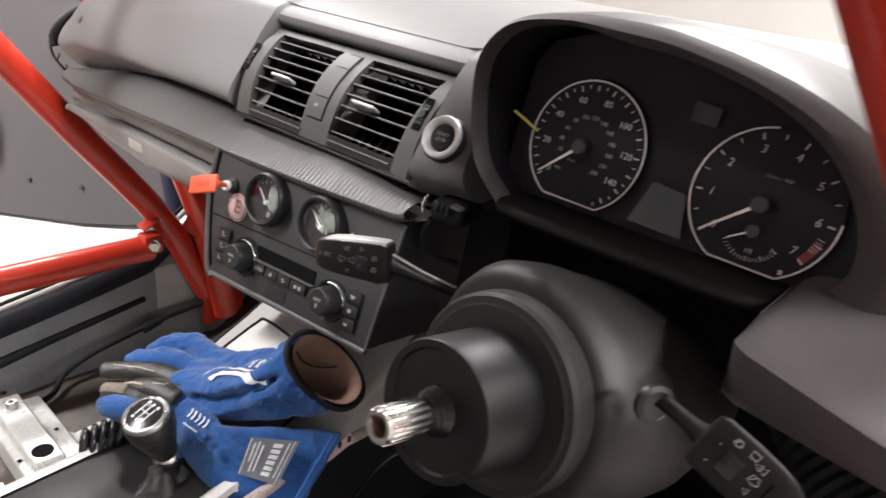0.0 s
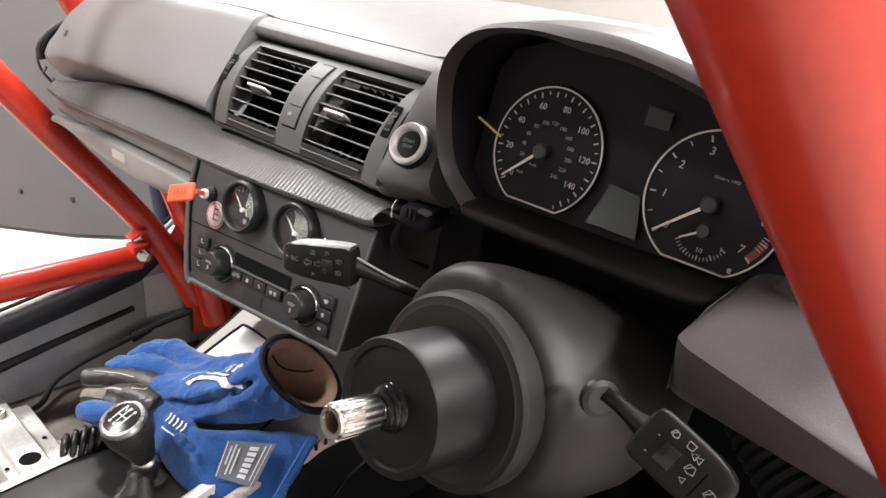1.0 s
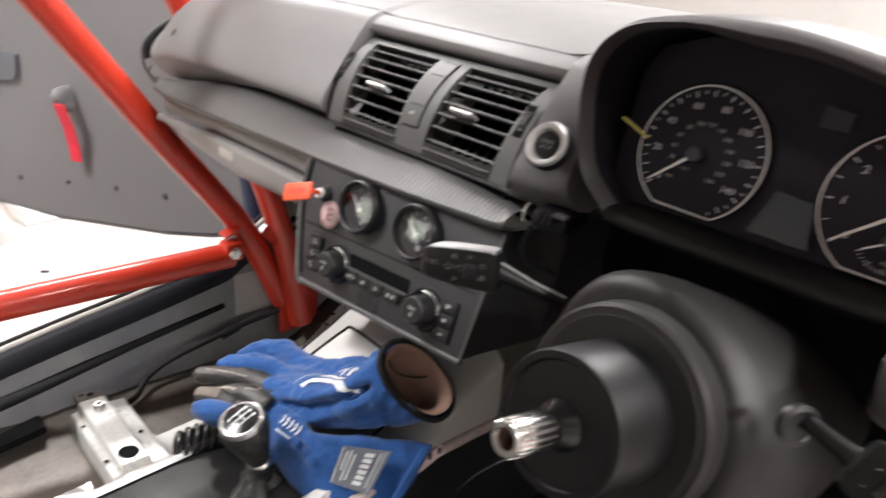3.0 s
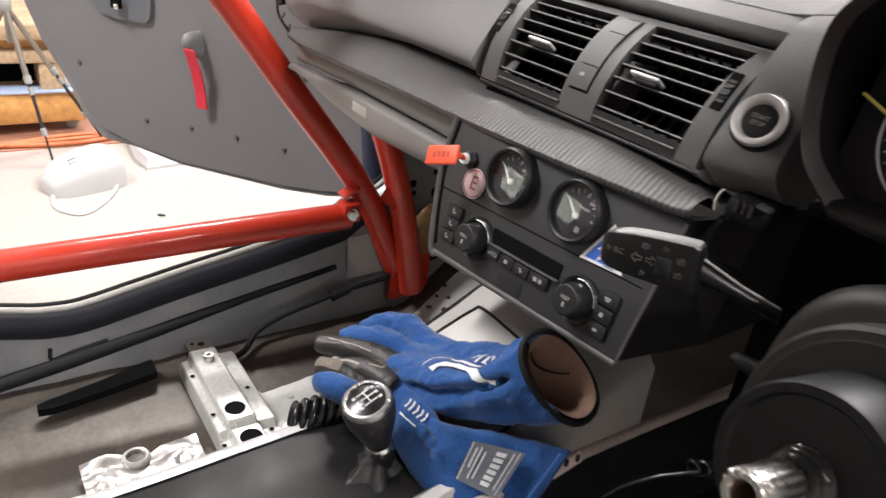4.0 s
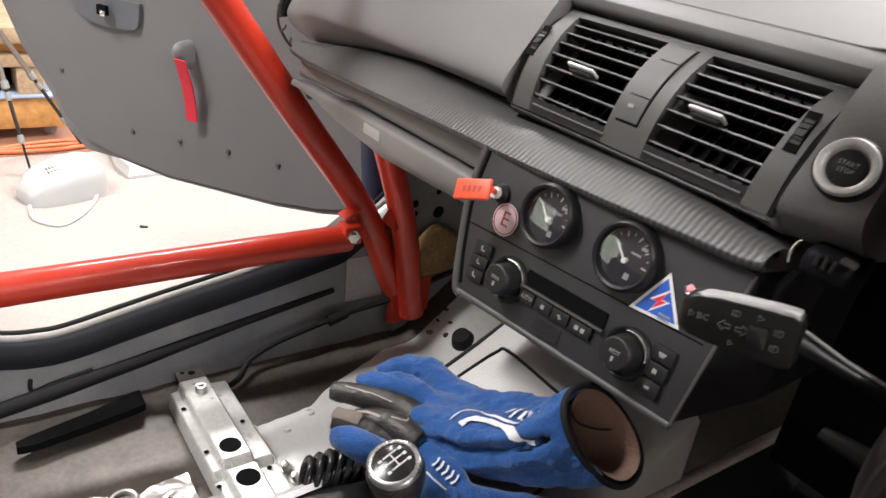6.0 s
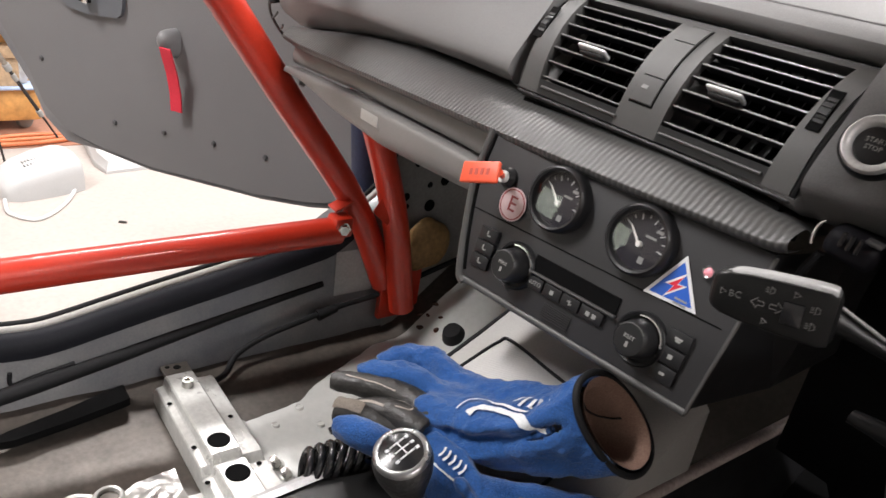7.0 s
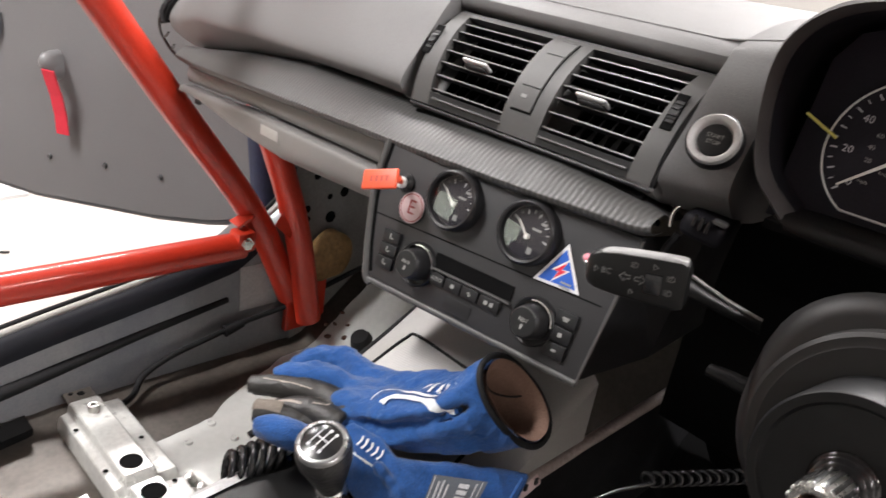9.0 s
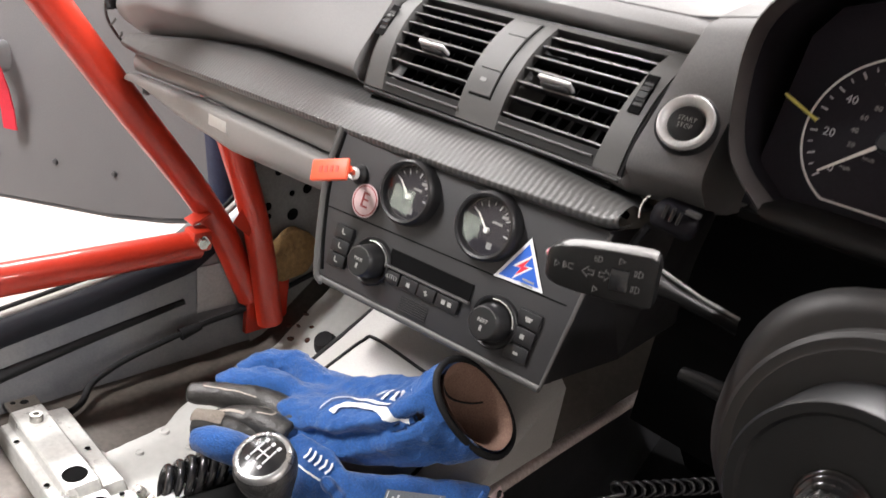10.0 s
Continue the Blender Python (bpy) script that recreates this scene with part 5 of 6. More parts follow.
# ---- torn passenger end of the dashboard ----
endp = pad_profile(-0.664)
gap = [(-0.6655, y, z) for y, z in endp[2:]]
part("end_gap", tube(smooth_path(gap, 5), 0.006, 8), M_VOID, dash)
part("end_strip", tube(smooth_path([(-0.676 - 0.004 * math.sin(2.1 * i), y - 0.004, z - 0.002) for i, (y, z) in enumerate(endp[2:])], 6), [0.004 + 0.0016 * abs(math.sin(1.7 * k)) for k in range(31)], 8), M_RUBBER, dash, "torn black plastic end strip", 60)
LATTICE = [(0.150, 0.978), (0.105, 0.962), (0.072, 0.940), (0.058, 0.915), (0.060, 0.890), (0.072, 0.868), (0.090, 0.850)]
outer_ = smooth_path([(-0.689 + 0.003 * (i % 2), y - 0.004, z - 0.002) for i, (y, z) in enumerate(LATTICE)], 5)
inner_ = smooth_path([(-0.672, y, z) for y, z in LATTICE], 5)
lat = part("end_lattice", tube(outer_, 0.0022, 8), M_VENT, dash, "broken grey plastic lattice", 60)
for k in range(2, len(outer_), 4):
    part("rung", tube([outer_[k], (outer_[k] + inner_[max(k - 1, 0)]) / 2 + Vector((0, 0, 0.002)), inner_[max(k - 2, 0)]], 0.0017, 6), M_VENT, lat)
part("pad_pin", lathe([(0.0, 0.001), (0.0045, 0.0008), (0.0055, 0.0)], facing((-0.5444, 0.0475, 0.9618), (-0.1, -0.85, 0.5)), 16), M_BLACK, dash)

# ---- gear lever ----
gear = empty("gear_lever", pose(0.030, -0.150, 0.707), "gear lever with a dark leather knob and chrome cap ring", "gear lever")
M_DARKCHROME = material("smoked_chrome", (0.36, 0.36, 0.36), 0.28, 0.9, 0.08, 500, 0.0001, 0.3, 50)
KN = facing((0, 0, 0), (0.10, -0.32, 0.94), (0, 1, 0))
part("knob", lathe([(0.0105, -0.050), (0.0125, -0.042), (0.0165, -0.028), (0.0215, -0.010), (0.0225, 0.0), (0.0210, 0.007), (0.0195, 0.009)], KN, 48), M_LEATHER, gear, "", 60)
part("cap_ring", lathe([(0.0212, 0.005), (0.0208, 0.0095), (0.0190, 0.0112), (0.0165, 0.0112), (0.0160, 0.010)], KN, 56), M_DARKCHROME, gear, "chrome ring", 50)
capg = part("cap", lathe([(0.0, 0.0128), (0.009, 0.0122), (0.0162, 0.0103)], KN, 48), M_PIANO, gear, "glossy black cap", 60)
for px in (-0.006, 0.0, 0.006):
    part("shift_bar", box((px, 0.001, 0.0128), (0.0010, 0.013, 0.0008), KN @ pose(0, 0, 0, 0, 0, 8)), M_DIALPRINT, capg)
part("shift_bar", box((0, 0.001, 0.0129), (0.013, 0.0010, 0.0008), KN @ pose(0, 0, 0, 0, 0, 8)), M_DIALPRINT, capg)
for px, py in ((-0.006, 0.010), (0, 0.010), (0.006, 0.010), (-0.006, -0.008), (0, -0.008), (0.006, -0.008)):
    part("numeral_bar", box((px, py, 0.0122), (0.0022, 0.0030, 0.0008), KN @ pose(0, 0, 0, 0, 0, 8)), M_DIALPRINT, capg)
part("collar", lathe([(0.0125, -0.062), (0.0135, -0.056), (0.0125, -0.050), (0.0105, -0.048)], KN, 36), M_CHROME, gear, "", 50)
secs = []
for z, r in ((-0.055, 0.012), (-0.065, 0.018), (-0.078, 0.034), (-0.09, 0.052), (-0.098, 0.062), (-0.105, 0.064)):
    row = []
    for k in range(48):
        a = 2 * math.pi * k / 48
        f = 1 + 0.12 * math.sin(7 * a + 30 * z) * min(1, r / 0.03) * 0.6 + 0.05 * math.sin(13 * a + 50 * z)
        row.append((0.006 + r * f * math.cos(a) * 0.95, 0.012 - 0.2 * z * 0 + r * f * math.sin(a) * 1.2, z + 0.004 * math.sin(5 * a + 40 * z)))
    secs.append(row)
part("boot", loft(secs, True, True), M_LEATHER, gear, "creased black leather boot", 60)

# ---- driving gloves ----
def ellipse_ring(c, a, b, n=28, e=0.9):
    c, a, b = Vector(c), Vector(a), Vector(b)
    out = []
    for k in range(n):
        q = 2 * math.pi * k / n
        cq, sq = math.cos(q), math.sin(q)
        out.append(c + a * math.copysign(abs(cq) ** e, cq) + b * math.copysign(abs(sq) ** e, sq))
    return out


def cloth(ob, voxel, smooth, rough, size):
    """Melts the joined pieces into one soft surface with folds."""
    m = ob.modifiers.new("melt", "REMESH")
    m.mode, m.voxel_size, m.use_smooth_shade = "VOXEL", voxel, True
    s = ob.modifiers.new("soften", "SMOOTH")
    s.iterations, s.factor = smooth, 0.5
    t = bpy.data.textures.new("folds", "CLOUDS")
    t.noise_scale, t.noise_depth = size, 3
    d = ob.modifiers.new("folds", "DISPLACE")
    d.texture, d.strength, d.mid_level, d.texture_coords = t, rough, 0.5, "GLOBAL"
    t2 = bpy.data.textures.new("creases", "CLOUDS")
    t2.noise_scale, t2.noise_depth, t2.noise_type = size * 0.5, 2, "HARD_NOISE"
    d2 = ob.modifiers.new("creases", "DISPLACE")
    d2.texture, d2.strength, d2.mid_level, d2.texture_coords = t2, rough * 0.30, 0.4, "GLOBAL"


upper = empty("driving_glove", pose(0, 0, 0), "blue suede driving glove with a wide cuff lying on the console", "glove", "pair of driving gloves")
OC, OA, OB = Vector((0.094, -0.004, 0.736)), Vector((-0.008, 0.0305, 0.0035)), Vector((-0.0235, -0.0205, 0.0335))
bm = bmesh.new()
G = [
    (OC, OA, OB),
    ((0.080, -0.012, 0.727), (-0.011, 0.039, 0.002), (-0.020, -0.016, 0.033)),
    ((0.055, -0.028, 0.711), (-0.014, 0.042, 0), (-0.010, -0.006, 0.027)),
    ((0.020, -0.046, 0.697), (-0.020, 0.043, 0), (-0.006, -0.004, 0.023)),
    ((-0.015, -0.062, 0.689), (-0.022, 0.043, 0), (-0.003, 0, 0.020)),
    ((-0.040, -0.070, 0.686), (-0.020, 0.038, 0), (-0.002, 0, 0.016)),
]


def folded_rings(g, per=10, amp=0.062):
    """Rings between the sections, with long soft folds that deepen away from the cuff."""
    out = []
    for i in range(len(g) - 1):
        for j in range(per if i < len(g) - 2 else per + 1):
            f = j / per
            c, a_, b_ = (Vector(p).lerp(Vector(q), f) for p, q in zip(g[i], g[i + 1]))
            u = (i + f) / (len(g) - 1)
            ring_ = ellipse_ring(c, a_, b_, 64)
            for n_, p in enumerate(ring_):
                q = 2 * math.pi * n_ / 64
                w_ = amp * min(1.0, 2.2 * u) * (math.sin(5 * q + 4 * u) + 0.7 * math.sin(9 * q - 6 * u + 1.0) + 0.5 * math.sin(22 * u + 2 * q))
                w_ -= min(1.0, 3 * u) * 0.17 * math.exp(-((q - 2.62 - 0.3 * u) / 0.20) ** 2)
                w_ -= max(0.0, min(1.0, 3 * (u - 0.35))) * 0.20 * math.exp(-((q - 1.95 + 0.9 * u) / 0.18) ** 2)
                w_ += min(1.0, 3 * u) * 0.07 * math.exp(-((q - 2.25) / 0.22) ** 2)
                ring_[n_] = c + (p - c) * (1 + w_)
            out.append(ring_)
    return out


OUTER_RINGS = folded_rings(G)
INNER_RINGS = [ellipse_ring(c, Vector(a) * 0.90, Vector(b) * 0.90, 64) for c, a, b in G[:3]]
skin = OUTER_RINGS[::-1] + INNER_RINGS
add_loft(bm, skin, True, True)
bmesh.ops.recalc_face_normals(bm, faces=bm.faces)
for pts, rr in (
    ([(-0.035, -0.040, 0.690), (-0.075, -0.045, 0.693), (-0.097, -0.062, 0.690), (-0.105, -0.085, 0.683)], [0.014, 0.0145, 0.0135, 0.0095]),
    ([(-0.037, -0.067, 0.691), (-0.062, -0.082, 0.697), (-0.080, -0.100, 0.696), (-0.090, -0.116, 0.692)], [0.013, 0.012, 0.0105, 0.008]),
):
    add_tube(bm, smooth_path(pts, 5), list(np.interp(np.linspace(0, 3, 16), range(4), rr)), 14)
for k in range(6):
    c = Vector((0.046 + 0.0045 * k, -0.068 + 0.0045 * k, 0.6985))
    add_tube(bm, [c + Vector((-0.003, -0.007, -0.008)), c + Vector((0.0005, 0.0, 0.001 * (k % 2))), c + Vector((0.003, 0.006, 0.003))], [0.0022, 0.0034, 0.0020], 8)
body_g = part("gauntlet", bm, M_BLUE, upper)
cloth(body_g, 0.0016, 2, 0.0085, 0.028)
M_TAN = material("greige_suede_pad", (0.17, 0.145, 0.12), 0.8, 0, 0.2, 800, 0.0005, 0.4, 50)
for nm, mat_, lab, pts, rr in (
    ("palm_pad", M_GLOVEGREY, "worn dark grey leather finger pad", [(-0.014, -0.088, 0.689), (-0.043, -0.097, 0.692), (-0.070, -0.116, 0.692), (-0.097, -0.137, 0.688)], [0.015, 0.0130, 0.0110, 0.0085]),
    ("palm_pad", M_GLOVEGREY, "worn dark grey leather finger pad", [(-0.006, -0.104, 0.686), (-0.028, -0.112, 0.690), (-0.048, -0.124, 0.688), (-0.062, -0.133, 0.683)], [0.013, 0.0125, 0.0105, 0.007]),
    ("finger", M_GLOVEGREY, "worn dark grey leather finger", [(-0.018, -0.112, 0.680), (-0.036, -0.127, 0.682), (-0.054, -0.140, 0.683), (-0.067, -0.150, 0.682)], [0.010, 0.0115, 0.0125, 0.0100]),
):
    fin = part(nm, tube(smooth_path(pts, 5), list(np.interp(np.linspace(0, 3, 16), range(4), rr)), 14), mat_, upper, lab)
    cloth(fin, 0.0018, 5, 0.003, 0.02)
pads = [o for o in upper.children if o.name.startswith("palm_pad")]
M_SEAM = material("pale_leather_seam", (0.34, 0.30, 0.26), 0.7, 0, 0.2, 900)
thumb = part("thumb", tube(smooth_path([(0.0, -0.118, 0.679), (-0.016, -0.141, 0.685), (-0.034, -0.155, 0.688), (-0.045, -0.162, 0.686)], 5), list(np.interp(np.linspace(0, 3, 16), range(4), [0.012, 0.0125, 0.012, 0.008])), 16), M_BLUE, upper)
cloth(thumb, 0.0018, 3, 0.003, 0.015)
LIN = [(OC + Vector((0.002, 0.001, 0.002)), 0.90), (OC - Vector((0.002, 0.001, 0.0015)), 0.74), (OC.lerp(Vector(G[1][0]), 0.8), 0.74), (Vector(G[1][0]).lerp(Vector(G[2][0]), 0.4), 0.66), (Vector(G[1][0]).lerp(Vector(G[2][0]), 0.6), 0.30), (Vector(G[1][0]).lerp(Vector(G[2][0]), 0.62), 0.02)]
lining = part("lining", loft([ellipse_ring(c, OA * k, OB * k, 40) for c, k in LIN], True), M_LINING, upper, "plain brown lining inside the cuff", 60)
rim = OUTER_RINGS[0]
# binding drawn thick and black to take in the cuff's shaded inner band
part("cuff_binding", tube([p * 1.0 for p in rim] + [rim[0]], 0.0029, 10), M_RUBBER, upper, "black cuff binding, thickened for the shaded rim", 60)
part("cuff_seam", tube(smooth_path([OC - OA * 0.10 + OB * 0.86 - Vector((0.004, 0.001, 0.003)), OC + OA * 0.12 + OB * 0.30 + Vector((-0.014, -0.006, -0.010)), OC + OA * 0.55 - OB * 0.10 - Vector((0.012, 0.006, 0.008)), OC + OA * 0.86 - OB * 0.22 - Vector((0.004, 0.001, 0.003))], 6), 0.0009, 6), M_RUBBER, upper)
# white stripes and an unlettered mark on the back
M_STRIPE = material("white_stripe_print", (0.66, 0.68, 0.70), 0.75, 0, 0.15, 700, 0.0003, 0.3, 90)


def print_band(name, pts, w, glove, up, label="", lift=0.0020, ink=None):
    """A printed band that follows the cloth under it."""
    pts = smooth_path(pts, 12)
    up = Vector(up)
    rows = []
    for k, p in enumerate(pts):
        d = (pts[min(k + 1, len(pts) - 1)] - pts[max(k - 1, 0)]).normalized()
        s_ = d.cross(up).normalized() * w / 2
        rows.append([p + s_ * f for f in (1, 0.75, 0.5, 0.25, 0, -0.25, -0.5, -0.75, -1)])
    ob = part(name, loft(rows), ink or M_STRIPE, glove.parent, label, 60)
    m = ob.modifiers.new("lie_on_cloth", "SHRINKWRAP")
    m.target, m.wrap_method, m.wrap_mode, m.offset = glove, "NEAREST_SURFACEPOINT", "ABOVE_SURFACE", lift
    m = ob.modifiers.new("even_out", "SMOOTH")
    m.iterations, m.factor = 3, 0.4
    return ob


UPN = (0.2, -0.6, 0.77)
print_band("stripe", [(0.0175, -0.0815, 0.712), (0.0175, -0.0735, 0.715), (0.024, -0.0675, 0.720), (0.040, -0.0645, 0.726), (0.060, -0.0650, 0.732), (0.070, -0.0615, 0.7345), (0.076, -0.0590, 0.7355)], 0.0068, body_g, UPN, "white printed stripe")
print_band("stripe", [(0.0065, -0.083, 0.710), (0.0045, -0.0755, 0.712), (0.007, -0.064, 0.713), (0.022, -0.0605, 0.722), (0.036, -0.0585, 0.727), (0.058, -0.058, 0.737)], 0.0032, body_g, UPN, "white printed stripe")
print_band("seam", [(-0.086, -0.133, 0.702), (-0.062, -0.120, 0.706), (-0.044, -0.110, 0.706)], 0.0016, pads[0], (0.3, -0.5, 0.8), "pale edge of the leather", 0.0010, M_SEAM)
print_band("seam", [(-0.030, -0.118, 0.702), (-0.020, -0.110, 0.704), (-0.024, -0.104, 0.704), (-0.034, -0.112, 0.703)], 0.0014, pads[1], (0.3, -0.5, 0.8), "pale edge of the leather", 0.0010, M_SEAM)
print_band("seam", [(-0.058, -0.134, 0.692), (-0.046, -0.128, 0.697), (-0.036, -0.124, 0.699)], 0.0022, pads[1], (0.3, -0.5, 0.8), "pale edge of the leather", 0.0010, M_SEAM)
print_band("finger_pad", [(-0.068, -0.151, 0.692), (-0.058, -0.145, 0.696), (-0.046, -0.136, 0.695)], 0.0150, fin, (0.3, -0.5, 0.8), "greige suede finger pad", 0.0012, M_TAN)
# bars of an unlettered mark
ROW0, ROW1 = Vector((0.034, -0.0470, 0.731)), Vector((0.070, -0.0470, 0.742))
RU, RV = (ROW1 - ROW0).normalized(), Vector((-0.25, 0.72, 0.62)).normalized()
for k in range(6):
    c = ROW0.lerp(ROW1, k / 5)
    hh = 0.0080 if k % 3 == 1 else 0.0058
    print_band("mark", [c - RV * hh - RU * 0.0006, c, c + RV * hh + RU * 0.0006], 0.0036, body_g, UPN, "white printed mark")

lower = empty("driving_glove", pose(0, 0, 0), "second blue suede driving glove whose cuff hangs over the console edge", "glove", "pair of driving gloves")
P1, P2, P3, P4 = Vector((0.054, -0.092, 0.690)), Vector((0.122, -0.004, 0.682)), Vector((0.131, -0.080, 0.607)), Vector((0.072, -0.118, 0.640))
NB = Vector((0.73, -0.5, 0.45)).normalized()
bm = bmesh.new()
W0, W1 = (P1 + P4) / 2, (P2 + P3) / 2
LG = [
    (Vector((-0.005, -0.108, 0.672)), Vector((0.008, 0.016, 0.014)), Vector((0, -0.004, 0.014))),
    (Vector((0.030, -0.104, 0.672)), Vector((0.0, 0.014, 0.022)), NB * 0.014),
    (W0, (P1 - P4) / 2, NB * 0.013),
    ((W0 * 0.6 + W1 * 0.4), ((P1 - P4) * 0.6 + (P2 - P3) * 0.4) / 2, NB * 0.012),
    (W1, (P2 - P3) / 2, NB * 0.009),
    (W1 + (W1 - W0).normalized() * 0.004, (P2 - P3) * 0.47, NB * 0.006),
]
add_loft(bm, [ellipse_ring(*g, n=28, e=0.75) for g in LG], True, True)
bmesh.ops.recalc_face_normals(bm, faces=bm.faces)
add_tube(bm, smooth_path([(0.0, -0.110, 0.668), (-0.02, -0.118, 0.664), (-0.035, -0.12, 0.66)], 4), 0.013, 12)
for k in range(7):
    u = k / 6
    bmesh.ops.create_icosphere(bm, subdivisions=2, radius=0.0042 + 0.001 * (k % 2), matrix=Matrix.Translation(Vector((0.054, -0.113, 0.691)).lerp(Vector((0.074, -0.104, 0.672)), u)))
lg = part("gauntlet", bm, M_BLUE, lower)
cloth(lg, 0.0018, 3, 0.006, 0.030)
# woven patch
def flap(s, t, lift):
    a = P1.lerp(P2, s)
    b = P4.lerp(P3, s)
    return a.lerp(b, t) + NB * (0.0125 + lift)


M_PATCH = material("grey_woven_patch", (0.13, 0.145, 0.17), 0.7, 0, 0.15, 900, 0.0003)
part("patch", loft([[flap(s, t, 0.004) for t in np.linspace(0.10, 0.58, 6)] for s in np.linspace(0.26, 0.68, 6)]), M_PATCH, lower, "grey woven patch with a pale printed mark")
for s0, s1, t0, t1 in (*((0.475, 0.555, 0.15 + 0.065 * k, 0.195 + 0.065 * k) for k in range(6)), (0.27, 0.278, 0.11, 0.57), (0.31, 0.325, 0.16, 0.40), (0.345, 0.36, 0.14, 0.52), (0.385, 0.40, 0.18, 0.5), (0.60, 0.61, 0.13, 0.52), (0.64, 0.646, 0.11, 0.57)):
    part("patch_mark", loft([[flap(s, t, 0.0052) for t in np.linspace(t0, t1, 5)] for s in (s0, s1)]), M_STRIPE, lower)
part("cuff_hem", tube(smooth_path([flap(0.93, t, 0.0015) for t in np.linspace(0.04, 0.96, 8)], 3), 0.0016, 8), M_BLUE, lower, "", 60)
for k in range(5):
    c = Vector((0.022 + 0.0055 * k, -0.106 + 0.0008 * k, 0.692 - 0.0003 * k))
    print_band("sleeve_mark", [c + Vector((0.0, 0.003, 0.003)), c + Vector((0.0018, 0.0, 0.0)), c + Vector((0.0005, -0.004, -0.003))], 0.0020, lg, (0, -0.8, 0.6), "white printed mark")
print_band("sleeve_mark", [(0.021, -0.114, 0.684), (0.034, -0.112, 0.683), (0.047, -0.108, 0.682)], 0.0016, lg, (0, -0.8, 0.6), "white printed mark")

lab_ = part("care_label", loft([[(0.118, -0.030, 0.656), (0.120, -0.035, 0.648)], [(0.124, -0.012, 0.668), (0.127, -0.018, 0.658)], [(0.127, 0.003, 0.680), (0.131, 0.005, 0.671)]]), M_PINK, lower, "pale pink care label")
for k in range(3):
    part("label_bar", box((0.1235 + 0.003 * k, -0.018 + 0.009 * k, 0.6655 + 0.0045 * k), (0.002, 0.003, 0.006)), M_LEATHER, lab_)

# ---- floor of the passenger side ----
secs = []
for y in np.linspace(-0.62, 0.56, 100):
    row = []
    xl = interp(y, [(-0.62, -0.34), (-0.13, -0.35), (-0.066, -0.455), (-0.015, -0.457), (0.04, -0.466), (0.078, -0.492), (0.133, -0.514), (0.211, -0.546), (0.297, -0.555), (0.6, -0.56)]) + 0.004 * noise.noise((y * 25, 3.1, 0)) + 0.003 * noise.noise((y * 70, 1.1, 0))
    for k in range(41):
        x = xl + (-0.108 - xl) * k / 40
        c = 0.005 * noise.noise((x * 11, y * 11, 0.3)) + 0.0016 * noise.noise((x * 45, y * 45, 2.0))
        row.append((x, y, floor_height(x, y) + 0.006 + c * min(1, k / 3)))
    secs.append(row)
sheet = tagged(part("tunnel_cover", loft(secs), M_PRIMER, smooth=60), "crinkled white-silver sheet over the transmission tunnel", "floor sheet")
for x, y, r in ((-0.36, 0.055, 0.010), (-0.405, 0.040, 0.005), (-0.452, 0.028, 0.006), (-0.33, 0.10, 0.008), (-0.43, -0.02, 0.005)):
    part("rivet", lathe([(0.0, 0.0003), (r * 0.75, 0.0005), (r * 0.85, 0.0016), (r, 0.0014), (r * 1.3, -0.002)], pose(x, y, floor_height(x, y) + 0.0068), 20), M_PRIMER, sheet, "", 50)
M_DRIP = material("rust_brown_drip", (0.075, 0.035, 0.025), 0.22, 0, 0.2, 200, 0, 0.4, 60)
for k, (x, y) in enumerate(((-0.545, 0.325), (-0.553, 0.345), (-0.535, 0.305), (-0.520, 0.335), (-0.560, 0.318), (-0.505, 0.318))):
    part("paint_drip", lathe([(0.0, 0.0035), (0.0022, 0.003), (0.0035 + 0.0012 * (k % 3), 0.0)], Matrix.Translation((x, y, floor_height(x, y) + 0.008)) @ pose(0, 0, 0, 36, 0, 20 * k) @ Matrix.Diagonal((1.5, 0.8, 1, 1)), 14), M_DRIP, sheet, "dried rust-brown paint drip", 60)

secs = []
for x in np.linspace(-0.385, -0.30, 34):
    row = []
    for y in np.linspace(-0.33, -0.178, 50):
        c = 0.012 * abs(noise.noise((x * 16, y * 16, 5.3))) + 0.006 * abs(noise.noise((x * 38, y * 38, 9.0)))
        row.append((x + 0.02 * noise.noise((y * 18, 0, 2)), y, floor_height(x, y) + 0.014 + c))
    secs.append(row)
tagged(part("foil_sheet", loft(secs), M_ALU, smooth=25), "crumpled shiny foil lying on the car floor", "foil")

brk = empty("seat_bracket", pose(0, 0, 0), "pale zinc-coated seat mounting bracket across the car floor", "bracket")


def hat(x, top):
    f = 0.366
    return [(x, -0.157, f - 0.02), (x, -0.156, f), (x, -0.1550, top - 0.019), (x, -0.1535, top - 0.017), (x, -0.1455, top - 0.0155), (x, -0.1435, top - 0.0135), (x, -0.142, top - 0.002), (x, -0.140, top), (x, -0.104, top), (x, -0.102, top - 0.002), (x, -0.1005, top - 0.0135), (x, -0.0985, top - 0.0155), (x, -0.0735, top - 0.017), (x, -0.0720, top - 0.019), (x, -0.0710, f), (x, -0.070, f - 0.02)]


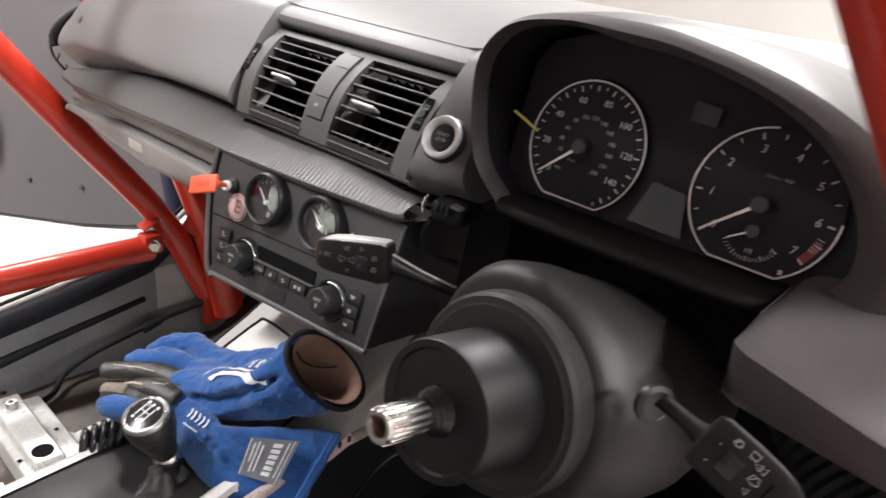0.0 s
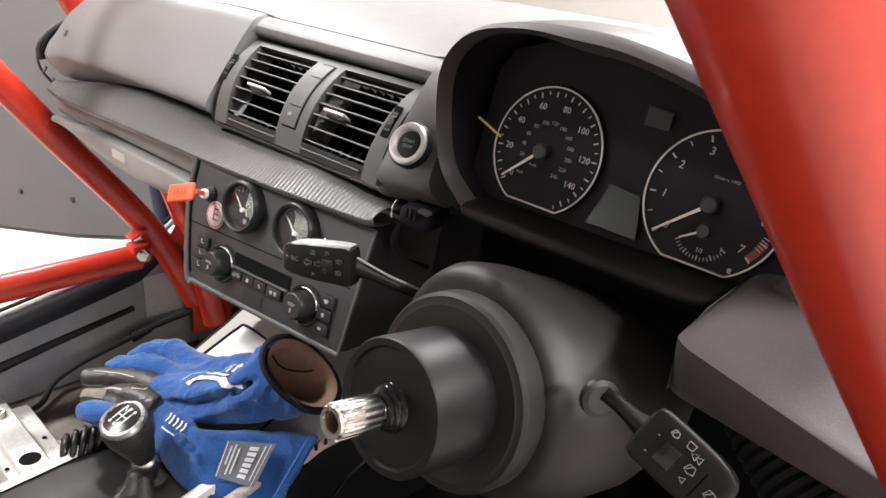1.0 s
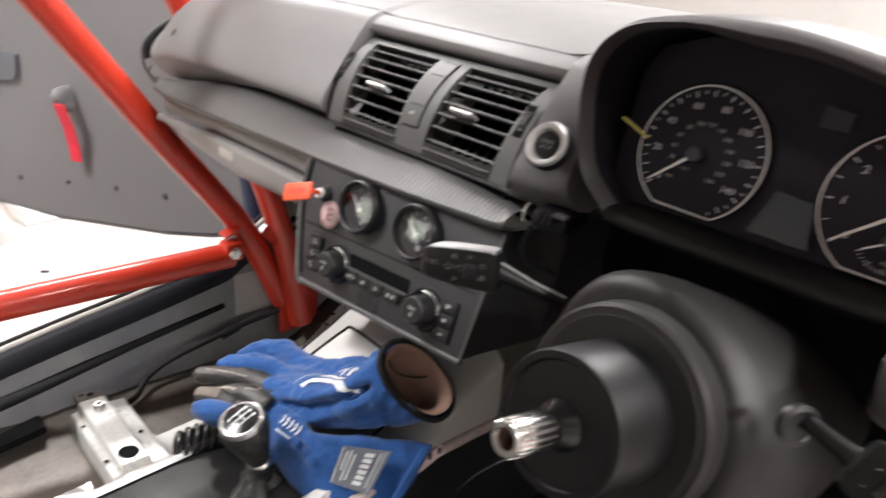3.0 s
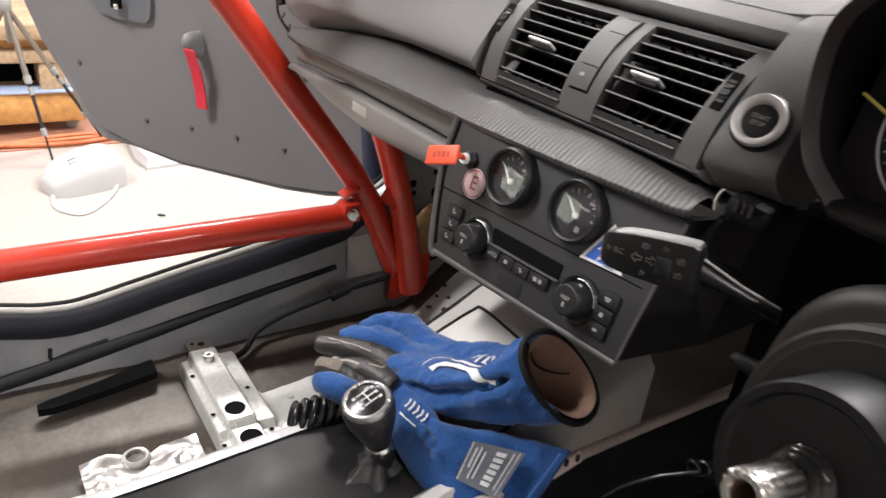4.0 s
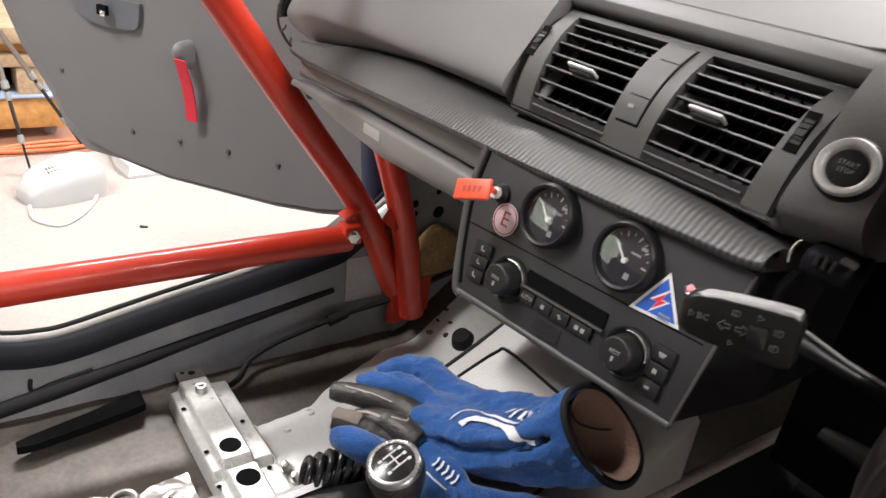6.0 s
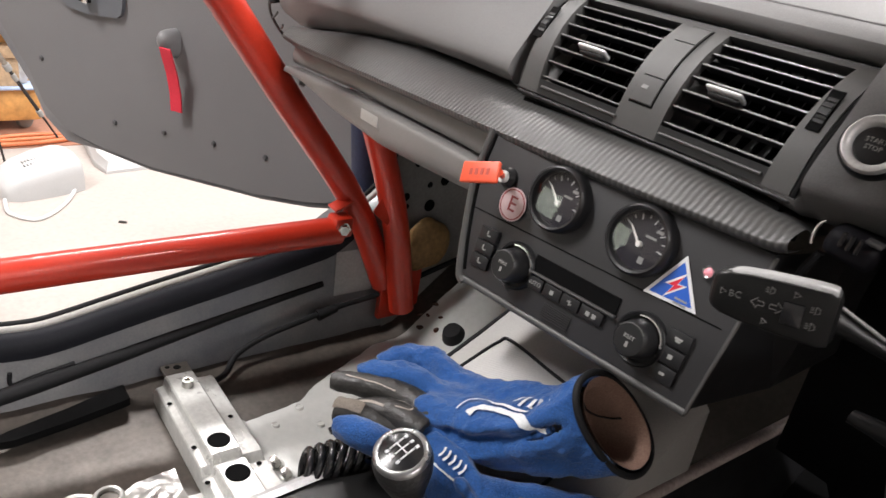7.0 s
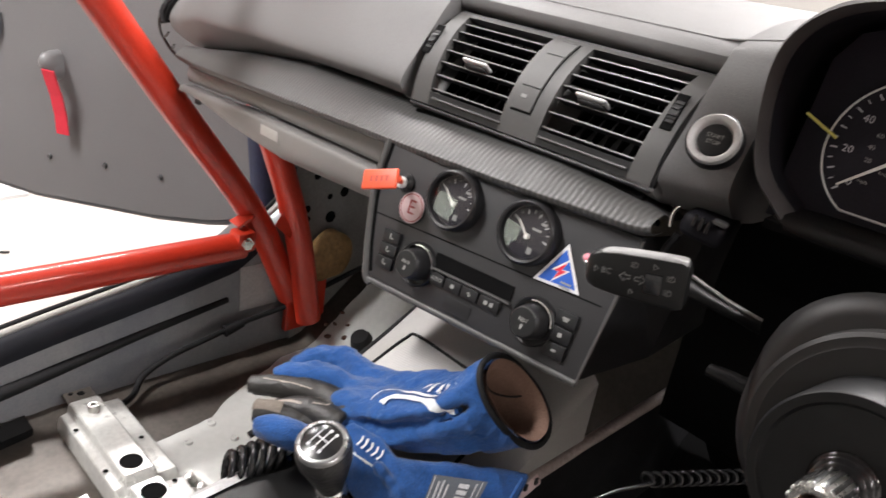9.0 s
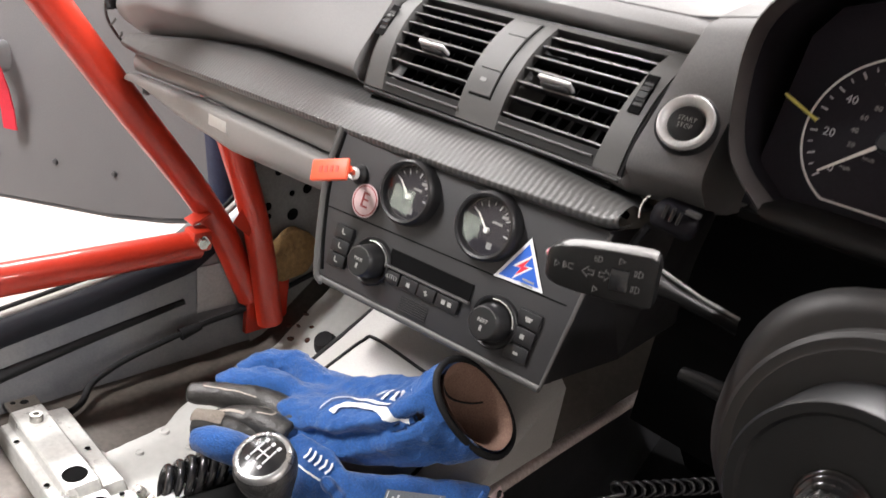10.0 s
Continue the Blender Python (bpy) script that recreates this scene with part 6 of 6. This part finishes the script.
secs = [hat(x, z) for x, z in ((-0.552, 0.372), (-0.551, 0.386), (-0.547, 0.392), (-0.54, 0.394), (-0.362, 0.394), (-0.357, 0.391), (-0.352, 0.384), (-0.347, 0.386), (-0.343, 0.3905), (-0.26, 0.3905), (-0.20, 0.40))]
part("rail", loft(secs), M_BRACKET, brk, "", 25)
part("end_plate", box((-0.572, -0.114, 0.372), (0.05, 0.040, 0.006), None, 0.001), M_FLOORPAN, brk)
for x, y, r, z in ((-0.384, -0.123, 0.0125, 0.3946), (-0.321, -0.122, 0.0135, 0.3911)):
    part("hole", lathe([(0.0, 0.0003), (r - 0.001, 0.0003), (r, 0.001), (r + 0.0015, 0.0006), (r + 0.0022, 0)], pose(x, y, z), 32), M_VOID, brk)
for x, y, r, z in ((-0.50, -0.150, 0.003, 0.3795), (-0.40, -0.150, 0.003, 0.3795), (-0.44, -0.085, 0.003, 0.3795), (-0.34, -0.085, 0.003, 0.376), (-0.335, -0.155, 0.003, 0.376), (-0.585, -0.112, 0.005, 0.3755), (-0.590, -0.125, 0.003, 0.3755)):
    part("small_hole", lathe([(0.0, 0.0004), (r, 0.0004), (r + 0.0006, 0)], pose(x, y, z), 16), M_VOID, brk)
nut = part("weld_nut", lathe([(0.0, 0.006), (0.0035, 0.006), (0.0038, 0.010), (0.0075, 0.010), (0.0080, 0.009), (0.0082, -0.001), (0.010, -0.001)], pose(-0.512, -0.121, 0.394), 28), M_STEEL, brk, "steel nut", 40)
for x, y in ((-0.452, -0.068), (-0.355, -0.050), (-0.33, -0.046)):
    s = empty("floor_stud", pose(x, y, floor_height(x, y) + 0.004), "threaded stud standing on the car floor", "stud")
    part("washer", lathe([(0.0, 0.0), (0.011, 0.0), (0.011, 0.003), (0.006, 0.004)], segs=20), M_BRACKET, s, "", 40)
    part("thread", lathe([(0.0055 + 0.0006 * (k % 2), 0.003 + 0.0016 * k) for k in range(14)] + [(0.0, 0.026)], pose(0, 0, 0, 25, 18, 0), 16), M_STEEL, s, "", 30)
cap_ = empty("floor_plug", pose(-0.372, -0.262, floor_height(-0.372, -0.262) + 0.022), "round pale plug ring in the car floor", "floor plug")
part("ring", lathe([(0.017, -0.012), (0.018, 0.0), (0.0155, 0.003), (0.013, 0.002), (0.012, -0.003)], segs=36), M_BRACKET, cap_, "", 40)
part("core", lathe([(0.0, -0.002), (0.0125, -0.003)], segs=30), M_FLOORPAN, cap_)

# cable along the sill
cb = tube(smooth_path([(-0.57, 0.42, 0.49), (-0.598, 0.347, 0.448), (-0.600, 0.263, 0.424), (-0.602, 0.17, 0.412), (-0.600, 0.10, 0.400), (-0.596, 0.033, 0.388), (-0.585, -0.017, 0.374), (-0.56, -0.045, 0.362), (-0.545, -0.075, 0.360)], 8), 0.0050, 10)
cab = tagged(part("cable", cb, M_RUBBER, smooth=60), "black cable taped along the inside of the sill", "cable")
tagged(part("cable_tape", tube([(-0.601, 0.165, 0.411), (-0.601, 0.130, 0.404)], [0.0075, 0.0105], 12), M_RUBBER, smooth=60), "lump of black tape round a cable", "tape")
tagged(part("sill_groove", tube([(-0.6225, 0.146, 0.452), (-0.6215, -0.02, 0.425), (-0.6155, -0.18, 0.397), (-0.610, -0.30, 0.380), (-0.604, -0.42, 0.366)], [0.006, 0.0085, 0.0105, 0.012, 0.012], 8), M_RUBBER, smooth=60), "black rubber strip along the inner sill", "rubber strip")
tagged(part("wire_hook", tube(smooth_path([(-0.6165, -0.327, 0.405), (-0.615, -0.326, 0.386), (-0.6155, -0.297, 0.392), (-0.6165, -0.246, 0.400)], 6), 0.003, 8), M_RUBBER, smooth=60), "thin black wire stuck to the inner sill", "wire")
tagged(part("foam_strip", loft([[(xc - w, y, 0.362), (xc - w, y, 0.374), (xc + w, y, 0.374), (xc + w, y, 0.362)] for y, xc, w in ((-0.36, -0.522, 0.006), (-0.34, -0.524, 0.011), (-0.27, -0.538, 0.014), (-0.20, -0.556, 0.018), (-0.192, -0.558, 0.017))], True, True), M_VOID, smooth=50), "black foam strip on the car floor beside the sill", "foam strip")
M_PATCHGREY = material("grey_primer", (0.34, 0.335, 0.33), 0.6, 0, 0.08, 200, 0, 0.2, 20)
tagged(part("sill_patch", loft([[(-0.6182 - 0.0455 * (z - 0.43), y, z) for z in (0.425, 0.46, 0.508)] for y in (0.168, 0.205, 0.243)]), M_PATCHGREY), "pale grey primer patch on the inner sill", "paint patch")
# seat belt anchor and black wound hose
bm = bmesh.new()
pts = []
for k in range(121):
    a = 2 * math.pi * k / 20
    s = k / 120
    pts.append(Vector((-0.060 + 0.014 * s, -0.180 + 0.050 * s, 0.634 + 0.014 * s)) + Vector((0.013 * math.cos(a), -0.004 * math.cos(a) + 0.005 * math.sin(a), 0.0155 * math.sin(a))))
tagged(part("wound_cord", tube(pts, 0.0034, 8), M_PIANO, smooth=60), "loosely wound black plastic cord beside the gear lever", "cord")
bm = bmesh.new()
pts = []
for k in range(300):
    a = 2 * math.pi * k / 20
    s = k / 299
    c = Vector((0.192, 0.064, 0.690)).lerp(Vector((0.262, 0.178, 0.690)), s)
    pts.append(c + Vector((0.0, 0.0065 * math.cos(a) * 0.4, 0.0065 * math.sin(a))) + Vector((0.0065 * math.cos(a), 0, 0)))
pts = smooth_path([(0.128, -0.02, 0.56), (0.15, 0.02, 0.64), (0.185, 0.055, 0.684)], 5)[:-1] + pts + smooth_path([(0.27, 0.185, 0.69), (0.29, 0.20, 0.72), (0.30, 0.20, 0.80)], 5)
tagged(part("coiled_cord", tube(pts, 0.0019, 8), M_PIANO, smooth=60), "coiled black cord hanging under the steering column", "cord")

# ---- cage joints ----
for sx in (-1,):
    part("foot_plate", box((-0.600, 0.292, 0.435), (0.012, 0.085, 0.125), None, 0.002), M_RED, cage)
    for y, z in ((0.270, 0.431), (0.319, 0.489), (0.299, 0.389)):
        part("foot_bolt", lathe([(0.0, 0.007), (0.006, 0.006), (0.007, 0.0)], facing((-0.591, y, z), (1, 0, 0)), 8), M_STEEL, cage)
    clev = part("clevis", box((-0.584, 0.146, 0.580), (0.034, 0.034, 0.036), pose(0, 0, 0), 0.007), M_RED, cage, "bolted red joint bracket", 40)
    part("clevis_lug", box((-0.594, 0.150, 0.612), (0.028, 0.034, 0.004), Matrix.Translation((-0.594, 0.15, 0.612)) @ pose(0, 0, 0, 25, 0, 0) @ Matrix.Translation((0.594, -0.15, -0.612)), 0.001), M_RED, clev)
    part("joint_bolt", lathe([(0.0, 0.008), (0.008, 0.0078), (0.0088, 0.006), (0.0088, 0.0), (0.012, 0.0), (0.012, -0.002)], facing((-0.566, 0.143, 0.580), (0.94, -0.3, 0.1)), 6), M_STEEL, clev, "bright bolt head")
part("gusset", loft([[(-0.566, 0.225, 0.575), (-0.576, 0.20, 0.60)], [(-0.573, 0.238, 0.59), (-0.583, 0.228, 0.63)]]), M_RED, cage)

# ---- passenger door, in detail ----
pm = DOOR.inverted()
DN = (DOOR.to_3x3() @ Vector((0, 1, 0))).normalized()


def on_door(x, z, y=0.0):
    return Vector((x, y, z))


M_SCREW = material("dull_grey_screw", (0.055, 0.055, 0.058), 0.5)
M_BOSS = material("grey_boss_plastic", (0.17, 0.17, 0.172), 0.4, 0, 0.05, 500, 0, 0.2, 20)
handle = part("pull_boss", lathe([(0.020, 0.0), (0.020, 0.02), (0.018, 0.034), (0.011, 0.043), (0.0, 0.046)], facing((0.388, 0.0, 0.752), (0, 1, 0)) @ Matrix.Diagonal((0.66, 1.0, 1, 1)), 32), M_BOSS, door, "grey plastic strap boss", 50)
part("boss_tail", loft([[(0.388 + w * math.cos(q), y, 0.752 + dz + h * math.sin(q)) for q in np.linspace(0, 2 * math.pi, 20, endpoint=False)] for y, w, h, dz in ((0.0, 0.0135, 0.027, -0.011), (0.02, 0.012, 0.022, -0.010), (0.032, 0.009, 0.014, -0.006))], True, True), M_BOSS, handle, "", 50)
strap = loft([[(0.362 + dx, 0.050 + dy, z), (0.3875 + dx, 0.050 + dy * 0.94, z)] for z, dx, dy in ((0.741, 0, -0.008), (0.725, 0, -0.014), (0.69, -0.001, -0.026), (0.65, -0.0025, -0.034), (0.614, -0.0035, -0.036))])
bmesh.ops.solidify(strap, geom=strap.faces[:], thickness=0.003)
part("pull_strap", strap, M_WEB, door, "hanging red webbing strap")
M_INSET = material("smooth_grey_inset", (0.10, 0.107, 0.12), 0.4, 0, 0.05, 400, 0, 0.2, 9)
rec = part("catch_recess", plate([(0.512, 0.818), (0.515, 0.785), (0.520, 0.770), (0.530, 0.763), (0.60, 0.756), (0.66, 0.760), (0.70, 0.785), (0.72, 0.818)], 0.010, Matrix.Translation((0, 0.008, 0)) @ UP_XZ @ Matrix.Scale(-1, 4, (0, 0, 1))), M_INSET, door, "smooth grey inset around the catch")
part("catch", box((0.600, 0.020, 0.792), (0.026, 0.010, 0.020), None, 0.002), M_VOID, rec)
part("catch_lever", box((0.593, 0.027, 0.787), (0.014, 0.004, 0.012), None, 0.002), M_CHROME, rec, "bright catch lever", 40)
part("door_rim", tube(smooth_path([(x, -0.016, z - 0.007) for x, z in door_outline()[3:12]], 5), 0.0045, 8), M_INSET, door, "pale painted door edge", 60)
for x, z in ((0.166, 0.570), (0.291, 0.565), (0.419, 0.555), (0.553, 0.542), (0.758, 0.634)):
    part("board_screw", lathe([(0.0, 0.004), (0.004, 0.0036), (0.0055, 0.001), (0.0062, 0.0)], facing((x, 0.0005, z), (0, 1, 0)), 16), M_SCREW, door, "", 40)

# ---- behind the glovebox ----
M_NAVY = material("navy_foam_sleeve", (0.012, 0.018, 0.05), 0.6, 0, 0.2, 200, 0.0005)
tagged(part("foam_sleeve", tube(smooth_path([(-0.705, 0.268, 0.57), (-0.708, 0.258, 0.66), (-0.71, 0.245, 0.78), (-0.71, 0.24, 0.90)], 6), 0.027, 14), M_NAVY, smooth=60), "dark blue sleeve standing behind the cage leg", "sleeve")
for y, z, r in ((0.307, 0.662, 0.006), (0.370, 0.624, 0.008), (0.338, 0.619, 0.004), (0.290, 0.601, 0.006), (0.343, 0.579, 0.010), (0.293, 0.582, 0.004), (0.444, 0.571, 0.006)):
    part("panel_hole", lathe([(0.0, 0.0012), (r, 0.0012), (r + 0.0015, 0)], facing((-0.6125 - 0.008 * (z - 0.5), y, z), (1, 0, 0)), 20), M_VOID, bpy.data.objects["wall_kick_left"])
M_AMBER = material("amber_sealant", (0.22, 0.125, 0.045), 0.7, 0, 0.3, 120, 0.002, 0.5, 30)
bm = bmesh.new()
bmesh.ops.create_icosphere(bm, subdivisions=4, radius=0.05)
for v in bm.verts:
    v.co = Vector((v.co.x * 0.35, v.co.y * 0.95, v.co.z)) * (1 + 0.18 * noise.noise(v.co * 30))
bmesh.ops.transform(bm, matrix=pose(-0.596, 0.335, 0.512), verts=bm.verts)
tagged(part("foam_wad", bm, M_AMBER, smooth=60), "wad of amber foam in the footwell corner", "foam")
tagged(part("rubber_grommet", lathe([(0.0, 0.02), (0.016, 0.018), (0.02, 0.008), (0.022, 0.0)], facing((-0.47, 0.33, floor_height(-0.47, 0.33) + 0.004), (0, -0.5, 0.86)), 24), M_RUBBER, smooth=50), "black rubber grommet on the footwell floor", "grommet")

# ---- the workshop beside the car ----
def shell(name, secs, mat, label, cat, smooth=50):
    return tagged(part(name, loft(secs, True, True), mat, smooth=smooth), label, cat)


M_COVER = material("white_cover_plastic", (0.50, 0.50, 0.50), 0.4, 0, 0.03, 300, 0, 0.15, 8)


def helmet_shell(name, m, l, w, h, label):
    """A low moulded white shell, blunt in front."""
    ob = empty(name, m, label, "plastic cover")
    secs = []
    for k, (x, kw, kh) in enumerate(((-0.5, 0.50, 0.26), (-0.48, 0.60, 0.36), (-0.42, 0.72, 0.46), (-0.36, 0.84, 0.62), (-0.2, 0.94, 0.82), (0.1, 1.0, 0.96), (0.35, 1.0, 1.0), (0.46, 0.97, 0.96), (0.5, 0.90, 0.86))):
        row = []
        for q in np.linspace(0, math.pi, 15):
            row.append((x * l, w / 2 * kw * math.copysign(abs(math.cos(q)) ** 0.6, math.cos(q)), h * kh * math.sin(q) ** 0.5))
        secs.append(row)
    part("body", loft(secs, True, True), M_COVER, ob, "", 50)
    return ob


H = helmet_shell("heater_cover", pose(-2.245, -0.045, 0.0, 0, 0, 108), 0.245, 0.19, 0.128, "white moulded plastic housing with vent slots on the floor")
for k in range(11):
    for j in range(3):
        part("vent_slot", box((-0.050 + 0.010 * k + 0.004 * j, -0.040 + 0.022 * j, 0.1045 + 0.0013 * k - 0.004 * (j - 1) ** 2), (0.0035, 0.013, 0.012), None), M_PRINTDIM, H)
lead_ = [H.matrix_basis.inverted() @ Vector(p) for p in ((-2.205, 0.075, 0.04), (-2.185, 0.062, 0.010), (-2.097, 0.020, 0.006), (-2.015, -0.040, 0.006), (-1.985, -0.095, 0.006), (-2.052, -0.151, 0.006), (-2.148, -0.150, 0.010))]
part("lead", tube(smooth_path(lead_, 8), 0.0055, 8), M_WHITE, H, "white lead")
BASE_ = [(-2.415, 0.176), (-2.325, 0.197), (-2.342, 0.344), (-2.400, 0.375), (-2.620, 0.380), (-2.660, 0.190)]
cc = (-2.46, 0.28)
lid_secs = [[(cc[0] + (x - cc[0]) * f, cc[1] + (y - cc[1]) * f, z + (0.03 * (-2.33 - x) / 0.33 if z > 0.01 else 0)) for x, y in BASE_] for f, z in ((1.0, 0.0), (1.0, 0.012), (0.97, 0.016), (0.90, 0.045), (0.86, 0.048))]
tagged(part("plastic_cover", loft(lid_secs, True, True), M_COVER, smooth=30), "plain white faceted plastic cover on the floor", "plastic cover")
tagged(part("floor_scrap", tube([(-1.908, 0.132, 0.004), (-1.901, 0.141, 0.005), (-1.897, 0.153, 0.004)], 0.004, 6), M_LEATHER, smooth=40), "small dark scrap lying on the workshop floor", "scrap")

M_TILE = material("dark_red_floor_paint", (0.36, 0.17, 0.11), 0.5, 0, 0.1, 60, 0.0003, 0.4, 3)
tagged(part("floor_strip", box((-3.85, 0.0, 0.002), (2.4, 9.0, 0.004)), M_TILE), "worn red-brown painted strip of workshop floor", "floor", kind="structure")

trolley = empty("wooden_trolley", pose(-2.82, -0.67, 0.0, 0, 0, 2), "low orange pine trolley on castors loaded with boards", "trolley")
part("side_board", box((0.0, 0.0, 0.112), (0.03, 1.5, 0.125), None, 0.006), M_WOOD, trolley, "", 40)
part("deck", box((-0.35, 0.0, 0.160), (0.668, 1.5, 0.026), None, 0.004), M_PALE, trolley, "", 40)
part("back_board", box((-0.70, 0.0, 0.112), (0.03, 1.5, 0.125), None, 0.006), M_WOOD, trolley, "", 40)
WHEEL = [(0.0, -0.014), (0.027, -0.014), (0.031, -0.009), (0.031, 0.009), (0.027, 0.014), (0.0, 0.014)]
for sx in (-0.05, -0.62):
    for sy in (-0.70, 0.70):
        c = part("castor", lathe(WHEEL, facing((sx, sy, 0.031), (1, 0.35, 0)), 28), M_PRINTDIM, trolley, "grey castor wheel", 40)
        part("fork", box((sx, sy, 0.095), (0.045, 0.05, 0.10), None, 0.004), M_STEEL, c)
M_LINER = material("pale_blue_sheet", (0.36, 0.45, 0.62), 0.5, 0, 0.05, 100)
tagged(part("plastic_sheet", box((-2.86, -0.67, 0.180), (0.10, 1.48, 0.012), pose(0, 0, 0), 0.004), M_LINER), "pale blue plastic sheet along the trolley edge", "sheet")
# block added in near-black for the shade in the gap under the boards
tagged(part("gap_block", box((-3.22, -0.65, 0.232), (0.42, 1.2, 0.117), None, 0.004), M_VOID, smooth=40), "near-black block filling the shaded gap under the stacked boards", "box")
for k in range(3):
    tagged(part("batten", box((-3.05, -1.15 + 0.56 * k, 0.2325), (0.44, 0.09, 0.118), None, 0.004), M_PALE, smooth=40), "pale wooden batten between trolley and boards", "batten", "battens")
z = 0.292
for k, (dx, dy, hh) in enumerate(((0.0, 0.0, 0.05), (-0.04, -0.03, 0.045), (0.03, 0.02, 0.06))):
    z += hh / 2
    tagged(part("stacked_board", box((-3.10 + dx, -0.67 + dy, z), (0.56, 1.42, hh - 0.001), None, 0.006), M_PALE if k % 2 == 0 else M_WOOD, smooth=40), "rough timber board stacked on the trolley", "board", "boards on the trolley")
    z += hh / 2
M_POLE = material("worn_grey_alloy_tube", (0.30, 0.27, 0.23), 0.4, 0.7, 0.1, 300, 0.0001, 0.4, 30)
tripod = empty("tripod", pose(-2.58, -0.18, 0.557), "small folding tripod of grey alloy tube with clamped legs", "tripod")
part("head", lathe([(0.0, 0.03), (0.016, 0.028), (0.022, 0.010), (0.022, -0.012), (0.014, -0.022), (0.0, -0.024)], segs=24), M_PRINTDIM, tripod, "", 40)
part("centre_tube", tube([(0, 0, -0.02), (0, 0, -0.13)], 0.008, 12), M_POLE, tripod)
for foot_ in ((-2.439, -0.103, 0.006), (-2.693, 0.116, 0.006), (-2.74, -0.44, 0.006)):
    v = Vector(foot_) - Vector((-2.58, -0.18, 0.557))
    d0 = v.normalized()
    leg = part("leg", tube([d0 * 0.015, v * 0.45], 0.0095, 14), M_POLE, tripod, "telescopic alloy leg", 60)
    part("inner_tube", tube([v * 0.43, v * 0.78], 0.0065, 12), M_LEATHER, leg, "", 60)
    part("foot_tube", tube([v * 0.76, v], 0.0042, 10), M_LEATHER, leg, "", 60)
    for q, rr in ((0.45, 0.013), (0.52, 0.009), (0.78, 0.0105)):
        part("clamp", lathe([(0.006, -0.016), (rr, -0.014), (rr, 0.012), (0.006, 0.015)], facing(v * q, d0, (1, 0, 0.3)), 10), M_PRINTDIM, leg, "grey plastic leg clamp", 40)
bm = bmesh.new()
bmesh.ops.create_icosphere(bm, subdivisions=4, radius=0.055)
for v in bm.verts:
    n_ = 1 + 0.35 * noise.noise(v.co * 24) + 0.18 * noise.noise(v.co * 60 + Vector((3, 1, 2)))
    v.co = Vector((v.co.x * n_, v.co.y * n_ * 0.75, max(v.co.z * n_ * 1.05, -0.045)))
bmesh.ops.transform(bm, matrix=pose(-2.90, 0.010, 0.232), verts=bm.verts)
tagged(part("rag", bm, M_COVER, smooth=50), "crumpled white rag lying on the trolley load", "rag")
M_HOSE = material("orange_hose", (0.50, 0.14, 0.05), 0.5, 0, 0.1, 100)
for k in range(3):
    tagged(part("air_hose", tube(smooth_path([(-2.72 - 0.02 * k, -1.2, 0.012), (-2.70 + 0.015 * k, -0.4, 0.012), (-2.66 - 0.03 * k, 0.0, 0.014 + 0.006 * k), (-2.78 + 0.03 * k, 0.5, 0.012), (-2.9, 1.3, 0.012)], 8), 0.009, 10), M_HOSE, smooth=60), "orange-red air hose lying on the workshop floor", "hose", "air hoses")

# ---- lamp fittings ----
M_GLOW = glowing("lit_fluorescent_tube", (1.0, 0.98, 0.95), 6.0)
for tx, ty in TUBES:
    f = empty("ceiling_light", pose(tx, ty, TUBE_Z), "long white fluorescent ceiling light, lit", "ceiling light", "ceiling lights")
    part("housing", box((0, 0, 0.03), (0.32, 1.45, 0.04), None, 0.006), M_WHITE, f)
    for sx in (-0.08, 0.08):
        part("tube", tube([(sx, -0.68, 0.0), (sx, 0.68, 0.0)], 0.013, 12), M_GLOW, f, "lit glass tube")
    part("hanger", box((0, 0, 0.13), (0.02, 0.5, 0.16)), M_STEEL, f)
